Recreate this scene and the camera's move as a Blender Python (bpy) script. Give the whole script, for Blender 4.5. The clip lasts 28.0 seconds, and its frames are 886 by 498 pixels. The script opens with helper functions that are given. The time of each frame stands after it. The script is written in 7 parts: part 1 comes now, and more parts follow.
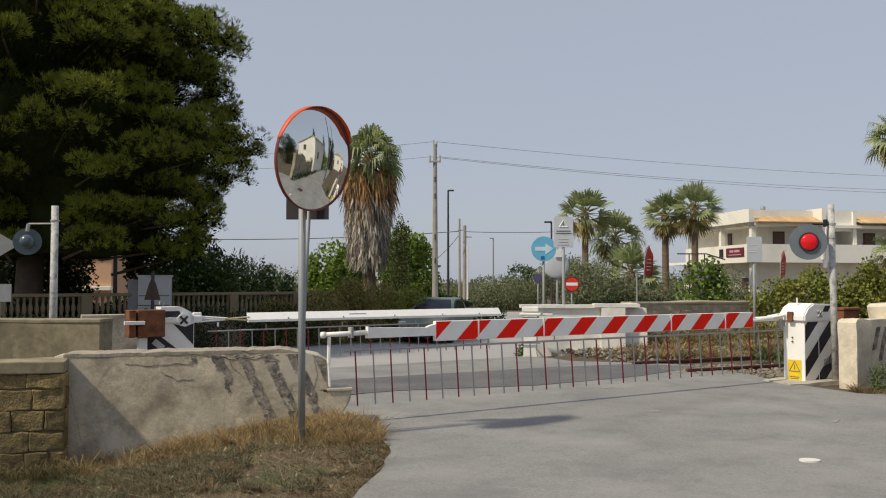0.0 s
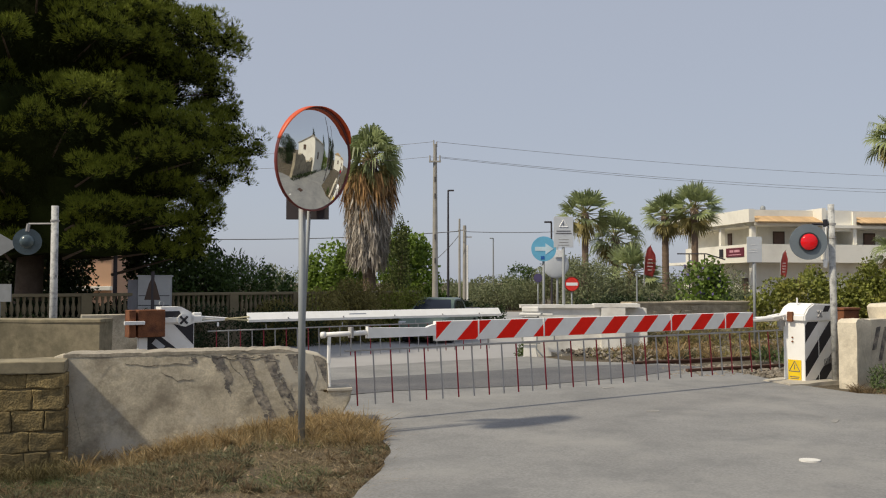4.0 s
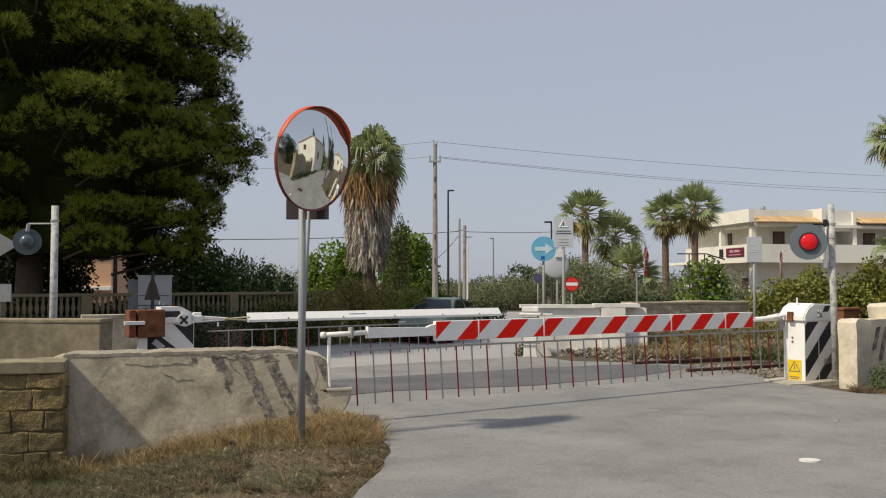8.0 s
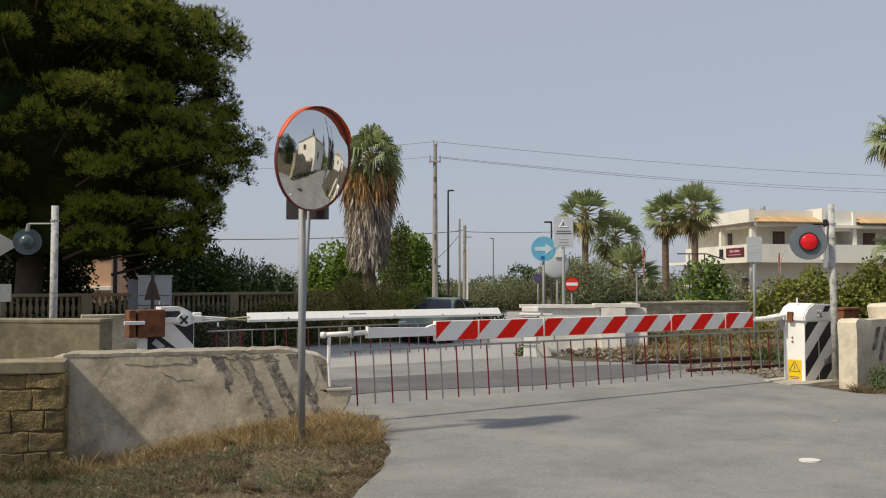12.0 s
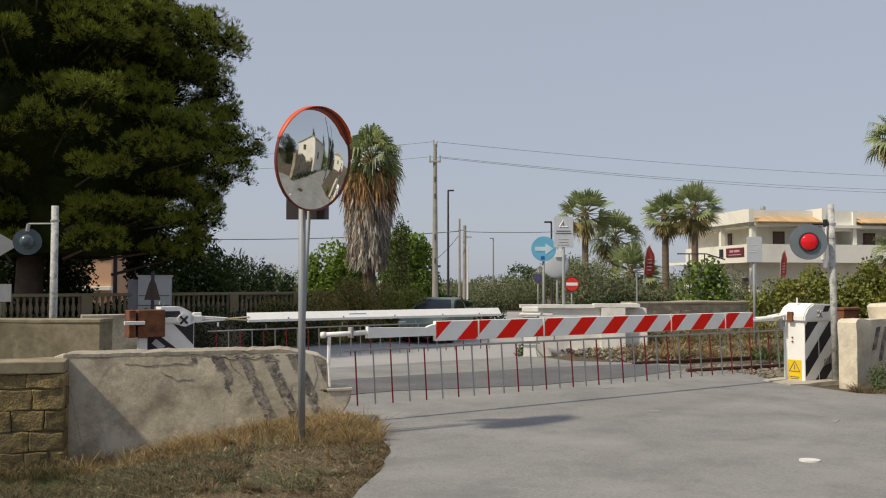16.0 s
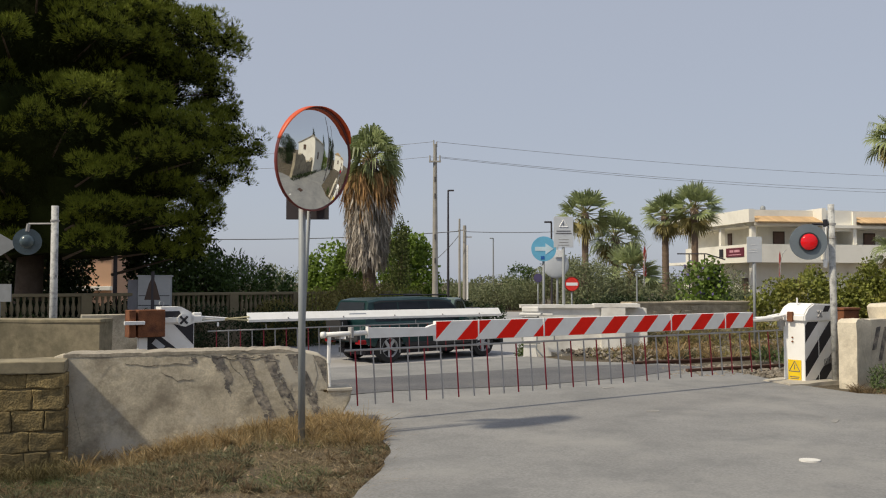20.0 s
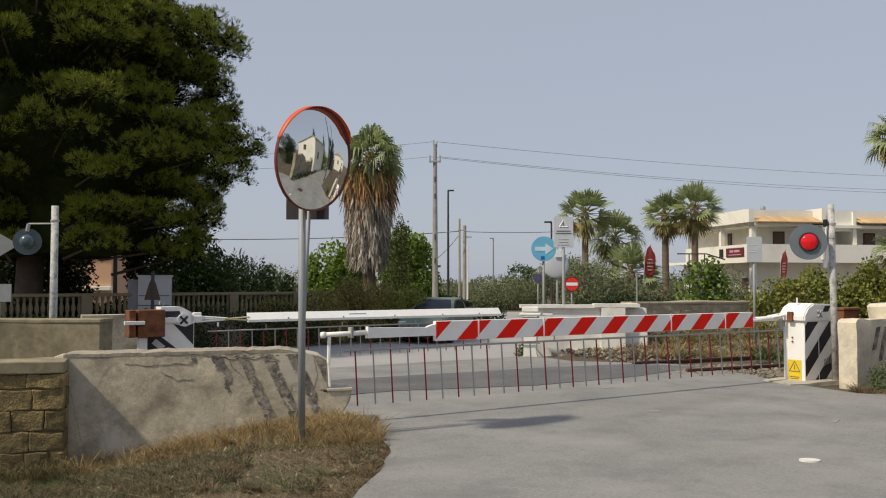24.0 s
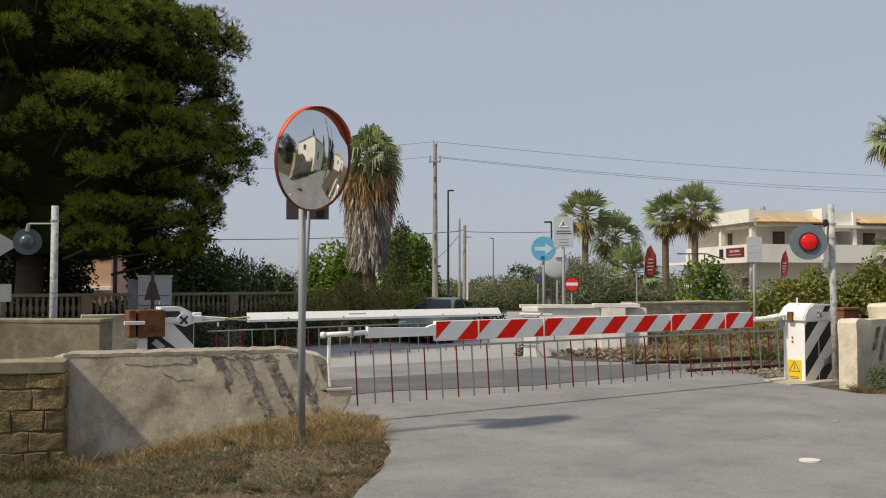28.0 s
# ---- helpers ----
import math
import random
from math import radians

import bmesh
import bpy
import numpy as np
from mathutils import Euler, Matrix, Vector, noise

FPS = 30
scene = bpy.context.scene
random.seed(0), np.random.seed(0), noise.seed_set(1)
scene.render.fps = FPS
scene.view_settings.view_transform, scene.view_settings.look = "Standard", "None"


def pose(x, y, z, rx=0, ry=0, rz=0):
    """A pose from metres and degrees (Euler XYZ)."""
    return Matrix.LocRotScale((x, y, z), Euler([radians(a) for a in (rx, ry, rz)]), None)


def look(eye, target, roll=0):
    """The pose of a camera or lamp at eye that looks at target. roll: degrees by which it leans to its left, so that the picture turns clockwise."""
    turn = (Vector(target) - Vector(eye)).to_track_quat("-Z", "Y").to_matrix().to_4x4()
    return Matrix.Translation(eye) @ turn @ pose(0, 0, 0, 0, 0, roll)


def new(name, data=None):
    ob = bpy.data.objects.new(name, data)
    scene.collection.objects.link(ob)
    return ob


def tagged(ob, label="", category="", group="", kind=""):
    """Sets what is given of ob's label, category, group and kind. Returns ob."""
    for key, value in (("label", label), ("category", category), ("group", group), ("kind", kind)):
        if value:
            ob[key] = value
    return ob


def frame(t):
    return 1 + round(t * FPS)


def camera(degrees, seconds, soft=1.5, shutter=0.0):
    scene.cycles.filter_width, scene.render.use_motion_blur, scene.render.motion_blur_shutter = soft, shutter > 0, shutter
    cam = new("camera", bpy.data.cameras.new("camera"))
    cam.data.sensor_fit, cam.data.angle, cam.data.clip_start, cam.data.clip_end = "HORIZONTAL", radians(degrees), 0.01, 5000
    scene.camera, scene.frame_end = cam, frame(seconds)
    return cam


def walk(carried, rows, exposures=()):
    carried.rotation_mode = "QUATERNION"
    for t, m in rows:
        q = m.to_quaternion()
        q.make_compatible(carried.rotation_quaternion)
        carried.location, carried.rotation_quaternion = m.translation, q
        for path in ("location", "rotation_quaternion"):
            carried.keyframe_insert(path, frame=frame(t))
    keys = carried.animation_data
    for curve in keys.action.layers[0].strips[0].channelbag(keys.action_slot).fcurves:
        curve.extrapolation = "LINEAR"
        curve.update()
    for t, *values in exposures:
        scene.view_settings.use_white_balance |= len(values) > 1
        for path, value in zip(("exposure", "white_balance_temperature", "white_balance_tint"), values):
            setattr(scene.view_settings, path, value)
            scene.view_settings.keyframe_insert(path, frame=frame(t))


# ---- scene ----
cam = camera(54.4, 28.0, soft=1.1)
EYE = pose(0, 0, 1.5, 92.215, 0, 0)
walk(cam, [(0.0, EYE), (28.0, EYE)])

# ---- world, sun ----
world = bpy.data.worlds.new("world")
scene.world = world
world.use_nodes = True
wn = world.node_tree.nodes
wl = world.node_tree.links
sky = wn.new("ShaderNodeTexSky")
sky.sky_type = "NISHITA"
sky.sun_disc = False
SUN_DIR = Vector((-0.80, -0.44, 1.0)).normalized()
sky.sun_elevation = math.asin(SUN_DIR.z)
sky.sun_rotation = math.atan2(SUN_DIR.x, SUN_DIR.y)
sky.air_density, sky.dust_density, sky.ozone_density = 1.0, 1.5, 1.0
bg = wn["Background"]
bg.inputs["Strength"].default_value = 0.10
haze = wn.new("ShaderNodeMix")
haze.data_type = "RGBA"
haze.inputs["Factor"].default_value = 0.8
haze.inputs["B"].default_value = (4.25, 4.55, 5.3, 1)
wl.new(sky.outputs["Color"], haze.inputs["A"])
wl.new(haze.outputs["Result"], bg.inputs["Color"])
sun = new("sun", bpy.data.lights.new("sun", "SUN"))
sun.data.energy, sun.data.angle, sun.data.color = 3.2, radians(2.5), (1.0, 0.89, 0.69)
sun.matrix_world = look(SUN_DIR * 50, (0, 0, 0))
scene.view_settings.exposure = 0.10

# ---- materials ----
MATS = {}


def mat(name, base, rough=0.8, var=0.25, scale=3.0, fine=60.0, bump=0.2, metal=0.0, stain=None, stain_amt=0.0,
        stain_scale=1.2, per_object=0.0, per_island=0.0, emit=0.0, spec=0.5, transl=0.0, warp=(1, 1, 1), speck=0.0, speck_scale=70.0, stain_lo=0.48, pale=None, pale_amt=0.0, pale_scale=4.0):
    """A surface with broad and fine variation, stains and relief, in metres."""
    if name in MATS:
        return MATS[name]
    m = bpy.data.materials.new(name)
    m.use_nodes = True
    MATS[name] = m
    n, l = m.node_tree.nodes, m.node_tree.links
    b = n["Principled BSDF"]
    b.inputs["Roughness"].default_value = rough
    b.inputs["Metallic"].default_value = metal
    b.inputs["Specular IOR Level"].default_value = spec
    co = n.new("ShaderNodeNewGeometry")
    mp = n.new("ShaderNodeMapping")
    mp.inputs["Scale"].default_value = warp
    l.new(co.outputs["Position"], mp.inputs["Vector"])

    def tex(s, detail):
        t = n.new("ShaderNodeTexNoise")
        t.inputs["Scale"].default_value, t.inputs["Detail"].default_value = s, detail
        t.inputs["Roughness"].default_value = 0.64 if detail > 5 else 0.5
        l.new(mp.outputs["Vector"], t.inputs["Vector"])
        return t.outputs["Fac"]

    big, small = tex(scale, 5), tex(fine, 3)

    def math_node(op, a, c):
        q = n.new("ShaderNodeMath")
        q.operation = op
        for i, v in enumerate((a, c)):
            if isinstance(v, (int, float)):
                q.inputs[i].default_value = v
            else:
                l.new(v, q.inputs[i])
        return q.outputs[0]

    v = math_node("ADD", math_node("MULTIPLY", big, 0.65), math_node("MULTIPLY", small, 0.35))
    v = math_node("ADD", math_node("MULTIPLY", math_node("SUBTRACT", v, 0.5), 4.0 * var), 1.0)
    if per_object:
        oi = n.new("ShaderNodeObjectInfo")
        v = math_node("MULTIPLY", v, math_node("ADD", math_node("MULTIPLY", math_node("SUBTRACT", oi.outputs["Random"], 0.5), 2 * per_object), 1.0))
    if per_island:
        v = math_node("MULTIPLY", v, math_node("ADD", math_node("MULTIPLY", math_node("SUBTRACT", co.outputs["Random Per Island"], 0.5), 2 * per_island), 1.0))
    if speck:
        sp = n.new("ShaderNodeMapRange")
        sp.inputs["From Min"].default_value, sp.inputs["From Max"].default_value = 0.36, 0.64
        sp.inputs["To Min"].default_value, sp.inputs["To Max"].default_value = 1 - speck, 1 + speck
        l.new(tex(speck_scale, 2), sp.inputs["Value"])
        v = math_node("MULTIPLY", v, sp.outputs["Result"])
    sc = n.new("ShaderNodeVectorMath")
    sc.operation = "SCALE"
    sc.inputs[0].default_value = base
    l.new(v, sc.inputs["Scale"])
    col = sc.outputs[0]
    if stain:
        st = tex(stain_scale, 6)
        rp = n.new("ShaderNodeMapRange")
        rp.inputs["From Min"].default_value, rp.inputs["From Max"].default_value = stain_lo, stain_lo + 0.2
        rp.inputs["To Max"].default_value = stain_amt
        l.new(st, rp.inputs["Value"])
        mx = n.new("ShaderNodeMix")
        mx.data_type = "RGBA"
        l.new(rp.outputs["Result"], mx.inputs["Factor"])
        l.new(col, mx.inputs["A"])
        mx.inputs["B"].default_value = (*stain, 1)
        col = mx.outputs["Result"]
    if pale:
        rp = n.new("ShaderNodeMapRange")
        rp.inputs["From Min"].default_value, rp.inputs["From Max"].default_value = 0.5, 0.64
        rp.inputs["To Max"].default_value = pale_amt
        l.new(tex(pale_scale, 6), rp.inputs["Value"])
        mx = n.new("ShaderNodeMix")
        mx.data_type = "RGBA"
        l.new(rp.outputs["Result"], mx.inputs["Factor"])
        l.new(col, mx.inputs["A"])
        mx.inputs["B"].default_value = (*pale, 1)
        col = mx.outputs["Result"]
    l.new(col, b.inputs["Base Color"])
    if bump:
        bp = n.new("ShaderNodeBump")
        bp.inputs["Strength"].default_value, bp.inputs["Distance"].default_value = bump, 0.02
        l.new(v, bp.inputs["Height"])
        l.new(bp.outputs["Normal"], b.inputs["Normal"])
    if emit:
        b.inputs["Emission Color"].default_value = (*base, 1)
        b.inputs["Emission Strength"].default_value = emit
    if transl:
        tr = n.new("ShaderNodeBsdfTranslucent")
        l.new(col, tr.inputs["Color"])
        ms = n.new("ShaderNodeMixShader")
        ms.inputs[0].default_value = transl
        l.new(b.outputs[0], ms.inputs[1])
        l.new(tr.outputs[0], ms.inputs[2])
        l.new(ms.outputs[0], n["Material Output"].inputs["Surface"])
    return m


ASPHALT = mat("asphalt_old", (0.236, 0.233, 0.226), 0.9, 0.16, 0.9, 60, 0.22, stain=(0.165, 0.165, 0.163), stain_amt=0.75, stain_scale=1.3, speck=0.12, speck_scale=45, pale=(0.30, 0.292, 0.275), pale_amt=0.7, pale_scale=0.7)
ASPHALT_DARK = mat("asphalt_dark", (0.115, 0.115, 0.12), 0.9, 0.2, 1.5, 90, 0.35, speck=0.2, speck_scale=40, stain=(0.2, 0.19, 0.18), stain_amt=0.5, stain_scale=1.1)
ASPHALT_FAR = mat("asphalt_far", (0.36, 0.35, 0.345), 0.9, 0.12, 0.6, 40, 0.25, stain=(0.28, 0.275, 0.27), stain_amt=0.4, stain_scale=0.5)
DIRT = mat("dry_earth", (0.14, 0.11, 0.072), 0.95, 0.4, 1.8, 35, 0.9, speck=0.35, speck_scale=60, stain=(0.08, 0.075, 0.045), stain_amt=0.7, stain_scale=1.5)
PLASTER = mat("old_plaster", (0.50, 0.44, 0.33), 0.93, 0.4, 3.0, 22, 0.16, stain=(0.20, 0.17, 0.125), stain_amt=0.8, stain_scale=2.6, stain_lo=0.47, pale=(0.55, 0.51, 0.43), pale_amt=0.75, pale_scale=1.6, speck=0.10, speck_scale=55)
PLASTER_MOSSY = mat("mossy_plaster", (0.27, 0.23, 0.15), 0.93, 0.45, 3.0, 18, 0.25, stain=(0.13, 0.115, 0.07), stain_amt=0.85, stain_scale=1.9, stain_lo=0.43, pale=(0.34, 0.29, 0.185), pale_amt=0.7, pale_scale=3.5)
CONCRETE = mat("pale_concrete", (0.50, 0.455, 0.375), 0.92, 0.22, 3.0, 40, 0.5, stain=(0.25, 0.23, 0.2), stain_amt=0.6, stain_scale=2.5)
STONE = mat("yellow_limestone", (0.225, 0.165, 0.07), 0.93, 0.5, 6.0, 34, 0.5, stain=(0.10, 0.08, 0.04), stain_amt=0.85, stain_scale=4.5, stain_lo=0.44, per_object=0.4, speck=0.15, speck_scale=60)
COPING = mat("stained_coping", (0.345, 0.305, 0.24), 0.93, 0.35, 5, 35, 0.15, stain=(0.22, 0.2, 0.165), stain_amt=0.6, stain_scale=4, speck=0.12, speck_scale=40)
WORN_WHITE = mat("worn_whitewash", (0.68, 0.61, 0.48), 0.92, 0.22, 3.0, 40, 0.35, stain=(0.40, 0.35, 0.27), stain_amt=0.7, stain_scale=2.8, speck=0.03, speck_scale=30)
RAIL_RUST = mat("dark_rail_rust", (0.10, 0.048, 0.03), 0.85, 0.3, 6, 40, 0.4)
THATCH_BROWN = mat("brown_dead_fronds", (0.34, 0.20, 0.085), 0.9, 0.3, 1.5, 20, 0, per_island=0.5, transl=0.15)
MORTAR = mat("mortar", (0.17, 0.135, 0.075), 0.95, 0.2, 8, 60, 0.6)
RUBBLE = mat("rubble_wall", (0.43, 0.365, 0.26), 0.93, 0.35, 5, 40, 0.8, per_object=0.12)
WHITE = mat("white_paint", (0.90, 0.89, 0.86), 0.45, 0.04, 4, 40, 0.06, stain=(0.55, 0.51, 0.43), stain_amt=0.16, stain_scale=5)
WHITEWASH = mat("whitewash", (0.80, 0.78, 0.73), 0.85, 0.1, 3, 40, 0.2, stain=(0.45, 0.42, 0.36), stain_amt=0.5, stain_scale=2.5)
RED = mat("red_board_paint", (0.93, 0.018, 0.008), 0.6, 0.1, 5, 50, 0.04, spec=0.15)
BLACK = mat("black_paint", (0.018, 0.016, 0.022), 0.6, 0.3, 5, 50, 0.06)
FADED_BLACK = mat("faded_black_paint", (0.125, 0.115, 0.105), 0.9, 0.5, 9, 45, 0.2, stain=(0.37, 0.325, 0.26), stain_amt=0.92, stain_scale=11, stain_lo=0.43)
GALV = mat("galvanised_steel", (0.30, 0.32, 0.33), 0.65, 0.1, 6, 60, 0.08, metal=0.25, stain=(0.32, 0.3, 0.27), stain_amt=0.4)
GREY_BAR = mat("grey_bar_paint", (0.36, 0.35, 0.34), 0.6, 0.12, 9, 60, 0.05)
RED_BAR = mat("red_bar_paint", (0.27, 0.017, 0.03), 0.6, 0.15, 9, 60, 0.05)
RUST = mat("rusty_iron", (0.20, 0.075, 0.03), 0.85, 0.45, 7, 50, 0.5, stain=(0.09, 0.03, 0.018), stain_amt=0.8, stain_scale=6)
YELLOW = mat("yellow_sign", (0.80, 0.55, 0.01), 0.5, 0.06, 8, 60, 0.03)
ORANGE = mat("orange_rim", (0.66, 0.095, 0.022), 0.45, 0.1, 6, 60, 0.03, stain=(0.3, 0.05, 0.02), stain_amt=0.4)
RUBBER = mat("rubber", (0.02, 0.02, 0.021), 0.85, 0.2, 9, 60, 0.1)
SIGN_BACK = mat("sign_back", (0.04, 0.035, 0.042), 0.7, 0.2, 5, 60, 0.05)
SIGN_GREY = mat("sign_grey", (0.55, 0.58, 0.62), 0.55, 0.08, 5, 60, 0.03)
SIGN_BLUE = mat("sign_blue", (0.15, 0.46, 0.68), 0.5, 0.1, 6, 60, 0.03)
SIGN_RED = mat("sign_red", (0.66, 0.03, 0.02), 0.5, 0.08, 6, 60, 0.03)
SIGN_WHITE = mat("sign_white", (0.8, 0.8, 0.8), 0.5, 0.05, 6, 60, 0.03)
INK = mat("sign_ink", (0.12, 0.12, 0.14), 0.6, 0.1, 6, 60, 0)
DISC = mat("signal_disc", (0.15, 0.18, 0.205), 0.55, 0.15, 6, 60, 0.05)
WOODPOLE = mat("weathered_pole", (0.34, 0.32, 0.285), 0.9, 0.25, 3, 30, 0.4)
TREEBARK = mat("bark", (0.12, 0.085, 0.06), 0.95, 0.4, 5, 30, 0.8)
PINE = mat("pine_needles", (0.142, 0.168, 0.017), 0.75, 0.35, 0.6, 20, 0, per_island=0.3, transl=0.05, spec=0.2)
# near-black copy of the needle green, paints shade inside the crown
PINE_SHADE = mat("pine_shade_green", (0.02, 0.027, 0.006), 0.9, 0.4, 3, 20, 0.6, spec=0.1)
STALK = mat("brown_stalks", (0.38, 0.275, 0.12), 0.85, 0.3, 1.5, 20, 0, per_island=0.4, transl=0.3)
LEAF = mat("broad_leaves", (0.165, 0.245, 0.035), 0.6, 0.25, 1.0, 20, 0, per_island=0.35, transl=0.3)
LEAF_MID = mat("hedge_leaves_green", (0.062, 0.105, 0.02), 0.6, 0.25, 1.0, 20, 0, per_island=0.35, transl=0.25)
# near-black green, also serves as painted shade under the pine
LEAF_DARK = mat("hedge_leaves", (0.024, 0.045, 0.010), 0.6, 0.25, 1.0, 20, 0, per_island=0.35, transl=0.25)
OLIVE = mat("olive_leaves", (0.18, 0.20, 0.10), 0.7, 0.25, 0.5, 10, 0, per_island=0.35, transl=0.25)
DRYBUSH = mat("dry_scrub", (0.26, 0.22, 0.08), 0.85, 0.3, 1.0, 20, 0, per_island=0.35, transl=0.25)
GRASS = mat("dry_grass", (0.35, 0.275, 0.15), 0.85, 0.3, 1.5, 20, 0, per_island=0.4, transl=0.3)
WEED = mat("weed_leaves", (0.10, 0.14, 0.05), 0.8, 0.3, 1.5, 20, 0, per_island=0.4, transl=0.25)
FROND = mat("palm_fronds", (0.27, 0.315, 0.14), 0.45, 0.2, 1, 20, 0, per_island=0.3, transl=0.25)
FROND_OLD = mat("yellowed_fronds", (0.29, 0.245, 0.09), 0.7, 0.25, 1, 20, 0, per_island=0.3, transl=0.25)
THATCH = mat("dead_fronds", (0.41, 0.365, 0.31), 0.9, 0.4, 1.8, 20, 0, per_island=0.6, transl=0.15)
FLOWER = mat("purple_flowers", (0.10, 0.08, 0.20), 0.7, 0.2, 5, 20, 0, per_island=0.3)
# stone colour lowered for grime and for the shade of the pine
BALUST = mat("balustrade_stone", (0.20, 0.165, 0.10), 0.9, 0.2, 3, 30, 0.3)
WALL_CREAM = mat("cream_render", (0.86, 0.83, 0.74), 0.9, 0.06, 1.2, 30, 0.15, stain=(0.55, 0.5, 0.42), stain_amt=0.3, stain_scale=0.8)
WALL_SALMON = mat("salmon_render", (0.62, 0.38, 0.24), 0.9, 0.08, 1.2, 30, 0.15)
TILES = mat("terracotta_tiles", (0.52, 0.36, 0.20), 0.9, 0.2, 3, 30, 0.3, per_object=0.15)
DARKWOOD = mat("dark_shutters", (0.10, 0.06, 0.04), 0.7, 0.2, 4, 40, 0.1)
TIN = mat("grey_cabinet", (0.42, 0.43, 0.44), 0.6, 0.1, 3, 40, 0.1)
GLASS = mat("dark_glass", (0.035, 0.042, 0.052), 0.06, 0.1, 3, 30, 0)
BALLAST = mat("ballast_stone", (0.215, 0.185, 0.145), 0.92, 0.3, 8, 40, 0.5, per_island=0.4)
CHROME = mat("chrome_mirror", (0.74, 0.76, 0.76), 0.03, 0.01, 2, 20, 0, metal=1.0)
ALLOY = mat("alloy_wheel", (0.5, 0.5, 0.52), 0.35, 0.08, 4, 40, 0, metal=0.7)
LAMP_RED = mat("red_signal_glass", (0.55, 0.006, 0.01), 0.12, 0.05, 4, 40, 0, emit=0.3)
SCREEN = mat("windscreen_glass", (0.02, 0.026, 0.042), 0.1, 0.1, 3, 30, 0, spec=0.35)
TAIL_RED = mat("tail_lamp_red", (0.28, 0.008, 0.012), 0.15, 0.05, 4, 40, 0)
CLEAR = mat("headlamp_glass", (0.6, 0.62, 0.65), 0.1, 0.05, 4, 40, 0)


# ---- mesh tools ----
def mesh_of(bm, name, smooth=False):
    me = bpy.data.meshes.new(name)
    bmesh.ops.recalc_face_normals(bm, faces=bm.faces)
    bm.to_mesh(me)
    bm.free()
    if smooth:
        me.shade_smooth()
    return me


def part(name, bm, material, parent, label="", smooth=False, m=None):
    """One mesh object under a thing or a part."""
    me = bm if isinstance(bm, bpy.types.Mesh) else mesh_of(bm, name, smooth)
    if not me.materials:
        me.materials.append(material)
    ob = new(name, me)
    ob.parent = parent
    if m is not None:
        ob.matrix_basis = m
    return tagged(ob, label)


def thing(name, m, label, category, group="", kind=""):
    ob = new(name)
    ob.empty_display_size = 0.2
    ob.matrix_basis = m
    return tagged(ob, label, category, group, kind)


def solid(name, bm, material, label, category="", group="", kind="", smooth=False, m=None):
    ob = part(name, bm, material, None, label, smooth, m)
    return tagged(ob, label, category, group, kind)


def box(bm, cx, cy, cz, sx, sy, sz, bevel=0.0, m=None):
    r = bmesh.ops.create_cube(bm, size=1.0, matrix=Matrix.LocRotScale((cx, cy, cz), None, (sx, sy, sz)))
    vs = r["verts"]
    if bevel:
        es = list({e for v in vs for e in v.link_edges})
        rb = bmesh.ops.bevel(bm, geom=es, offset=bevel, segments=2, affect="EDGES", profile=0.5)
        vs = list({v for f in rb["faces"] for v in f.verts} | {v for v in vs if v.is_valid})
    if m is not None:
        bmesh.ops.transform(bm, matrix=m, verts=vs)
    return bm


def cyl(bm, p0, p1, r0, r1=None, seg=12):
    p0, p1 = Vector(p0), Vector(p1)
    d = p1 - p0
    mm = Matrix.Translation((p0 + p1) / 2) @ d.to_track_quat("Z", "Y").to_matrix().to_4x4()
    bmesh.ops.create_cone(bm, cap_ends=True, segments=seg, radius1=r0, radius2=r0 if r1 is None else r1, depth=d.length, matrix=mm)
    return bm


def prism(bm, pts, d):
    """A polygon pushed along d."""
    d = Vector(d)
    a = [bm.verts.new(p) for p in pts]
    b = [bm.verts.new(Vector(p) + d) for p in pts]
    k = len(pts)
    bm.faces.new(a)
    bm.faces.new(b[::-1])
    for i in range(k):
        bm.faces.new((a[i], b[i], b[(i + 1) % k], a[(i + 1) % k]))
    return bm


def roughen(bm, cuts, amp, scale=3.0, seed=0.0):
    """Cut a form up and push its points in and out, as worn masonry is."""
    bmesh.ops.subdivide_edges(bm, edges=bm.edges[:], cuts=cuts, use_grid_fill=True)
    for v in bm.verts:
        v.co += Vector(noise.noise_vector(v.co * scale + Vector((seed, seed, seed)))) * amp
    return bm


def np_mesh(name, verts, k):
    """A mesh of separate faces with k corners each."""
    verts = np.asarray(verts, dtype=np.float32).reshape(-1, 3)
    nv = len(verts)
    nf = nv // k
    me = bpy.data.meshes.new(name)
    me.vertices.add(nv)
    me.vertices.foreach_set("co", verts.ravel())
    me.loops.add(nv)
    me.loops.foreach_set("vertex_index", np.arange(nv, dtype=np.int32))
    me.polygons.add(nf)
    me.polygons.foreach_set("loop_start", np.arange(nf, dtype=np.int32) * k)
    me.update(calc_edges=True)
    return me


def new_bm():
    return bmesh.new()


def rnd_dirs(rng, n):
    v = rng.normal(size=(n, 3))
    return v / np.linalg.norm(v, axis=1, keepdims=True)


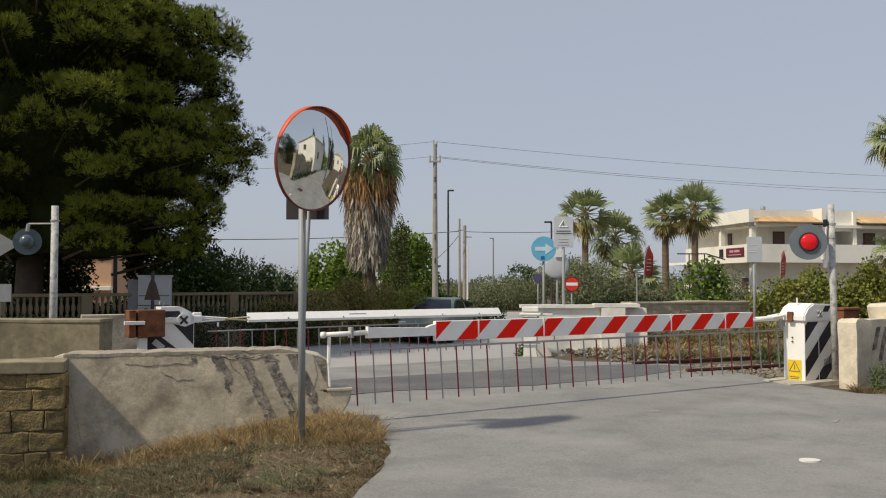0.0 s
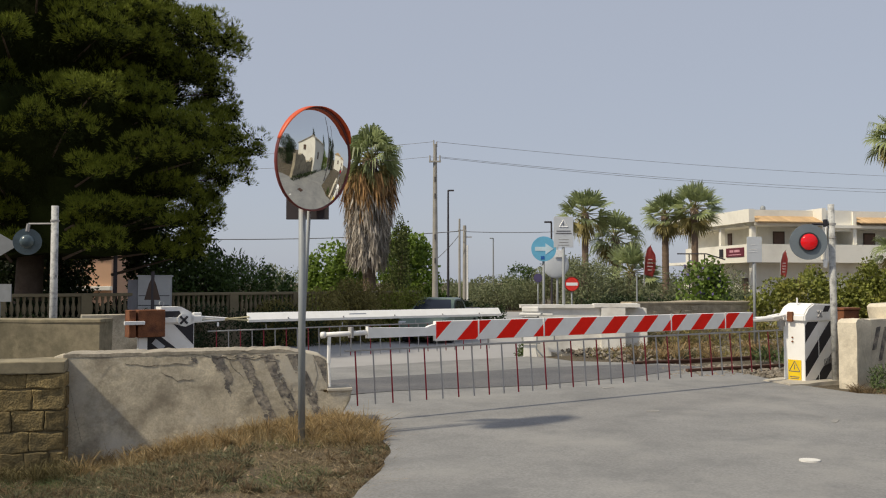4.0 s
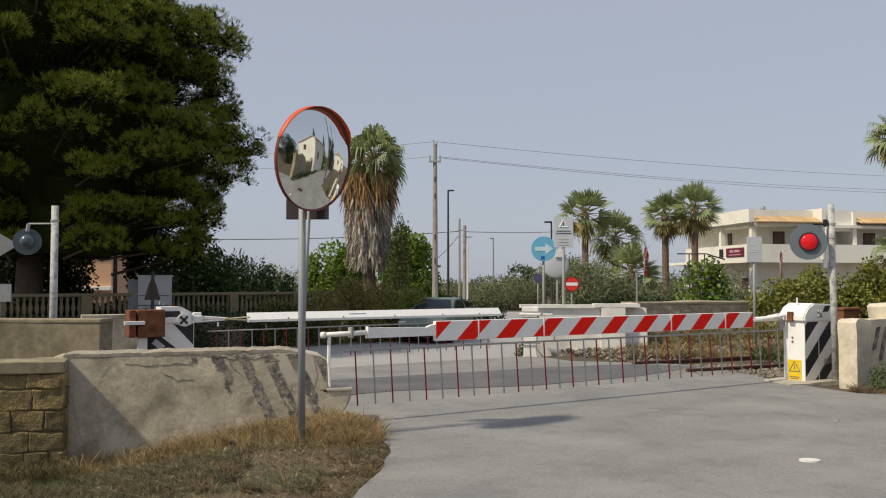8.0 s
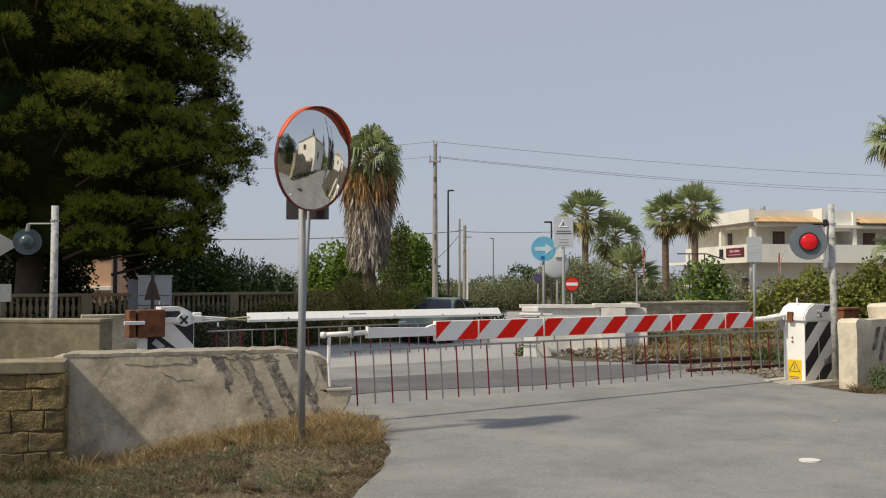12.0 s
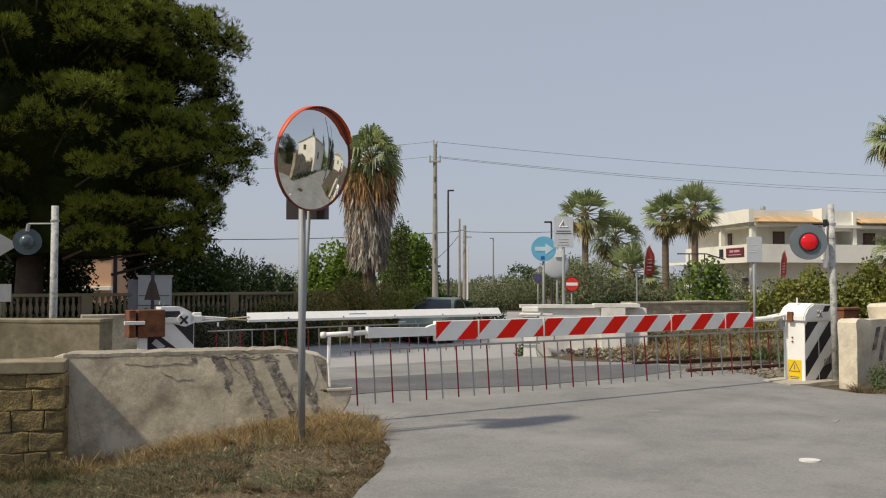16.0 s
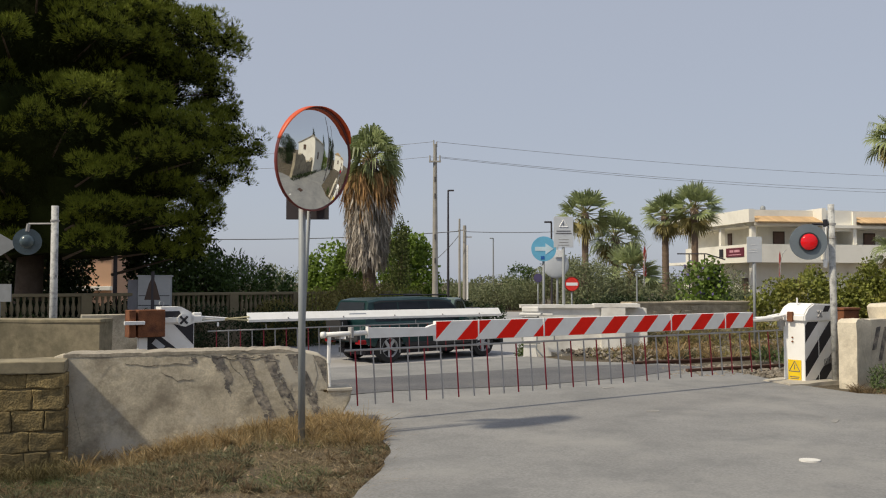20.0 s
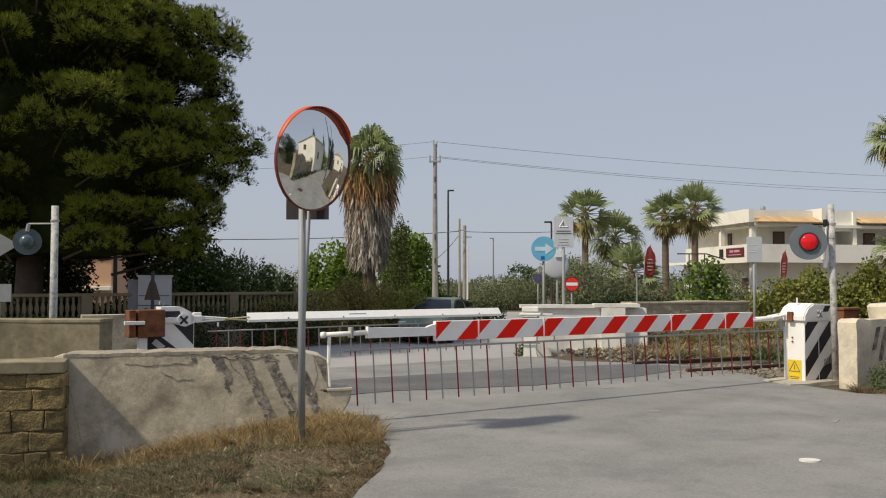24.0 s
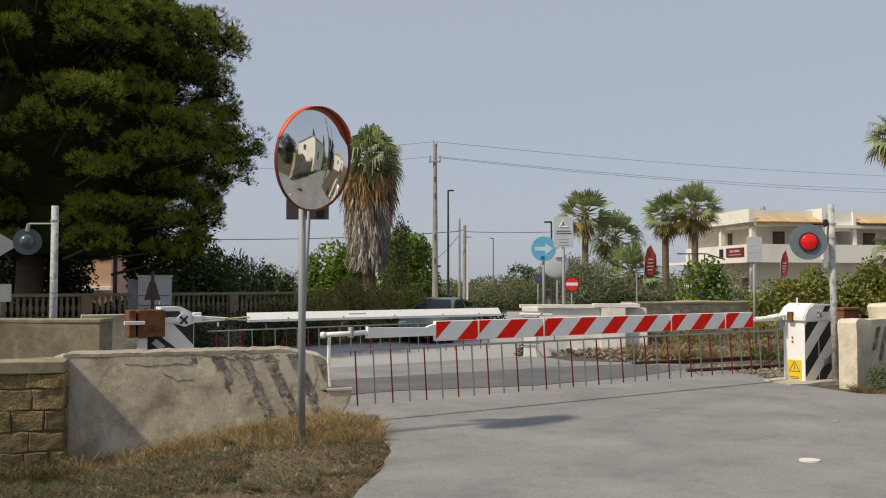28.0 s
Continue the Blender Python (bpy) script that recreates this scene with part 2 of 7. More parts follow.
def leaf_quads(rng, pos, length, width, up=0.3, axis=None):
    """Diamond leaves at the places pos."""
    n = len(pos)
    a = rnd_dirs(rng, n) if axis is None else axis + 0.35 * rnd_dirs(rng, n)
    a[:, 2] += up
    a /= np.linalg.norm(a, axis=1, keepdims=True)
    b = np.cross(a, rnd_dirs(rng, n))
    b /= np.linalg.norm(b, axis=1, keepdims=True) + 1e-6
    ln = length * rng.uniform(0.6, 1.3, (n, 1))
    wd = width * rng.uniform(0.6, 1.3, (n, 1))
    return np.stack([pos, pos + a * ln * 0.5 + b * wd * 0.5, pos + a * ln, pos + a * ln * 0.5 - b * wd * 0.5], axis=1)


def shell_points(rng, blobs, per_m2, inner=0.55):
    """Places in the outer layer of ellipsoids (x, y, z, rx, ry, rz), ragged."""
    out = []
    for x, y, z, rx, ry, rz in blobs:
        area = 4 * math.pi * ((rx * ry) ** 1.6 / 3 + (rx * rz) ** 1.6 / 3 + (ry * rz) ** 1.6 / 3) ** (1 / 1.6)
        n = max(8, int(area * per_m2))
        d = rnd_dirs(rng, n)
        r = inner + (1.05 - inner) * rng.uniform(0, 1, (n, 1)) ** 0.6
        out.append(np.array([x, y, z]) + d * r * np.array([rx, ry, rz]))
    return np.concatenate(out)


def sub_blobs(rng, blobs, n, f=0.35):
    """Smaller clumps over the surface of large ones, for an uneven outline."""
    out = []
    for x, y, z, rx, ry, rz in blobs:
        for d in rnd_dirs(rng, n):
            s = f * rng.uniform(0.6, 1.35)
            out.append((x + d[0] * rx * 0.85, y + d[1] * ry * 0.85, z + d[2] * rz * 0.85, rx * s, ry * s, rz * s))
    return out


def lerp_table(t, x):
    if x <= t[0][0]:
        return t[0][1]
    for (xa, za), (xb, zb) in zip(t, t[1:]):
        if x <= xb:
            return za + (zb - za) * (x - xa) / (xb - xa)
    return t[-1][1]


# ---- the lie of the land ----
U = Vector((0.842, 0.540, 0))
N = Vector((-0.540, 0.842, 0))
TURN = 32.67
NEAR0 = Vector((-0.93, 9.15, 0))


def smooth(a, b, x):
    t = min(1.0, max(0.0, (x - a) / (b - a)))
    return t * t * (3 - 2 * t)


def land(x, y):
    w = (x - NEAR0.x) * N.x + (y - NEAR0.y) * N.y
    z = -0.5 * smooth(4.8, 10.2, w)
    if w < 4:
        z -= 0.36 * smooth(-1.2, -3.8, x) * smooth(4, 1.5, w)
    return z


def sheet(name, poly, material, lift, step, label, category="road"):
    """A ground layer: a polygon on a fine grid that follows the land."""
    bm = new_bm()
    bm.faces.new([bm.verts.new((x, y, 0)) for x, y in poly])
    x0, x1 = min(p[0] for p in poly), max(p[0] for p in poly)
    y0, y1 = min(p[1] for p in poly), max(p[1] for p in poly)
    for k in range(1, int((x1 - x0) / step)):
        bmesh.ops.bisect_plane(bm, geom=bm.verts[:] + bm.edges[:] + bm.faces[:], plane_co=(x0 + k * step, 0, 0), plane_no=(1, 0, 0))
    for k in range(1, int((y1 - y0) / step)):
        bmesh.ops.bisect_plane(bm, geom=bm.verts[:] + bm.edges[:] + bm.faces[:], plane_co=(0, y0 + k * step, 0), plane_no=(0, 1, 0))
    for v in bm.verts:
        v.co.z = land(v.co.x, v.co.y) + lift
    for f in bm.faces:
        if f.normal.z < 0:
            f.normal_flip()
    return solid(name, bm, material, label, category, kind="structure")


def build_ground():
    xs = sorted({*np.arange(-16, 24.1, 0.5).tolist(), *[s * v for s in (-1, 1) for v in (30, 45, 70, 120, 250, 600, 1500, 3000)]})
    ys = sorted({*np.arange(-10, 34.1, 0.5).tolist(), -3000, -600, -100, -40, -20, 40, 60, 90, 150, 300, 700, 1500, 3000})
    vs = [(x, y, land(x, y) + (0.03 * noise.noise((x * 0.9, y * 0.9, 0)) if -16 < x < -1.4 and y < 9 else 0)) for y in ys for x in xs]
    k = len(xs)
    fs = [(j * k + i, j * k + i + 1, (j + 1) * k + i + 1, (j + 1) * k + i) for j in range(len(ys) - 1) for i in range(k - 1)]
    me = bpy.data.meshes.new("ground")
    me.from_pydata(vs, [], fs)
    me.shade_smooth()
    solid("ground", me, DIRT, "dry brown earth with sparse grass", "ground", kind="structure")


build_ground()
VERGE = [(-0.86, 4.0), (-0.76, 5.0), (-0.67, 5.7), (-0.57, 6.3), (-0.485, 6.9), (-0.455, 7.4), (-0.48, 7.8), (-0.6, 8.2), (-0.72, 8.6), (-0.84, 8.9), (-0.95, 9.15), (-1.02, 9.35)]
VERGE = [(x + dx, y) for (xa, ya), (xb, yb) in zip(VERGE, VERGE[1:]) for t in (0, 0.25, 0.5, 0.75) for x, y in ((xa + (xb - xa) * t, ya + (yb - ya) * t),) for dx in (0.03 * noise.noise((0, y * 3.1, 5)) + 0.03 * noise.noise((0, y * 11, 2)),)]
sheet("road", [*VERGE, (-1.02, 9.35), (-2.2, 10.6), (-4.2, 14.2), (-5.0, 15.2), (1.4, 19.0), (1.7, 17.6), (2.4, 16.2), (4.2, 15.6),
               (4.9, 13.9), (5.05, 12.6), (5.5, 11.5), (7.5, 10.7), (45, 28), (45, 21), (14.2, 9.6), (6.2, 6.1), (7.0, 2.0), (6.6, -9), (-0.9, -9)], ASPHALT, 0.03, 0.5,
      "worn grey asphalt road over the level crossing")
sheet("track_infill", [(-1.75, 11.0), (-0.6, 11.75), (1.35, 12.35), (3.05, 13.55), (4.5, 15.1), (3.4, 15.55), (1.7, 14.9), (-1.7, 13.0), (-3.2, 12.1)], ASPHALT_DARK, 0.036, 0.5,
      "dark asphalt strip between the rails", "road")
ROAD_DIR = Vector((0.777, 0.629, 0))
ROAD_N = Vector((-0.629, 0.777, 0))
R0 = Vector((-1.39, 21.15, 0))


def on_road(a, b):
    """A place a metres along the far road and b metres across it from the nearer wheel line."""
    return R0 + ROAD_DIR * a + ROAD_N * b


sheet("far_road", [tuple(on_road(a, b)[:2]) for a, b in ((-60, -1.2), (2, -1.4), (90, -1.4), (90, 5.9), (14, 5.9), (10.5, 12), (9, 20), (3, 20), (0, 5.9), (-60, 5.9))], ASPHALT_FAR, 0.026, 2.0,
      "pale grey through road beyond the crossing")
sheet("side_road", [(1.4, 43.0), (7.2, 44.5), (8.2, 58.0), (2.0, 58.0)], ASPHALT_FAR, 0.03, 2.0, "pale grey side road beyond the junction")


# ---- barriers ----
def fringe_bars(parent, a0, count, pitch, ztop, zbot, lean, phase=0):
    """Red and grey hanging bars on their rail, along local x."""
    for kind, m in (("red", RED_BAR), ("grey", GREY_BAR)):
        bm = new_bm()
        cyl(bm, (0, 0, 0), (lean, -0.03, zbot - ztop), 0.0095, seg=6)
        me = mesh_of(bm, "fringe_bar")
        me.materials.append(m)
        for i in range(count):
            s = a0 + pitch * (i + (0 if kind == "red" else 0.5))
            part("fringe_bar", me, m, parent, "dull red bar" if kind == "red" else "grey bar", m=pose(s, 0, ztop))


def striped_board(parent, a0, a1, zc, hgt, thick, period, red_w, slant):
    bm = new_bm()
    box(bm, (a0 + a1) / 2, 0, zc, a1 - a0, thick, hgt, 0.006)
    board = part("board", bm, WHITE, parent, "white painted aluminium boom board")
    k = 0
    s = a0 - 0.27
    while s < a1:
        lo, hi = zc - hgt / 2 + 0.004, zc + hgt / 2 - 0.004
        pts = []
        quad = [(s, lo), (s + red_w, lo), (s + red_w + slant, hi), (s + slant, hi)]
        for (x, z) in quad:
            pts.append((x, z))
        pts = clip_x(pts, a0 + 0.004, a1 - 0.004)
        if len(pts) > 2:
            bm = new_bm()
            prism(bm, [(x, -thick / 2 - 0.003, z) for x, z in pts], (0, 0.002, 0))
            part("red_stripe", bm, RED, board, "red reflective stripe")
        s += period
        k += 1
    for s in (0.58, 1.55, 3.76, 4.86):
        bm = new_bm()
        box(bm, a0 + s, -thick / 2 - 0.006, zc, 0.018, 0.008, hgt + 0.02, 0.002)
        part("clamp", bm, WHITE, board)
    return board


def clip_x(pts, x0, x1):
    for sgn, lim in ((1, x0), (-1, -x1)):
        out = []
        for i, p in enumerate(pts):
            q = pts[(i + 1) % len(pts)]
            a, b = sgn * p[0] - lim, sgn * q[0] - lim
            if a >= 0:
                out.append(p)
            if (a >= 0) != (b >= 0):
                t = a / (a - b)
                out.append((p[0] + (q[0] - p[0]) * t, p[1] + (q[1] - p[1]) * t))
        pts = out
    return pts


def build_near_barrier():
    b = thing("barrier_boom", pose(NEAR0.x, NEAR0.y, 0, 0, 0, TURN), "lowered red and white level crossing boom with hanging bars", "barrier", "level crossing barriers")
    striped_board(b, 0.99, 6.46, 0.955, 0.222, 0.06, 0.552, 0.255, 0.225)
    bm = new_bm()
    prism(bm, [(0.14, -0.03, 0.905), (1.0, -0.03, 0.905), (1.0, -0.03, 1.035), (0.93, -0.03, 1.02), (0.88, -0.03, 1.0), (0.2, -0.03, 1.015), (0.14, -0.03, 1.03)], (0, 0.06, 0))
    part("boom_arm", bm, WHITE, b, "white tapered boom arm")
    bm = new_bm()
    cyl(bm, (-0.37, 0, 0.955), (0.18, 0, 0.965), 0.026, seg=14)
    cyl(bm, (-0.39, 0, 0.953), (-0.35, 0, 0.955), 0.034, seg=14)
    part("tip_tube", bm, WHITE, b, "white round tip tube", smooth=True)
    bm = new_bm()
    cyl(bm, (-0.30, 0, 0.95), (-0.305, 0, 0.66), 0.02, seg=8)
    cyl(bm, (-0.305, 0, 0.66), (-0.29, 0, 0.42), 0.014, seg=8)
    part("rest_strut", bm, WHITE, b, "white chipped rest strut")
    bm = new_bm()
    cyl(bm, (-0.12, 0, 0.782), (7.35, 0, 0.782), 0.012, seg=8)
    part("fringe_rail", bm, GREY_BAR, b, "grey steel rail")
    for s in (-0.05, 1.73, 2.73, 4.92, 6.04):
        bm = new_bm()
        cyl(bm, (s, 0, 0.782), (s, 0, 0.92), 0.009, seg=6)
        part("hanger", bm, GREY_BAR, b)
    bm = new_bm()
    box(bm, -0.05, 0, 0.97, 0.03, 0.08, 0.11, 0.004)
    part("hanger_bracket", bm, GREY_BAR, b)
    fringe_bars(b, 0.0, 17, 0.427, 0.785, 0.20, 0.018)
    # root of the boom, at the drive
    bm = new_bm()
    cyl(bm, (6.46, 0, 0.955), (7.35, 0, 0.965), 0.035, 0.045, seg=10)
    cyl(bm, (6.9, -0.05, 0.985), (7.4, -0.1, 1.03), 0.02, seg=8)
    cyl(bm, (6.9, 0.05, 0.985), (7.4, 0.1, 1.03), 0.02, seg=8)
    part("root_tube", bm, WHITE, b, "white steel root tubes of the boom", smooth=True)
    bm = new_bm()
    box(bm, 7.15, -0.02, 0.89, 0.18, 0.05, 0.1, 0.01)
    box(bm, 7.12, -0.02, 0.82, 0.06, 0.04, 0.06, 0.008)
    part("bracket", bm, GREY_BAR, b)


def diag_stripes(parent, x0, x1, z0, z1, y, period, w, slope, m=BLACK, first=0.0):
    """Black diagonal stripes on an upright face at y, local x-z."""
    s = first
    while s < x1:
        pts = [(s, z0), (s + w, z0), (s + w + (z1 - z0) / slope, z1), (s + (z1 - z0) / slope, z1)]
        pts = clip_x(pts, x0, x1)
        if len(pts) > 2:
            bm = new_bm()
            prism(bm, [(x, y, z) for x, z in pts], (0, 0.003, 0))
            part("black_stripe", bm, m, parent, "black warning stripe")
        s += period


def build_near_drive():
    d = thing("barrier_drive", pose(5.32, 12.72, 0, 0, 0, TURN), "white barrier drive housing with black diagonal stripes", "barrier machine", "level crossing barriers")
    bm = new_bm()
    box(bm, 0.33, 0.18, 0.46, 0.66, 0.36, 0.92, 0.008)
    body = part("housing", bm, WHITE, d)
    bm = new_bm()
    prism(bm, [(-0.04, -0.03, 0.92), (0.69, -0.03, 0.92), (0.69, -0.03, 1.17), (0.2, -0.03, 1.19), (0.06, -0.03, 1.13), (-0.04, -0.03, 1.02)], (0, 0.44, 0))
    bmesh.ops.bevel(bm, geom=bm.edges[:], offset=0.018, segments=2, affect="EDGES")
    cap = part("cap", bm, WHITE, d, "white moulded cap of the housing")
    bm = new_bm()
    prism(bm, [(0.40, -0.034, 1.06), (0.53, -0.034, 1.06), (0.6, -0.034, 1.15), (0.46, -0.034, 1.15)], (0, 0.006, 0))
    part("black_stripe", bm, BLACK, cap, "black warning stripe")
    diag_stripes(body, 0.012, 0.655, 0.04, 0.915, -0.004, 0.54, 0.26, 0.95, first=-0.85)
    bm = new_bm()
    box(bm, 0.33, -0.006, 0.47, 0.012, 0.006, 0.86)
    part("door_seam", bm, WHITE, body)
    bm = new_bm()
    for i in range(5):
        box(bm, 0.46 + i * 0.035, -0.009, 0.3 + i * 0.01, 0.012, 0.006, 0.1)
    part("vent", bm, GREY_BAR, body, "grey vent slots")
    bm = new_bm()
    for a in (-45, 45):
        box(bm, 0, 0, 0, 0.13, 0.025, 0.028, 0.004, m=pose(0.31, -0.045, 1.03, 0, a, 0))
    part("locking_cross", bm, GREY_BAR, d, "grey crossed locking handle")
    bm = new_bm()
    box(bm, -0.005, 0.17, 0.2, 0.006, 0.22, 0.3)
    plate = part("warning_plate", bm, YELLOW, d, "yellow warning plate with a black triangle")
    for (y0, z0, y1, z1) in ((0.08, 0.18, 0.26, 0.18), (0.08, 0.18, 0.17, 0.33), (0.26, 0.18, 0.17, 0.33), (0.17, 0.21, 0.17, 0.28), (0.09, 0.1, 0.25, 0.1), (0.1, 0.075, 0.24, 0.075)):
        bm = new_bm()
        cyl(bm, (-0.009, y0, z0), (-0.009, y1, z1), 0.006, seg=4)
        part("plate_mark", bm, INK, plate)
    bm = new_bm()
    box(bm, -0.05, 0.2, 0.99, 0.05, 0.09, 0.15, 0.01)
    part("pivot_rust", bm, RUST, d, "rusty pivot block")
    for z in (0.62, 0.68):
        bm = new_bm()
        cyl(bm, (-0.004, 0.2, z), (-0.016, 0.2, z), 0.014, seg=8)
        part("bolt", bm, RUST, d)
    bm = new_bm()
    cyl(bm, (0.12, 0.2, 1.17), (0.12, 0.2, 1.27), 0.012, seg=8)
    part("lifting_eye", bm, WHITE, d)
    bm = new_bm()
    prism(bm, [(-0.5, -0.12, -0.1), (0.7, -0.34, -0.1), (0.98, -0.3, -0.1), (0.98, 0.5, -0.1), (-0.3, 0.5, -0.1)], (0, 0, 0.15))
    roughen(bm, 3, 0.03, 4)
    part("plinth", bm, CONCRETE, d, "broken pale concrete plinth")


def build_far_barrier():
    o = NEAR0 + N * 6.45 - U * 0.0
    f = thing("barrier_boom", pose(o.x, o.y, 0, 0, 0, TURN), "lowered white boom seen from its back, with hanging bars", "barrier", "level crossing barriers")
    bm = new_bm()
    prof = [(0.03, 0.80), (-0.05, 0.80), (-0.055, 0.842), (0.05, 0.965), (0.062, 0.965)]
    prism(bm, [(1.16, y, z) for y, z in prof], (5.5, 0, 0))
    part("board", bm, WHITE, f, "white folded boom board")
    for s in (1.9, 3.0, 4.1, 5.2, 6.1):
        bm = new_bm()
        box(bm, s, -0.045, 0.86, 0.02, 0.02, 0.03, 0.003)
        part("clamp", bm, GREY_BAR, f)
    bm = new_bm()
    box(bm, 3.32, -0.02, 0.905, 0.36, 0.004, 0.022, m=None)
    part("maker_plate", bm, SIGN_GREY, f, "small plate with unreadable lettering", m=pose(0, 0.013, 0))
    bm = new_bm()
    cyl(bm, (0.2, -0.02, 0.925), (0.78, -0.02, 0.875), 0.017, seg=10)
    cyl(bm, (0.2, -0.02, 0.825), (0.78, -0.02, 0.855), 0.014, seg=8)
    cyl(bm, (0.3, 0.03, 0.88), (0.8, 0.02, 0.866), 0.02, seg=8)
    box(bm, 0.62, -0.02, 0.775, 0.03, 0.03, 0.07, 0.006)
    box(bm, 0.22, 0, 0.88, 0.22, 0.16, 0.12, 0.02)
    box(bm, 0.26, 0, 0.965, 0.14, 0.1, 0.05, 0.015)
    part("root_tube", bm, WHITE, f, "white steel root of the boom", smooth=False)
    for dz in (-0.03, 0.03):
        bm = new_bm()
        cyl(bm, (0.76, -0.02, 0.865), (1.18, -0.02, 0.865 + dz), 0.013, seg=8)
        cyl(bm, (0.74, -0.02, 0.865), (0.8, -0.02, 0.865), 0.026, seg=10)
        part("strap", bm, mat("yellowed_strap", (0.62, 0.55, 0.33), 0.7, 0.15, 8, 50, 0.1), f, "yellowed strap rod")
    bm = new_bm()
    cyl(bm, (0.45, 0, 0.66), (6.62, 0, 0.70), 0.013, seg=8)
    part("fringe_rail", bm, GREY_BAR, f, "grey steel rail")
    fringe_bars(f, 0.6, 14, 0.427, 0.68, 0.13, 0.0)
    for s in (1.5, 3.0, 4.6, 6.2):
        bm = new_bm()
        cyl(bm, (s, 0, 0.68), (s, 0, 0.76), 0.009, seg=6)
        part("hanger", bm, GREY_BAR, f)
    # drive with its counterweight
    d = thing("barrier_drive", pose(o.x, o.y, -0.05, 0, 0, TURN), "white striped barrier drive with a rusty iron counterweight", "barrier machine", "level crossing barriers")
    bm = new_bm()
    prism(bm, [(-0.62, -0.08, 0.0), (0.19, -0.08, 0.0), (0.19, -0.08, 0.96), (0.14, -0.08, 1.05), (-0.03, -0.08, 1.14), (-0.36, -0.08, 1.14), (-0.36, -0.08, 0.85), (-0.62, -0.08, 0.68)], (0, 0.34, 0))
    body = part("housing", bm, WHITE, d)
    for pts in ([(-0.35, 0.96), (-0.19, 0.96), (-0.02, 0.98), (-0.06, 1.07), (-0.35, 1.07)],
                [(-0.61, 0.1), (0.05, 0.1), (0.05, 0.28), (-0.12, 0.46), (-0.42, 0.70), (-0.61, 0.66)],
                [(-0.16, 0.86), (0.18, 0.50), (0.18, 0.86), (0.04, 0.80)]):
        bm = new_bm()
        prism(bm, [(x, -0.088, z) for x, z in pts], (0, 0.006, 0))
        part("black_stripe", bm, BLACK, body, "black warning stripe")
    bm = new_bm()
    cyl(bm, (0.0, -0.14, 0.92), (0.0, -0.08, 0.92), 0.105, seg=20)
    part("pivot_hub", bm, WHITE, d, "white round pivot hub")
    bm = new_bm()
    for a in (-45, 45):
        box(bm, 0, 0, 0, 0.17, 0.02, 0.035, 0.004, m=pose(0.0, -0.15, 0.92, 0, a, 0))
    part("locking_cross", bm, BLACK, d)
    bm = new_bm()
    box(bm, -0.2, -0.1, 0.92, 0.4, 0.04, 0.09, 0.01)
    part("counter_arm", bm, WHITE, d)
    for x, w in ((-0.585, 0.43), (-0.885, 0.11)):
        bm = new_bm()
        box(bm, x, -0.24, 0.885, w, 0.3, 0.44, 0.012)
        part("counterweight", bm, RUST, d, "rusty orange-brown iron counterweight")
    bm = new_bm()
    box(bm, -0.86, -0.41, 0.9, 0.32, 0.05, 0.06, 0.008)
    part("weight_bar", bm, WHITE, d)
    bm = new_bm()
    box(bm, -0.70, -0.25, 0.33, 0.14, 0.12, 0.66, 0.008)
    part("stand_post", bm, WHITE, d, "white steel stand post")
    bm = new_bm()
    bmesh.ops.create_cone(bm, cap_ends=False, segments=12, radius1=0.04, radius2=0.04, depth=0.02, matrix=pose(-0.36, -0.1, 1.2, 90, 0, 0))
    part("lifting_eye", bm, WHITE, d)
    bm = new_bm()
    box(bm, 0, 0, 0, 0.2, 0.006, 0.1, m=pose(-0.4, -0.094, 0.52, 0, 40, 0))
    part("maker_plate", bm, SIGN_GREY, d)


build_near_barrier()
build_near_drive()
build_far_barrier()


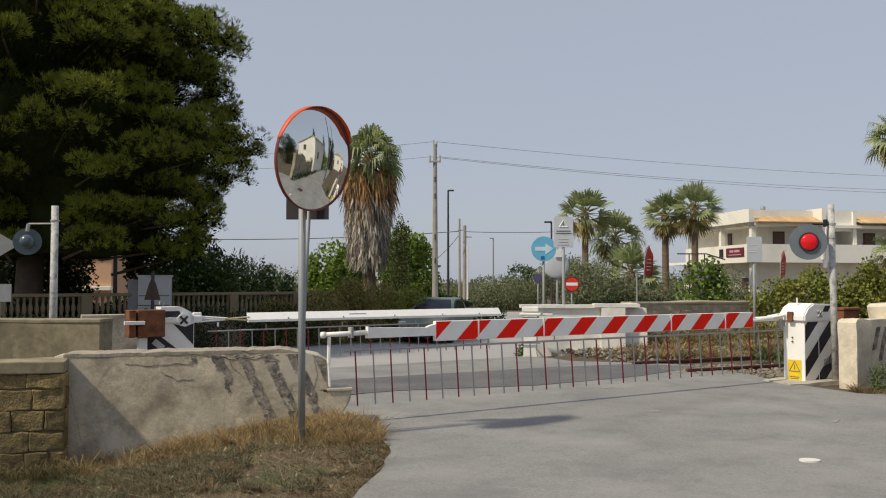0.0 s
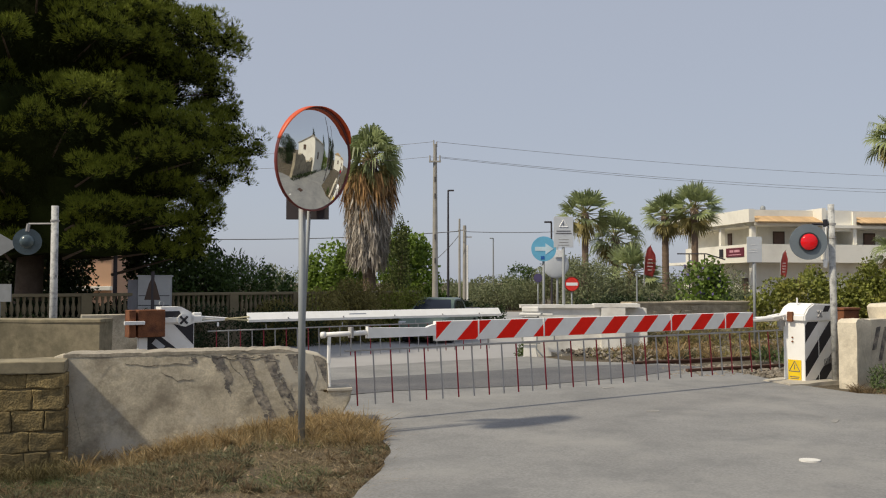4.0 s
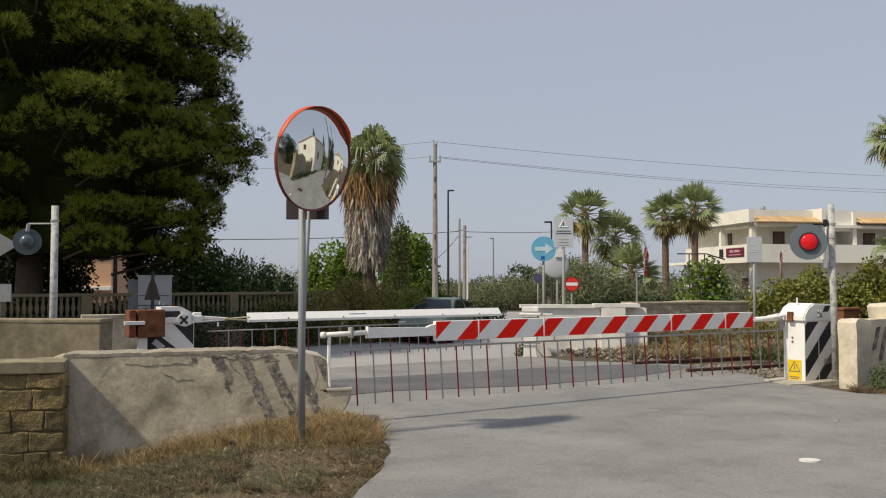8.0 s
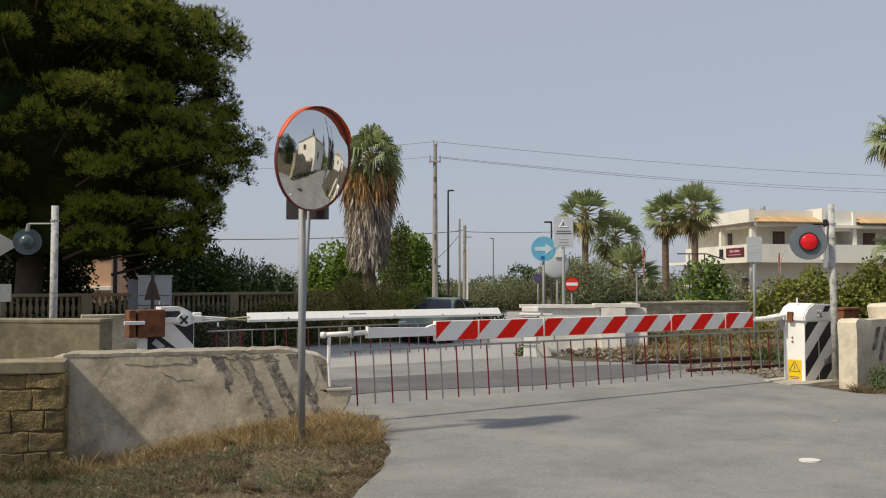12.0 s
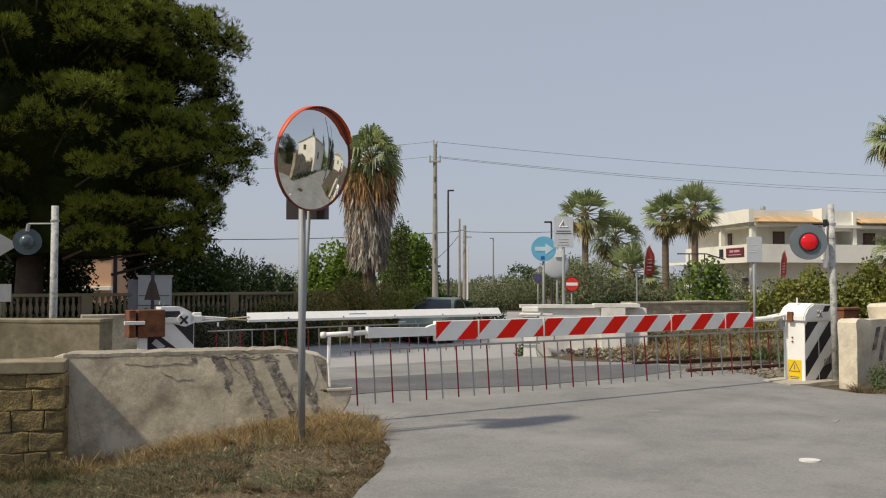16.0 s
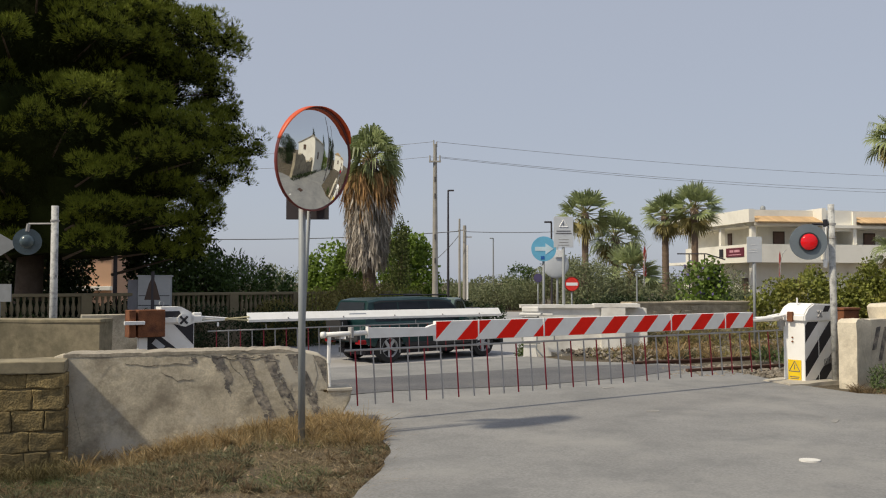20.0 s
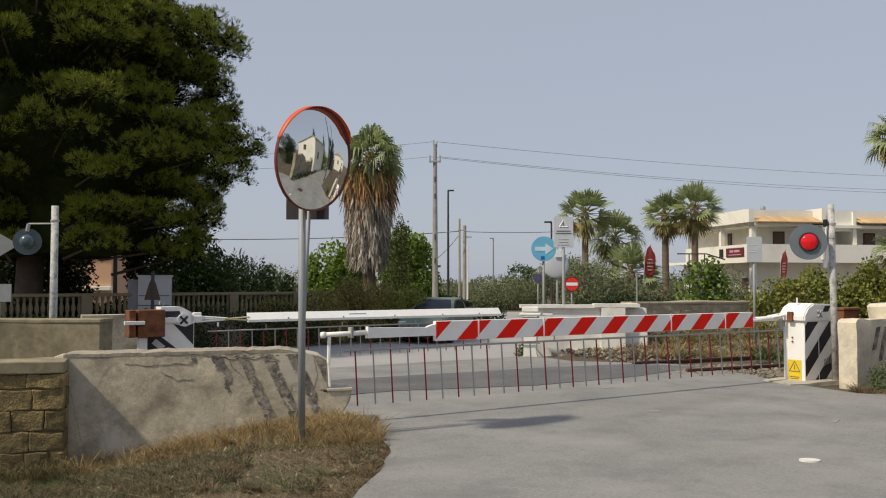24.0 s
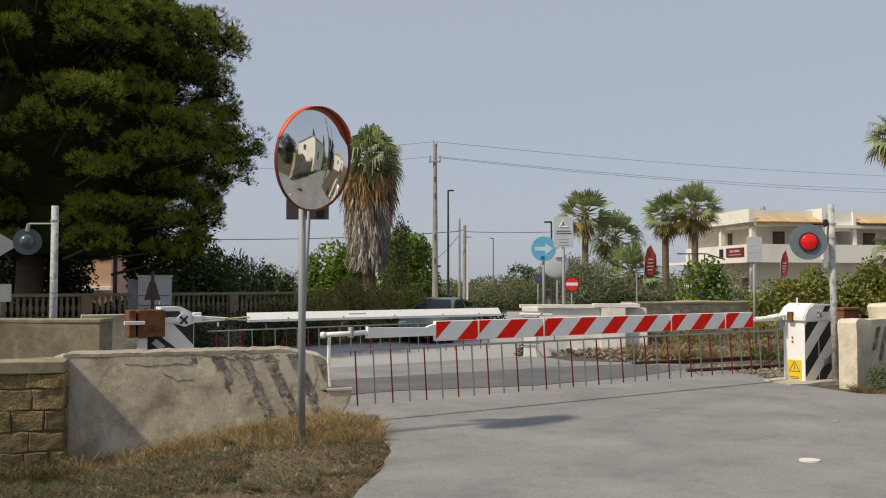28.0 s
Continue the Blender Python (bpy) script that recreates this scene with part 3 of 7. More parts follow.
# ---- walls beside the crossing ----
def build_near_wall():
    """Plastered wall with a worn end and faded black stripes; local x along the face, the face at y = 0."""
    w = thing("wall_near", pose(-3.69, 8.46, -0.5, 0, 0, 12.0), "stained grey plastered wall with faded black diagonal stripes", "wall", kind="structure")
    L = 2.6
    outline = [(-0.1, 1.275), (1.3, 1.29), (2.0, 1.295), (2.3, 1.285), (2.46, 1.25), (2.55, 1.19)]

    def top(x):
        return lerp_table(outline, x) + 0.008 * noise.noise((x * 6, 0, 3)) + 0.006 * noise.noise((x * 17, 1, 3))

    def end(z):
        """How far the wall runs at a height: a broken end over a wider foot."""
        if z > 0.885:
            return 2.555 + 0.016 * noise.noise((z * 9, 2, 0))
        return lerp_table([(0.0, 2.62), (0.5, 2.64), (0.62, 2.70), (0.79, 2.79), (0.885, 2.80)], z) + 0.02 * noise.noise((z * 8, 5, 0))

    def relief(x, z):
        """The plaster's hollows, bulges and lost scabs at a place on the face."""
        y = 0.006 * noise.noise((x * 2.1, z * 2.3, 1)) + 0.0016 * noise.noise((x * 9, z * 9, 4)) + 0.0006 * noise.noise((x * 31, z * 31, 7))
        scab = noise.noise((x * 3.3, z * 4.5, 12)) + 0.35 * noise.noise((x * 13, z * 15, 2))
        if z > 1.0 or x > 1.6:
            y += 0.0035 * smooth(0.26, 0.36, scab)
        return y

    nx, nz = 150, 66
    bm = new_bm()
    grids = []
    for back in (0, 1):
        g = []
        for j in range(nz + 1):
            row = []
            for i in range(nx + 1):
                zr = 1.275 * j / nz
                x = -0.1 + (end(zr) + 0.1) * i / nx
                z = zr / 1.275 * top(min(x, 2.55)) if zr > 0.9 else zr
                row.append(bm.verts.new((x, 0.36 if back else relief(x, z), z)))
            g.append(row)
        grids.append(g)
    f, b = grids
    for j in range(nz):
        for i in range(nx):
            bm.faces.new((f[j][i], f[j][i + 1], f[j + 1][i + 1], f[j + 1][i]))
        bm.faces.new((f[j][nx], b[j][nx], b[j + 1][nx], f[j + 1][nx]))
        bm.faces.new((f[j][0], f[j + 1][0], b[j + 1][0], b[j][0]))
    for i in range(nx):
        bm.faces.new((f[nz][i], f[nz][i + 1], b[nz][i + 1], b[nz][i]))
    bm.faces.new((b[0][0], b[0][nx], b[nz][nx], b[nz][0]))
    for v in list(bm.verts):
        if not v.link_faces:
            bm.verts.remove(v)
    part("masonry", bm, PLASTER, w, "stained and cracked grey plaster", smooth=True)
    # coping, flush with the face, broken off towards the end
    bm = new_bm()
    k = 110
    rows = []
    for i in range(k + 1):
        x = -0.02 + 2.34 * i / k
        hz = top(x)
        low = -0.013 + 0.006 * noise.noise((x * 8, 3, 3)) + (0.015 if noise.noise((x * 5, 8, 1)) > 0.28 and x > 1.2 else 0)
        up = 0.026 * (1 - smooth(2.05, 2.32, x)) + 0.006 * noise.noise((x * 5, 9, 9)) + 0.0035 * noise.noise((x * 21, 9, 9)) - 0.004
        fr = -0.005 + 0.003 * noise.noise((x * 6, 5, 5))
        rows.append([bm.verts.new(c) for c in ((x, fr, hz + low), (x, fr - 0.001, hz + up * 0.9 - 0.002), (x, 0.008 + fr, hz + up), (x, 0.36, hz + up + 0.004), (x, 0.37, hz - 0.02))])
    for p, q in zip(rows, rows[1:]):
        for i in range(5):
            bm.faces.new((p[i], q[i], q[(i + 1) % 5], p[(i + 1) % 5]))
    bm.faces.new(rows[0][::-1])
    bm.faces.new(rows[-1])
    part("coping", bm, COPING, w, "chipped pale concrete coping")
    # flaking stripes lie on the face and follow its relief
    for i, (x0, z_end, keep) in enumerate(((1.085, 1.05, -0.12), (1.35, 0.85, 0.16), (1.603, 0.42, 0.14), (1.858, 0.52, 0.24), (2.115, 0.5, 0.22), (2.375, 0.62, 0.16))):
        cell, out = 0.011, []
        z = 1.262
        while z > z_end:
            for c in range(11):
                x = x0 + 0.46 * (1.29 - z) + cell * c
                lim = min(end(z), 2.56) - 0.02
                n1 = noise.noise((x * 14, z * 11, i * 3.1)) * 0.6 + noise.noise((x * 41, z * 37, i)) * 0.4
                fade = keep - 0.25 * smooth(z_end + 0.3, z_end, z) + 0.18 * smooth(1.12, 1.25, z) - (0.2 if c in (0, 10) else 0)
                if x + cell < lim and z < top(x) - 0.012 and n1 < fade:
                    dz, dx = cell, 0.46 * cell
                    out.append([(xx, relief(xx, zz) - 0.004, zz) for xx, zz in ((x + dx, z - dz), (x + dx + cell, z - dz), (x + cell, z), (x, z))])
            z -= cell
        if out:
            part("faded_stripe", np_mesh("faded_stripe", np.array(out).reshape(-1, 3), 4), FADED_BLACK, w, "flaking black paint stripe")
    for pts in ([(1.30, 1.265), (1.42, 1.235), (1.55, 1.225), (1.68, 1.235), (1.80, 1.215), (1.93, 1.235), (2.05, 1.20)], [(0.55, 1.20), (0.8, 1.17), (1.02, 1.19), (1.2, 1.16)], [(1.55, 1.225), (1.6, 1.12), (1.70, 1.03)],
                [(2.02, 1.2), (2.06, 1.02), (2.14, 0.9), (2.2, 0.7)], [(2.40, 1.2), (2.44, 1.05), (2.40, 0.9)], [(0.9, 1.1), (1.05, 1.02), (1.2, 1.03)], [(0.05, 0.95), (0.1, 0.7), (0.16, 0.45)]):
        bm = new_bm()
        for (xa, za), (xb, zb) in zip(pts, pts[1:]):
            for q in range(5):
                ax, az = xa + (xb - xa) * q / 5, za + (zb - za) * q / 5
                bx_, bz = xa + (xb - xa) * (q + 1) / 5, za + (zb - za) * (q + 1) / 5
                j1, j2 = 0.022 * noise.noise((ax * 11, az * 9, 0)), 0.022 * noise.noise((bx_ * 11, bz * 9, 0))
                th = 0.0015 + 0.0014 * noise.noise((ax * 7, 3, az))
                y = min(relief(ax, az + j1), relief(bx_, bz + j2)) - 0.005
                prism(bm, [(ax, y, az + j1 - th), (bx_, y, bz + j2 - th), (bx_, y, bz + j2 + th), (ax, y, az + j1 + th)], (0, 0.004, 0))
        part("crack", bm, mat("crack_dirt", (0.09, 0.075, 0.06), 0.95), w, "dark crack in the plaster")
    for i in range(9):
        x, z = 1.5 + 0.09 * i + 0.06 * noise.noise((i * 3.3, 0, 0)), 1.25 + 0.04 * noise.noise((i * 2.1, 4, 0))
        bm = new_bm()
        bmesh.ops.create_icosphere(bm, subdivisions=2, radius=0.020 + 0.012 * noise.noise((i * 5.5, 1, 1)), matrix=pose(x, 0.002, z) @ Matrix.Diagonal((1.3, 0.35, 0.55, 1)))
        for v in bm.verts:
            v.co += Vector(noise.noise_vector(v.co * 35)) * 0.012
        part("plaster_chip", bm, COPING, w, "broken plaster edge")
    # bare stone ledge at the end
    bm = new_bm()
    box(bm, L + 0.075, 0.13, 0.888, 0.26, 0.3, 0.03, 0.006)
    roughen(bm, 2, 0.004, 8)
    part("ledge", bm, CONCRETE, w, "pale stone ledge")


def build_pillar():
    p = thing("stone_pillar", pose(-3.585, 8.2, -0.5, 0, 0, 17), "yellow limestone block pillar with a concrete coping", "pillar", kind="structure")
    bm = new_bm()
    box(bm, -0.95, 0.222, 0.56, 1.88, 0.42, 1.12)
    part("core", bm, MORTAR, p)
    bm = new_bm()
    box(bm, -0.95, 0.215, 1.20, 1.92, 0.48, 0.118, 0.012)
    roughen(bm, 9, 0.012, 5)
    part("coping", bm, PLASTER_MOSSY, p, "worn stained concrete coping")
    rr = random.Random(4)
    courses = ((0.0, 0.2, (0.22, 0.3)), (0.2, 0.41, (0.137, 0.2, 0.3)), (0.41, 0.60, (0.309, 0.31)), (0.60, 0.80, (0.182, 0.285, 0.3)), (0.80, 1.0, (0.281, 0.33)), (1.0, 1.143, (0.33, 0.3)))
    for r, (z0, z1, first) in enumerate(courses):
        x, i = 0.012, 0
        h = z1 - z0
        while x > -1.85:
            wd = first[i] if i < len(first) else rr.uniform(0.2, 0.42)
            i += 1
            bm = new_bm()
            proud = rr.uniform(-0.012, 0.014)
            box(bm, x - wd / 2, 0.04, z0 + h / 2, wd - 0.006, 0.1 + proud, h - 0.006, 0.012)
            bmesh.ops.subdivide_edges(bm, edges=[e for e in bm.edges if e.calc_length() > 0.06], cuts=5, use_grid_fill=True)
            for v in bm.verts:
                s = Vector((r * 3.1, x, 0))
                v.co += Vector(noise.noise_vector(v.co * 5 + s)) * 0.022 + Vector(noise.noise_vector(v.co * 17 + s)) * 0.007
            part("stone_block", bm, STONE, p)
            x -= wd
        y = 0.09
        while y < 0.4:
            wd = rr.choice((0.14, 0.18, 0.22))
            bm = new_bm()
            box(bm, -0.03, y + wd / 2, z0 + h / 2, 0.09, wd - 0.018, h - 0.016, 0.012)
            part("stone_block", bm, STONE, p)
            y += wd


def build_back_wall():
    """The wall on the other side of the verge, with the signal post behind it."""
    w = thing("wall_back", pose(-4.76, 12.0, -0.5, 0, 0, 0), "low plastered wall with a worn pale top", "wall", kind="structure")
    bm = new_bm()
    box(bm, -3.2, 0.22, 0.72, 6.4, 0.44, 1.44)
    roughen(bm, 6, 0.02, 2)
    part("masonry", bm, PLASTER_MOSSY, w, "weathered mossy plaster")
    bm = new_bm()
    box(bm, -3.2, 0.22, 1.462, 6.42, 0.46, 0.05, 0.01)
    roughen(bm, 14, 0.008, 5)
    part("coping", bm, PLASTER_MOSSY, w, "pale worn concrete top")
    r = thing("wall_return", pose(-6.5, 15.7, -0.5, 0, 0, 27), "low shaded plaster wall behind the barrier drive", "wall", kind="structure")
    bm = new_bm()
    box(bm, 0.8, 0.2, 0.7, 1.7, 0.35, 1.4)
    roughen(bm, 4, 0.02, 2)
    part("masonry", bm, PLASTER, r)


def build_right_wall():
    w = thing("wall_right", pose(5.76, 12.04, -0.2, 0, 0, TURN), "thick pale concrete wall end with faded stripes", "wall", kind="structure")
    bm = new_bm()
    prism(bm, [(0, 0, 0), (0.36, 0, 0), (0.36, 0, 1.17), (0.1, 0, 1.19), (0.03, 0, 1.17), (0, 0, 1.13)], (0, 0.28, 0))
    roughen(bm, 12, 0.016, 4.5)
    roughen(bm, 0, 0.005, 17)
    part("end_pier", bm, WORN_WHITE, w, "worn pale concrete pier")
    bm = new_bm()
    box(bm, 1.7, 0.145, 0.585, 2.7, 0.27, 1.17)
    roughen(bm, 12, 0.010, 5)
    part("masonry", bm, WORN_WHITE, w, "weathered plaster with faded stripes")
    bm = new_bm()
    prism(bm, [(0.98, 0.12, 1.14), (0.96, 0.12, 1.34), (1.02, 0.12, 1.385), (3.0, 0.12, 1.40), (3.0, 0.12, 1.14)], (0, 0.3, 0))
    roughen(bm, 4, 0.015, 4)
    part("upper_block", bm, WORN_WHITE, w, "pale concrete upper block")
    for i in range(6):
        x = 0.5 + i * 0.2
        for j in range(3):
            if noise.noise((i * 2.7, j * 3.3, 1)) > 0.25:
                continue
            z1 = 1.06 - j * 0.16
            xa = x - j * 0.06
            bm = new_bm()
            prism(bm, [(xa, -0.004, z1), (xa + 0.085, -0.004, z1 + 0.01), (xa + 0.03, -0.004, z1 - 0.15), (xa - 0.055, -0.004, z1 - 0.16)], (0, 0.012, 0))
            part("faded_stripe", bm, FADED_BLACK, w, "faded black paint stripe")


def build_parapet():
    """White posts with handrail and the rubble wall along the far side of the track."""
    g = thing("white_gatepost", pose(1.80, 17.75, -0.25, 0, 0, -8), "whitewashed post with a moulded cap and splayed foot", "post", kind="structure")
    bm = new_bm()
    prism(bm, [(-0.22, -0.12, 0), (0.2, -0.12, 0), (0.12, -0.12, 0.3), (0.12, -0.12, 0.98), (-0.14, -0.12, 0.98), (-0.14, -0.12, 0.2)], (0, 0.26, 0))
    roughen(bm, 2, 0.012, 4)
    part("shaft", bm, WHITEWASH, g)
    for z, s in ((1.0, 0.36), (1.1, 0.44), (1.2, 0.34)):
        bm = new_bm()
        box(bm, 0, 0, z, s, s, 0.06 if z < 1.15 else 0.1, 0.02)
        part("cap_moulding", bm, WHITEWASH, g)
    bm = new_bm()
    box(bm, 0.28, -0.1, 1.09, 0.35, 0.05, 0.05, 0.012)
    part("arm", bm, WHITEWASH, g)
    bm = new_bm()
    for a, b in (((-0.2, -0.16, 1.12), (0.25, -0.16, 1.12)), ((-0.2, -0.16, 0.52), (0.2, -0.16, 0.52)), ((0.16, -0.16, 1.12), (0.12, -0.16, 0.4)), ((0.12, -0.16, 0.4), (0.25, -0.16, 0.25))):
        cyl(bm, a, b, 0.016, seg=8)
    part("cable_pipe", bm, GALV, g, "grey cable pipe")
    w = thing("parapet_white", pose(1.85, 18.15, -0.3), "low whitewashed parapet wall with a smooth capping", "wall", kind="structure")
    bm = new_bm()
    prism(bm, [(-0.1, 0.16, 0), (1.5, 0.22, 0), (1.5, 0.42, 0), (-0.1, 0.38, 0)], (0, 0, 1.26))
    roughen(bm, 3, 0.01, 3)
    part("masonry", bm, WHITEWASH, w)
    bm = new_bm()
    prism(bm, [(-0.2, 0.1, 1.255), (1.5, 0.15, 1.255), (1.5, 0.5, 1.255), (-0.2, 0.46, 1.255)], (0, 0, 0.07))
    roughen(bm, 3, 0.012, 4)
    part("capping", bm, WHITEWASH, w)
    p = thing("white_pier", pose(3.40, 18.3, -0.3, 0, 0, -4), "whitewashed square pier in the parapet", "pier", kind="structure")
    bm = new_bm()
    box(bm, 0.2, 0.15, 0.64, 0.5, 0.42, 1.28)
    roughen(bm, 3, 0.01, 3)
    part("shaft", bm, WHITEWASH, p)
    bm = new_bm()
    box(bm, 0.28, 0.18, 1.31, 0.95, 0.5, 0.07)
    roughen(bm, 2, 0.01, 4)
    part("capping", bm, WHITEWASH, p)
    bm = new_bm()
    box(bm, 0.68, 0.3, 0.63, 0.5, 0.3, 1.26)
    roughen(bm, 3, 0.012, 3)
    part("flank", bm, WHITEWASH, p, "weathered whitewashed flank")
    s = thing("parapet_stone", pose(4.45, 20.0, -0.35, 0, 0, 26), "rubble stone wall with a mortar capping", "wall", kind="structure")
    bm = new_bm()
    box(bm, 2.0, 0.25, 0.66, 4.1, 0.42, 1.32)
    roughen(bm, 30, 0.02, 7)
    part("core", bm, RUBBLE, s)
    bm = new_bm()
    box(bm, 2.0, 0.25, 1.345, 4.15, 0.45, 0.09, 0.03)
    roughen(bm, 6, 0.028, 4)
    part("capping", bm, RUBBLE, s, "crumbling pale mortar capping")
    rr = random.Random(8)
    z = 0.25
    while z < 1.28:
        x = 0.0
        h = rr.uniform(0.12, 0.2)
        while x < 4.0:
            wd = rr.uniform(0.16, 0.36)
            bm = new_bm()
            box(bm, x + wd / 2, 0.074, min(z + h / 2, 1.22), wd - 0.004, 0.06 + rr.uniform(-0.02, 0.02), h - 0.004, 0.02)
            for v in bm.verts:
                v.co += Vector(noise.noise_vector(v.co * 7 + Vector((x, z, 0)))) * 0.03
            part("stone", bm, RUBBLE, s)
            x += wd
        z += h
    bm = new_bm()
    box(bm, 0, 0, 0.16, 0.75, 0.5, 0.34)
    roughen(bm, 3, 0.04, 3)
    solid("stone_block", bm, CONCRETE, "low pale concrete block beside the parapet", "block", m=pose(2.72, 18.15, -0.3, 0, 0, 20))


def build_track():
    """Rails and ballast on both sides of the crossing."""
    u = Vector((math.cos(radians(25)), math.sin(radians(25)), 0))
    n = Vector((-u.y, u.x, 0))
    for side, (a0, a1) in (("r", (2.6, 60)), ("l", (-60, -4.5))):
        t = thing("railway_track", pose(0, 0, 0), "rusty railway rails on pale stone ballast", "railway track", "railway track")
        for off in (-0.1, -1.53):
            c = Vector((1.0, 14.5, 0)) + n * off
            bm = new_bm()
            prof = [(-0.07, 0), (0.07, 0), (0.07, 0.012), (0.015, 0.03), (0.015, 0.1), (0.035, 0.11), (0.035, 0.14), (-0.035, 0.14), (-0.035, 0.11), (-0.015, 0.1), (-0.015, 0.03), (-0.07, 0.012)]
            prism(bm, [tuple(c + u * a0 + n * y + Vector((0, 0, z - 0.06))) for y, z in prof], u * (a1 - a0))
            part("rail", bm, RAIL_RUST, t, "rusty steel rail")
        for k in range(int((a1 - a0) / 0.6) if side == "r" else 0):
            if k > 40:
                break
            c = Vector((1.0, 14.5, -0.12)) + n * -0.82 + u * (a0 + 0.3 + k * 0.6)
            bm = new_bm()
            box(bm, 0, 0, 0, 0.24, 2.3, 0.12, 0.01, m=Matrix.Translation(c) @ pose(0, 0, 0, 0, 0, 25))
            part("sleeper", bm, CONCRETE, t, "grey concrete sleeper")
    rng = np.random.default_rng(5)
    k = 6500
    a = rng.uniform(2.8, 16, k)
    b = rng.uniform(-2.4, 3.4, k)
    keep = (b > 0.0) | ((a > 6.5) & (np.abs(b + 0.1) > 0.06) & (np.abs(b + 1.53) > 0.06))
    a, b = a[keep], b[keep]
    px = 1.0 + u.x * a + n.x * b
    py = 14.5 + u.y * a + n.y * b
    pz = np.array([land(x, y) for x, y in zip(px, py)]) + rng.uniform(-0.06, 0.03, len(px)) + np.where(b > 0.4, 0.1 * np.minimum((b - 0.4), 1), 0)
    vs = []
    base = np.array([(1, 0, 0), (-1, 0, 0), (0, 1, 0), (0, -1, 0), (0, 0, 1), (0, 0, -1)], float)
    tri = [(0, 2, 4), (2, 1, 4), (1, 3, 4), (3, 0, 4), (2, 0, 5), (1, 2, 5), (3, 1, 5), (0, 3, 5)]
    for x, y, z in zip(px, py, pz):
        o = base * rng.uniform(0.02, 0.06, (6, 1)) @ np.linalg.qr(rng.normal(size=(3, 3)))[0] + (x, y, z)
        vs.extend(o)
    fs = [tuple(6 * i + q for q in f) for i in range(len(px)) for f in tri]
    me = bpy.data.meshes.new("ballast")
    me.from_pydata([tuple(v) for v in vs], [], fs)
    solid("ballast", me, BALLAST, "loose pale grey ballast stones along the rails", "ballast", kind="stuff")


build_near_wall()
build_pillar()
build_back_wall()
build_right_wall()
build_parapet()
build_track()


# ---- mirror, signals and signs ----
def disc(bm, r, depth, m, seg=40):
    bmesh.ops.create_cone(bm, cap_ends=True, segments=seg, radius1=r, radius2=r, depth=depth, matrix=m)
    return bm


def build_mirror():
    p = thing("traffic_mirror", pose(-1.318, 8.1, 0), "round convex traffic mirror with an orange visor on a grey pole", "traffic mirror")
    bm = new_bm()
    cyl(bm, (0, 0, -0.15), (-0.01, 0, 2.60), 0.034, seg=16)
    part("pole", bm, GALV, p, "galvanised round pole", smooth=True)
    bm = new_bm()
    cyl(bm, (-0.015, 0.1, 0.9), (0.05, 0.13, 2.5), 0.019, seg=12)
    part("rear_pole", bm, GALV, p, smooth=True)
    bm = new_bm()
    box(bm, 0.012, 0.19, 2.275, 0.41, 0.02, 0.34, 0.004)
    part("rear_plate", bm, SIGN_BACK, p, "dark rectangular plate seen from behind")
    # head: local z is the way the mirror faces
    head = pose(0.120, -0.09, 2.648) @ Vector((0.81, -0.585, -0.13)).to_track_quat("Z", "Y").to_matrix().to_4x4()
    C = 1.6
    bm = new_bm()
    rings, seg = 14, 72
    rows = []
    for i in range(1, rings + 1):
        r = 0.474 * i / rings
        rows.append([bm.verts.new((r * math.cos(2 * math.pi * j / seg), r * math.sin(2 * math.pi * j / seg), math.sqrt(C * C - r * r) - math.sqrt(C * C - 0.474 ** 2))) for j in range(seg)])
    top = bm.verts.new((0, 0, C - math.sqrt(C * C - 0.474 ** 2)))
    for j in range(seg):
        bm.faces.new((top, rows[0][j], rows[0][(j + 1) % seg]))
        for i in range(rings - 1):
            bm.faces.new((rows[i][j], rows[i + 1][j], rows[i + 1][(j + 1) % seg], rows[i][(j + 1) % seg]))
    part("mirror_face", bm, CHROME, p, "bright convex mirror face", smooth=True, m=head)
    # rim, a slim ring
    bm = new_bm()
    prof = [(0.470, -0.02), (0.486, -0.02), (0.487, 0.008), (0.482, 0.013), (0.474, 0.010)]
    rg = [[bm.verts.new((r * math.cos(2 * math.pi * j / seg), r * math.sin(2 * math.pi * j / seg), z)) for r, z in prof] for j in range(seg)]
    for j in range(seg):
        for i in range(5):
            bm.faces.new((rg[j][i], rg[j][(i + 1) % 5], rg[(j + 1) % seg][(i + 1) % 5], rg[(j + 1) % seg][i]))
    part("rim", bm, mat("dark_orange_rim", (0.16, 0.03, 0.025), 0.5, 0.15, 6, 60, 0.03), p, "dark orange rim", smooth=True, m=head)
    # visor, deepest in its middle, standing out from the rim over the upper half
    bm = new_bm()
    rows = []
    n = 48
    for j in range(n + 1):
        q = j / n
        a = radians(24 + 140 * q)
        e = min(1.0, q / 0.10) * min(1.0, (1 - q) / 0.30) ** 0.7
        rows.append([bm.verts.new((r * math.cos(a), r * math.sin(a), z)) for r, z in ((0.488, -0.02), (0.492, -0.02), (0.492, 0.020 + 0.040 * e), (0.488, 0.020 + 0.040 * e))])
    for j in range(n):
        for i in range(4):
            bm.faces.new((rows[j][i], rows[j][(i + 1) % 4], rows[j + 1][(i + 1) % 4], rows[j + 1][i]))
    bm.faces.new(rows[0])
    bm.faces.new(rows[-1][::-1])
    part("visor", bm, ORANGE, p, "orange plastic visor", smooth=True, m=head)
    bm = new_bm()
    disc(bm, 0.465, 0.03, pose(0, 0, -0.03))
    part("back_shell", bm, ORANGE, p, m=head)
    bm = new_bm()
    box(bm, 0.04, -0.03, 2.5, 0.1, 0.1, 0.06, 0.008)
    part("clamp", bm, GALV, p)


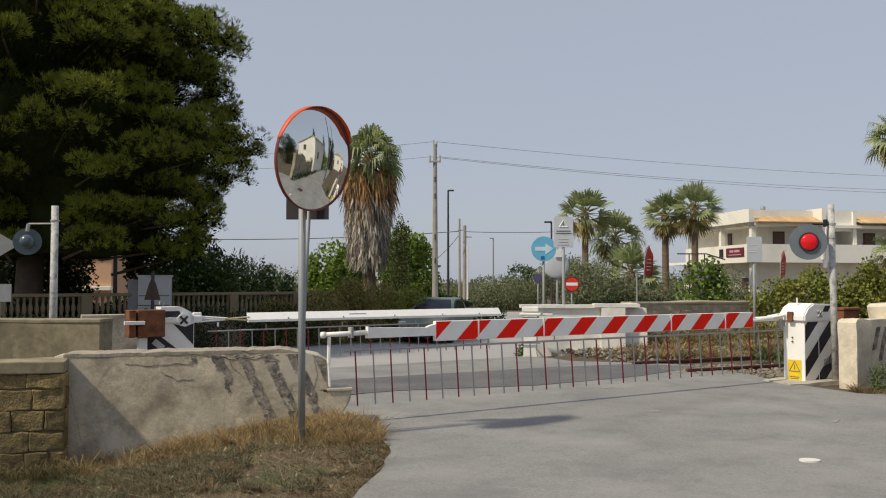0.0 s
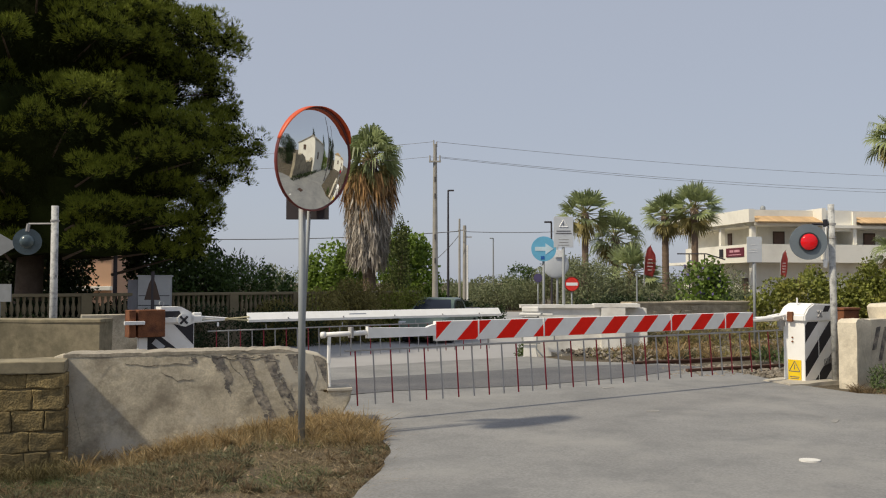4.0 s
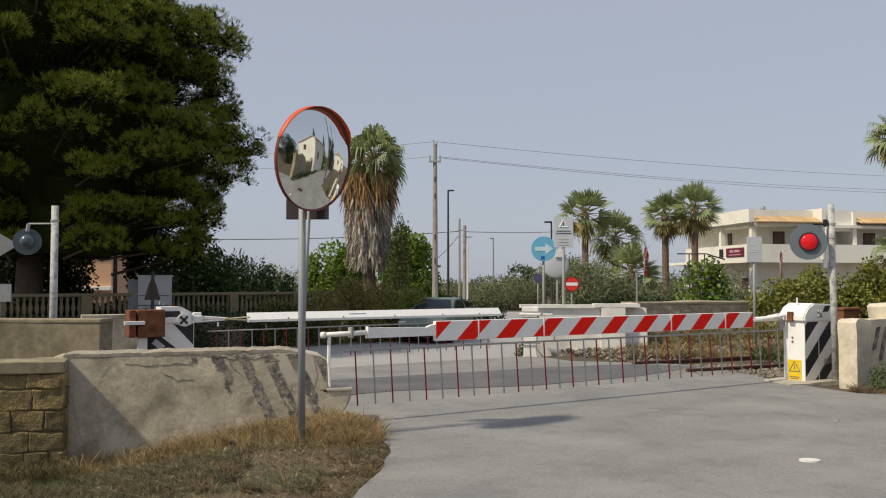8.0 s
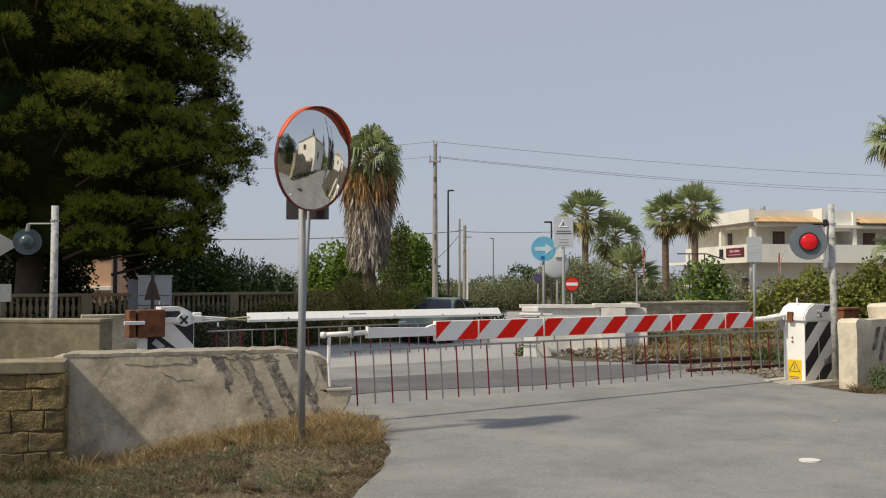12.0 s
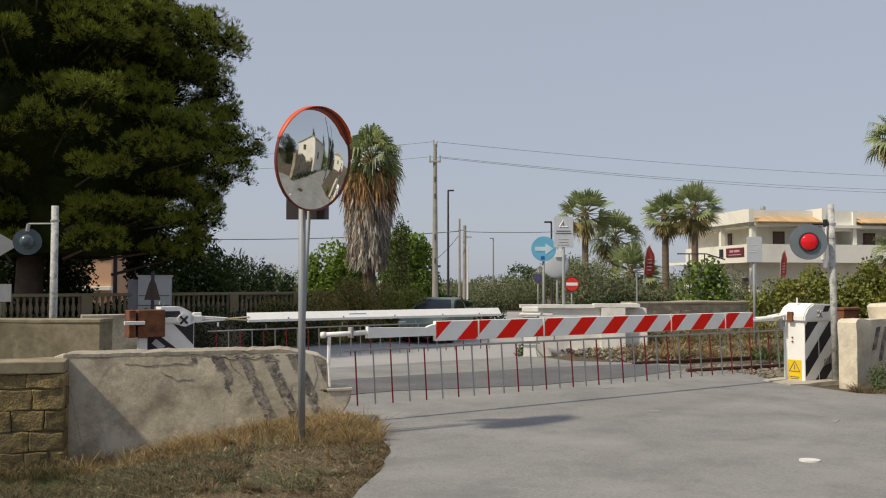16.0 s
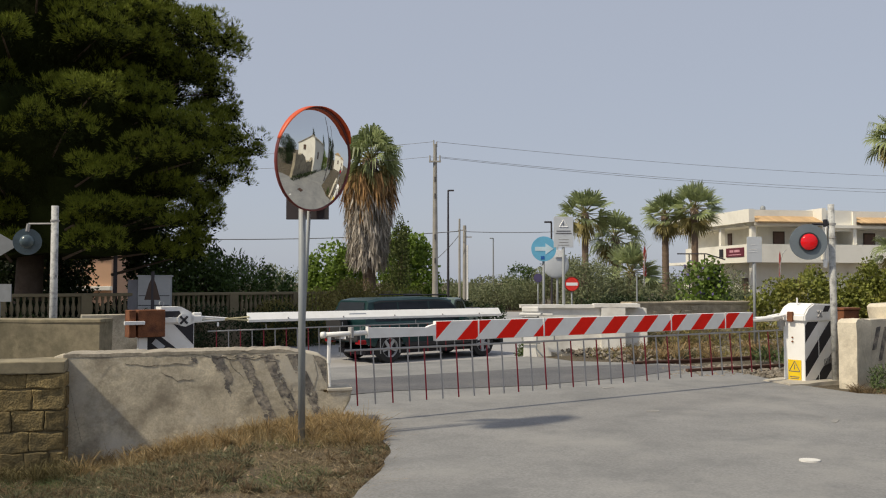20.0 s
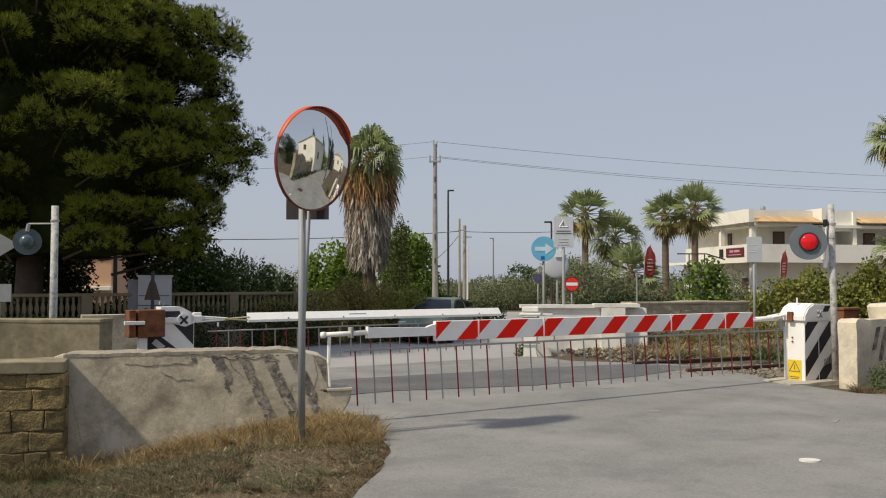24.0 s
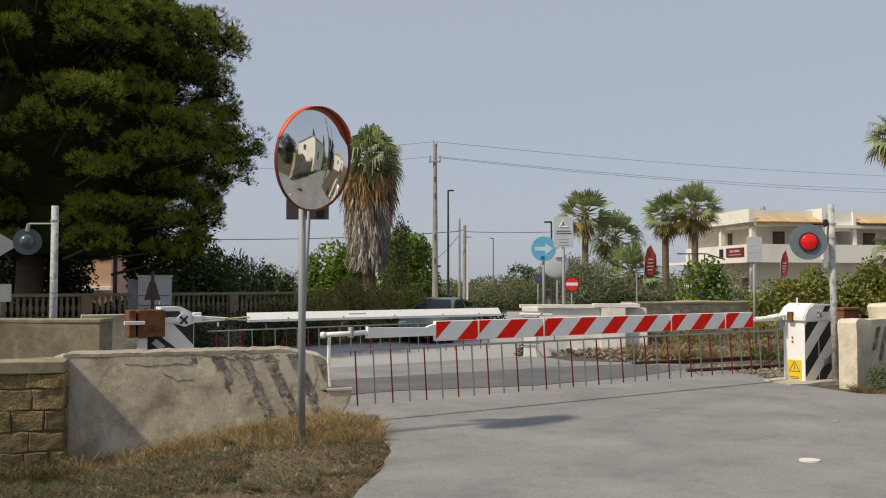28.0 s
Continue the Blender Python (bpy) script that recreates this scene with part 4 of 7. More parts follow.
def signal_head(parent, c, face_turn, lit, k=1.0, paint=None):
    """Round crossing signal: disc, hood and lens facing local -y after the turn."""
    m = pose(*c, 0, 0, face_turn)
    paint = paint or DISC
    bm = new_bm()
    disc(bm, 0.255 * k, 0.03, pose(0, 0, 0, 90, 0, 0), 36)
    d = part("signal_disc", bm, paint, parent, "dark grey round signal board", m=m)
    bm = new_bm()
    disc(bm, 0.135 * k, 0.03, pose(0, -0.03, 0, 90, 0, 0), 28)
    part("lens_rim", bm, BLACK, d, "black lens ring")
    bm = new_bm()
    bmesh.ops.create_uvsphere(bm, u_segments=24, v_segments=12, radius=0.118 * k, matrix=pose(0, -0.035, 0) @ Matrix.Diagonal((1, 0.45, 1, 1)))
    part("lens", bm, LAMP_RED if lit else GLASS, d, "glowing red signal lens" if lit else "unlit lens", smooth=True)
    bm = new_bm()
    bmesh.ops.create_uvsphere(bm, u_segments=20, v_segments=12, radius=0.13 * k, matrix=pose(0, 0.09, 0) @ Matrix.Diagonal((1, 0.95, 1, 1)))
    part("lamp_housing", bm, paint, d, "rounded lamp housing", smooth=True)
    return d


def build_signals():
    s = thing("crossing_signal", pose(5.80, 12.79, 0), "red crossing signal lit on a weathered white post", "signal", "crossing signals")
    bm = new_bm()
    cyl(bm, (0, 0, -0.1), (-0.03, 0, 2.66), 0.05, 0.046, seg=18)
    part("post", bm, mat("peeling_white_post", (0.50, 0.50, 0.48), 0.7, 0.25, 6, 40, 0.3, stain=(0.19, 0.19, 0.19), stain_amt=0.9, stain_scale=13), s, "peeling whitewashed steel post", smooth=True)
    bm = new_bm()
    cyl(bm, (-0.03, 0, 2.36), (-0.33, -0.04, 2.36), 0.016, seg=8)
    part("arm", bm, BLACK, s)
    bm = new_bm()
    box(bm, -0.12, -0.01, 2.38, 0.06, 0.05, 0.11, 0.01)
    part("clamp", bm, BLACK, s)
    bm = new_bm()
    cyl(bm, (-0.115, -0.02, 2.36), (-0.135, -0.02, 1.80), 0.014, seg=8)
    box(bm, -0.135, -0.02, 1.78, 0.06, 0.06, 0.13, 0.025)
    part("cable_drop", bm, WHITE, s, "white cable drop with a weight")
    for z in (2.35, 2.15):
        bm = new_bm()
        cyl(bm, (-0.02, 0, z), (-0.02, 0, z + 0.03), 0.056, seg=16)
        part("band", bm, GREY_BAR, s)
    signal_head(s, (-0.415, -0.1, 2.095), -10, True, 1.03)
    f = thing("crossing_signal", pose(-6.09, 13.5, 0), "unlit crossing signal seen from behind on a white post", "signal", "crossing signals")
    bm = new_bm()
    cyl(bm, (0, 0, -0.2), (0.0, 0, 2.7), 0.06, 0.054, seg=18)
    part("post", bm, MATS["peeling_white_post"], f, "whitewashed steel post", smooth=True)
    bm = new_bm()
    cyl(bm, (0, 0, 2.42), (-0.42, 0.02, 2.42), 0.014, seg=8)
    cyl(bm, (-0.42, 0.02, 2.42), (-0.44, 0.02, 2.3), 0.03, seg=8)
    part("arm", bm, GREY_BAR, f)
    signal_head(f, (-0.45, 0.05, 2.14), 200, False, 0.82, mat("signal_back_paint", (0.07, 0.10, 0.115), 0.25, 0.3, 8, 60, 0.05))
    bm = new_bm()
    cyl(bm, (0, 0, 2.45), (0, 0, 2.48), 0.066, seg=16)
    part("band", bm, GREY_BAR, f)
    # backs of signs behind the signal
    b = thing("triangular_sign", pose(-7.3, 14.5, -0.2), "grey back of a triangular road sign on a post", "road sign")
    bm = new_bm()
    cyl(bm, (-0.4, 0, 0), (-0.4, 0, 2.4), 0.03, seg=10)
    part("post", bm, GALV, b)
    bm = new_bm()
    prism(bm, [(-0.36, -0.03, 2.56), (-0.3, -0.03, 2.6), (0.12, -0.03, 2.36), (0.12, -0.03, 2.3), (-0.3, -0.03, 2.05), (-0.36, -0.03, 2.1)], (0, 0.02, 0))
    # plate grey is lowered to stand for the shade it hangs in
    part("plate", bm, mat("shaded_sign_back", (0.2, 0.21, 0.22), 0.7, 0.2, 5, 60, 0.05), b, "grey plate, colour darkened for shade")


def round_sign(name, x, y, z0, zc, r, face, label, rim=None):
    s = thing(name, pose(x, y, z0, 0, 0, 0), label, "road sign")
    bm = new_bm()
    cyl(bm, (0, 0.03, 0), (0, 0.03, zc - z0 + r * 0.6), 0.03, seg=12)
    part("post", bm, GALV, s, "grey steel post", smooth=True)
    bm = new_bm()
    disc(bm, r, 0.02, pose(0, -0.03, zc - z0, 90, 0, 0), 36)
    d = part("plate", bm, face, s)
    return s, d


def build_signs():
    s, d = round_sign("arrow_sign", 2.50, 21.4, -0.45, 2.33, 0.31, SIGN_BLUE, "round blue sign with a horizontal white arrow")
    bm = new_bm()
    prism(bm, [(-0.22, -0.046, 1.88 + 0.85), (0.04, -0.046, 2.73), (0.04, -0.046, 2.64), (0.24, -0.046, 2.78), (0.04, -0.046, 2.92), (0.04, -0.046, 2.83), (-0.22, -0.046, 2.83)], (0, 0.004, 0))
    part("arrow", bm, mat("faded_arrow", (0.55, 0.70, 0.78), 0.6), d, "faded white arrow")
    bm = new_bm()
    box(bm, -0.03, -0.045, 2.56, 0.09, 0.004, 0.08)
    part("sticker", bm, mat("sticker_blue", (0.02, 0.12, 0.42), 0.5), d, "small darker blue sticker")
    # white information panel
    p = thing("information_sign", pose(2.59, 18.5, -0.3), "white notice panel with a warning triangle on a post", "sign", "notice panels")
    bm = new_bm()
    cyl(bm, (0, 0.03, 0), (0, 0.03, 3.1), 0.033, seg=12)
    part("post", bm, GALV, p, smooth=True)
    bm = new_bm()
    box(bm, 0.0, 0, 2.88, 0.42, 0.02, 0.66, 0.004)
    pl = part("panel", bm, SIGN_GREY, p, "pale grey panel")
    tri = [(-0.09, 2.99), (0.09, 2.99), (0, 3.14)]
    for i in range(3):
        (xa, za), (xb, zb) = tri[i], tri[(i + 1) % 3]
        bm = new_bm()
        cyl(bm, (xa, -0.012, za), (xb, -0.012, zb), 0.011, seg=4)
        part("triangle_side", bm, SIGN_WHITE, pl)
    bm = new_bm()
    box(bm, 0, -0.0125, 3.045, 0.016, 0.004, 0.07)
    part("exclamation", bm, INK, pl)
    for k, (wd, z) in enumerate(((0.3, 2.90), (0.34, 2.85), (0.22, 2.72), (0.2, 2.66), (0.24, 2.60))):
        bm = new_bm()
        box(bm, 0, -0.0125, z, wd, 0.004, 0.022 if k < 2 else 0.01)
        part("text_bar", bm, INK if k < 2 else GREY_BAR, pl)
    q = thing("information_sign", pose(6.65, 18.4, -0.25), "blank pale notice panel on a grey post", "sign", "notice panels")
    bm = new_bm()
    cyl(bm, (0, 0.03, 0), (0, 0.03, 2.7), 0.03, seg=12)
    part("post", bm, GALV, q, smooth=True)
    bm = new_bm()
    box(bm, 0, 0, 2.45, 0.32, 0.02, 0.55, 0.004)
    pl = part("panel", bm, SIGN_GREY, q, "pale bluish-grey panel")
    for z, wd in ((2.55, 0.1), (2.45, 0.16), (2.4, 0.2)):
        bm = new_bm()
        box(bm, -0.03, -0.0125, z, wd, 0.004, 0.01)
        part("text_bar", bm, SIGN_WHITE, pl)
    # no entry
    s, d = round_sign("no_entry_sign", 5.15, 34.5, -0.5, 1.43, 0.30, SIGN_RED, "round red no-entry sign with a white bar")
    bm = new_bm()
    box(bm, 0, -0.045, 1.93, 0.46, 0.004, 0.12)
    part("white_bar", bm, SIGN_WHITE, d)
    bm = new_bm()
    inner = [bm.verts.new((0.272 * math.cos(6.2832 * k / 40), -0.043, 1.93 + 0.272 * math.sin(6.2832 * k / 40))) for k in range(40)]
    outer = [bm.verts.new((0.296 * math.cos(6.2832 * k / 40), -0.043, 1.93 + 0.296 * math.sin(6.2832 * k / 40))) for k in range(40)]
    for k in range(40):
        bm.faces.new((inner[k], inner[(k + 1) % 40], outer[(k + 1) % 40], outer[k]))
    bmesh.ops.solidify(bm, geom=bm.faces[:], thickness=0.003)
    part("white_ring", bm, SIGN_WHITE, d)
    s, d = round_sign("no_parking_sign", 4.35, 39.5, -0.5, 1.7, 0.2, mat("sign_violet", (0.085, 0.07, 0.16), 0.5), "small round blue and red parking sign")
    # back of a second mirror behind the arrow sign
    b = thing("traffic_mirror", pose(3.0, 22.6, -0.25), "grey back of a round traffic mirror on a post", "traffic mirror")
    bm = new_bm()
    cyl(bm, (0, 0.04, 0), (0, 0.04, 2.7), 0.03, seg=12)
    part("pole", bm, GALV, b, smooth=True)
    bm = new_bm()
    bmesh.ops.create_uvsphere(bm, u_segments=28, v_segments=14, radius=0.345, matrix=pose(-0.04, 0, 2.2) @ Matrix.Diagonal((1, 0.16, 1, 1)))
    part("shell", bm, SIGN_GREY, b, "pale grey rounded shell", smooth=True)
    bm = new_bm()
    box(bm, 0.02, -0.08, 2.5, 0.2, 0.03, 0.2, 0.01)
    part("bracket", bm, SIGN_WHITE, b)
    # warning sign seen from behind, at the cabinet
    t = thing("triangular_sign", pose(-7.95, 23.6, -0.5), "brown back of a triangular sign on a dark post", "road sign")
    bm = new_bm()
    cyl(bm, (0, 0.03, 0), (0, 0.03, 2.3), 0.045, seg=10)
    part("post", bm, SIGN_BACK, t)
    bm = new_bm()
    prism(bm, [(-0.22, 0, 1.52), (0.22, 0, 1.52), (0.1, 0, 1.95), (0.03, 0, 2.1), (-0.03, 0, 2.1), (-0.1, 0, 1.95)], (0, 0.02, 0))
    part("plate", bm, mat("brown_back", (0.07, 0.045, 0.035), 0.8), t, "brown painted back")


build_mirror()
build_signals()
build_signs()


# ---- vehicles ----
def loft(rows):
    """Skin over rings of points."""
    bm = new_bm()
    vs = [[bm.verts.new(p) for p in r] for r in rows]
    k = len(rows[0])
    for i in range(len(rows) - 1):
        for j in range(k - 1):
            bm.faces.new((vs[i][j], vs[i + 1][j], vs[i + 1][j + 1], vs[i][j + 1]))
    bm.faces.new(vs[0])
    bm.faces.new(vs[-1][::-1])
    return bm


def make_wheel(parent, x, y, r, spokes, steel):
    w = new("wheel")
    w.parent = parent
    w.location = (x, y, r)
    sgn = 1 if y > 0 else -1
    bm = new_bm()
    seg = 28
    prof = [(0.62 * r, -0.1), (0.97 * r, -0.1), (r, -0.07), (r, 0.07), (0.97 * r, 0.1), (0.62 * r, 0.1)]
    rg = [[bm.verts.new((q * math.cos(2 * math.pi * j / seg), z, q * math.sin(2 * math.pi * j / seg))) for q, z in prof] for j in range(seg)]
    for j in range(seg):
        for i in range(6):
            bm.faces.new((rg[j][i], rg[j][(i + 1) % 6], rg[(j + 1) % seg][(i + 1) % 6], rg[(j + 1) % seg][i]))
    part("tyre", bm, RUBBER, w, "black rubber tyre", smooth=False)
    bm = new_bm()
    disc(bm, 0.63 * r, 0.02, pose(0, sgn * 0.01, 0, 90, 0, 0), 24)
    part("rim_well", bm, BLACK, w)
    bm = new_bm()
    disc(bm, 0.16 * r, 0.03, pose(0, sgn * 0.07, 0, 90, 0, 0), 16)
    for k in range(spokes):
        a = 2 * math.pi * k / spokes
        box(bm, 0, 0, 0, 0.6 * r, 0.03, 0.13 * r if spokes > 6 else 0.2 * r, 0, m=Matrix.Rotation(-a, 4, "Y") @ pose(0.33 * r, sgn * 0.06, 0))
    rows = 24
    pr = [(0.58 * r, 0.03), (0.65 * r, 0.03), (0.65 * r, 0.1), (0.6 * r, 0.1)]
    rg = [[bm.verts.new((q * math.cos(2 * math.pi * j / rows), sgn * z, q * math.sin(2 * math.pi * j / rows))) for q, z in pr] for j in range(rows)]
    for j in range(rows):
        for i in range(4):
            bm.faces.new((rg[j][i], rg[j][(i + 1) % 4], rg[(j + 1) % rows][(i + 1) % 4], rg[(j + 1) % rows][i]))
    part("rim", bm, TIN if steel else ALLOY, w, "grey steel rim" if steel else "silver alloy rim")
    return w


def make_car(name, label, paint, L, H, W, wb, r, belt, roof_t, hood_t, spokes=10, steel=False, spare=False, plastic=None, front_x=0.0, trim=False, zs=0.20, sx=1.0):
    """A road car. Local x points forward, the ground is z = 0. hood_t: the shoulder line, roof_t: the roof line, as (x, z)."""
    car = thing(name, pose(0, 0, 0), label, "car")
    hw = W / 2
    xf, xr = wb / 2 + front_x, -wb / 2 + front_x
    roof_t, hood_t = [(x * sx, z) for x, z in roof_t], [(x * sx, z) for x, z in hood_t]
    xs = sorted({*np.linspace(-L / 2, L / 2, 27).tolist(), *[c + s * r * 1.15 * math.cos(a) for c in (xf, xr) for a in np.linspace(0, math.pi, 9) for s in (1,)]})
    rows = []
    for x in xs:
        e = min(1.0, (L / 2 - abs(x)) / 0.35)
        half = hw * (0.80 + 0.20 * math.sqrt(max(e, 0)))
        top = lerp_table(hood_t, x)
        lo = zs + 0.10 * (1 - e)
        for c in (xf, xr):
            q = (r * 1.14) ** 2 - (x - c) ** 2
            if q > 0:
                lo = max(lo, r + math.sqrt(q))
        lo = min(lo, top - 0.06)
        mid = max(lo + 0.02, min(top - 0.12, 0.62))
        rows.append([(x, -half * 0.96, lo), (x, -half, (lo + mid) / 2), (x, -half, mid), (x, -half * 0.965, top - 0.04), (x, -half * 0.9, top),
                     (x, half * 0.9, top), (x, half * 0.965, top - 0.04), (x, half, mid), (x, half, (lo + mid) / 2), (x, half * 0.96, lo)])
    part("body", loft(rows), paint, car, "", smooth=False)
    # cabin
    x0, x1 = roof_t[0][0], roof_t[-1][0]
    rows = []
    for x in sorted({*np.linspace(x0, x1, 22).tolist(), *[q for q, _ in roof_t]}):
        z = lerp_table(roof_t, x)
        b = lerp_table(hood_t, x) - 0.05
        z = max(z, b + 0.02)
        t = min(1.0, (z - b) / (H - belt))
        yb, yt = hw * 0.93, hw * (0.93 - 0.17 * t)
        rows.append([(x, -yb, b), (x, -yt, z - 0.05 * t), (x, -yt + 0.09, z), (x, yt - 0.09, z), (x, yt, z - 0.05 * t), (x, yb, b)])
    cab = part("cabin", loft(rows), paint, car)
    # side windows lie just proud of the cabin sides
    wins = []
    span = [(x, z) for x, z in roof_t if z > H - 0.12]
    xa, xb = roof_t[0][0] + 0.28, roof_t[-1][0] - 0.25
    cuts = [xa, xa + (xb - xa) * 0.27, xa + (xb - xa) * 0.62, xb]
    for (p, q) in zip(cuts, cuts[1:]):
        for sgn in (-1, 1):
            pts = []
            top, bot = [], []
            for x in np.linspace(p + 0.03, q - 0.03, 6):
                z = min(lerp_table(roof_t, x), H)
                b = belt + 0.02
                zt = max(b + 0.01, z - 0.11)
                f = (H - belt + 0.05)

                def yy(zz):
                    tt = min(1.0, max(0, (zz - belt + 0.05) / f))
                    return sgn * (hw * (0.93 - 0.17 * tt * (1.0)) + 0.004)
                bot.append((x, yy(b), b))
                top.append((x, yy(zt), zt))
            bm = new_bm()
            vs = [[bm.verts.new(v) for v in bot], [bm.verts.new(v) for v in top]]
            for i in range(5):
                bm.faces.new((vs[0][i], vs[0][i + 1], vs[1][i + 1], vs[1][i]))
            r_ = bmesh.ops.solidify(bm, geom=bm.faces[:], thickness=0.006)
            part("side_window", bm, GLASS, car, "dark tinted side window")
    for sgn in (-1, 1):
        bm = new_bm()
        rows = []
        for x in np.linspace(xa + 0.02, xb - 0.02, 14):
            z = lerp_table(roof_t, x) - 0.095
            tt = min(1.0, max(0, (z - belt + 0.05) / (H - belt + 0.05)))
            y = sgn * (hw * (0.93 - 0.17 * tt) + 0.01)
            rows.append((bm.verts.new((x, y, max(z, belt + 0.02))), bm.verts.new((x, y - sgn * 0.01, max(z, belt + 0.02) + 0.03))))
        for p, q in zip(rows, rows[1:]):
            bm.faces.new((p[0], q[0], q[1], p[1]))
        part("window_trim", bm, ALLOY if trim else (plastic or paint), car, "bright window trim" if trim else "")
    # front and rear screens
    for nm, (pa, pb), dx in (("rear_window", (roof_t[0], roof_t[1]), -0.012), ("windscreen", (roof_t[-1], roof_t[-2]), 0.012)):
        bm = new_bm()
        a = Vector((pa[0], 0, pa[1])).lerp(Vector((pb[0], 0, pb[1])), 0.12)
        c = Vector((pa[0], 0, pa[1])).lerp(Vector((pb[0], 0, pb[1])), 0.9)
        n_ = Vector((dx, 0, 0.012))
        w0, w1 = hw * 0.80, hw * 0.62
        prism(bm, [(a.x, -w0, a.z), (a.x, w0, a.z), (c.x, w1, c.z), (c.x, -w1, c.z)], n_)
        part(nm, bm, SCREEN if nm == "windscreen" else GLASS, car, "glass screen")
    zt = lerp_table(hood_t, -L / 2 + 0.1)
    for sgn in (-1, 1):
        bm = new_bm()
        box(bm, -L / 2 + 0.09, sgn * hw * 0.80, zt - 0.14, 0.2, hw * 0.26, 0.11, 0.02)
        part("tail_lamp", bm, TAIL_RED, car, "red tail lamp")
        bm = new_bm()
        box(bm, L / 2 - 0.14, sgn * hw * 0.76, 0.66, 0.24, hw * 0.3, 0.13, 0.03)
        part("headlamp", bm, CLEAR, car, "clear headlamp")
        bm = new_bm()
        box(bm, roof_t[-1][0] - 0.35, sgn * (hw + 0.06), belt + 0.05, 0.12, 0.18, 0.12, 0.03)
        part("wing_mirror", bm, paint, car)
        bm = new_bm()
        box(bm, 0, sgn * hw * 0.985, zs + 0.02, wb - 2.4 * r, 0.05, 0.1, 0.015)
        part("sill", bm, plastic or paint, car)
        for q in (-0.1, 0.75):
            bm = new_bm()
            box(bm, q, sgn * (hw * 0.985), belt - 0.13, 0.16, 0.03, 0.03, 0.008)
            part("door_handle", bm, paint, car)
        for q in (-0.62, 0.28, 1.12):
            bm = new_bm()
            box(bm, q + front_x, sgn * (hw + 0.001), 0.58, 0.008, 0.004, 0.5)
            part("door_gap", bm, BLACK, car)
    bm = new_bm()
    box(bm, -L / 2 + 0.02, 0, zs + 0.22, 0.14, W * 0.84, 0.2, 0.04)
    part("rear_bumper", bm, plastic or paint, car)
    bm = new_bm()
    box(bm, L / 2 - 0.03, 0, 0.4, 0.14, W * 0.8, 0.22, 0.04)
    part("front_bumper", bm, plastic or paint, car)
    bm = new_bm()
    box(bm, -L / 2 - 0.055, 0.0, 0.72 if not spare else 0.64, 0.012, 0.5, 0.11)
    part("rear_plate", bm, SIGN_WHITE, car, "plain white number plate")
    bm = new_bm()
    box(bm, -0.05, 0, 0.26, L * 0.86, W * 0.7, 0.12)
    part("underbody", bm, BLACK, car)
    if spare:
        bm = new_bm()
        disc(bm, 0.34, 0.2, pose(-L / 2 - 0.1, 0.1, 0.95, 0, 90, 0), 28)
        part("spare_wheel", bm, RUBBER, car, "covered spare wheel on the tailgate")
        for sgn in (-1, 1):
            bm = new_bm()
            cyl(bm, (-0.9, sgn * hw * 0.62, H + 0.05), (0.5, sgn * hw * 0.62, H + 0.05), 0.018, seg=8)
            part("roof_rail", bm, BLACK, car)
    wheels = [make_wheel(car, x, s * (hw - 0.12), r, spokes, steel) for x in (xf, xr) for s in (-1, 1)]
    return car, wheels, r


def car_paint(name, c, rough=0.25, metal=0.3):
    return mat(name, c, rough, 0.04, 3, 80, 0.0, metal=metal)


PLASTIC = mat("black_plastic", (0.025, 0.025, 0.027), 0.6, 0.1, 5, 60, 0.05)
CARS = []


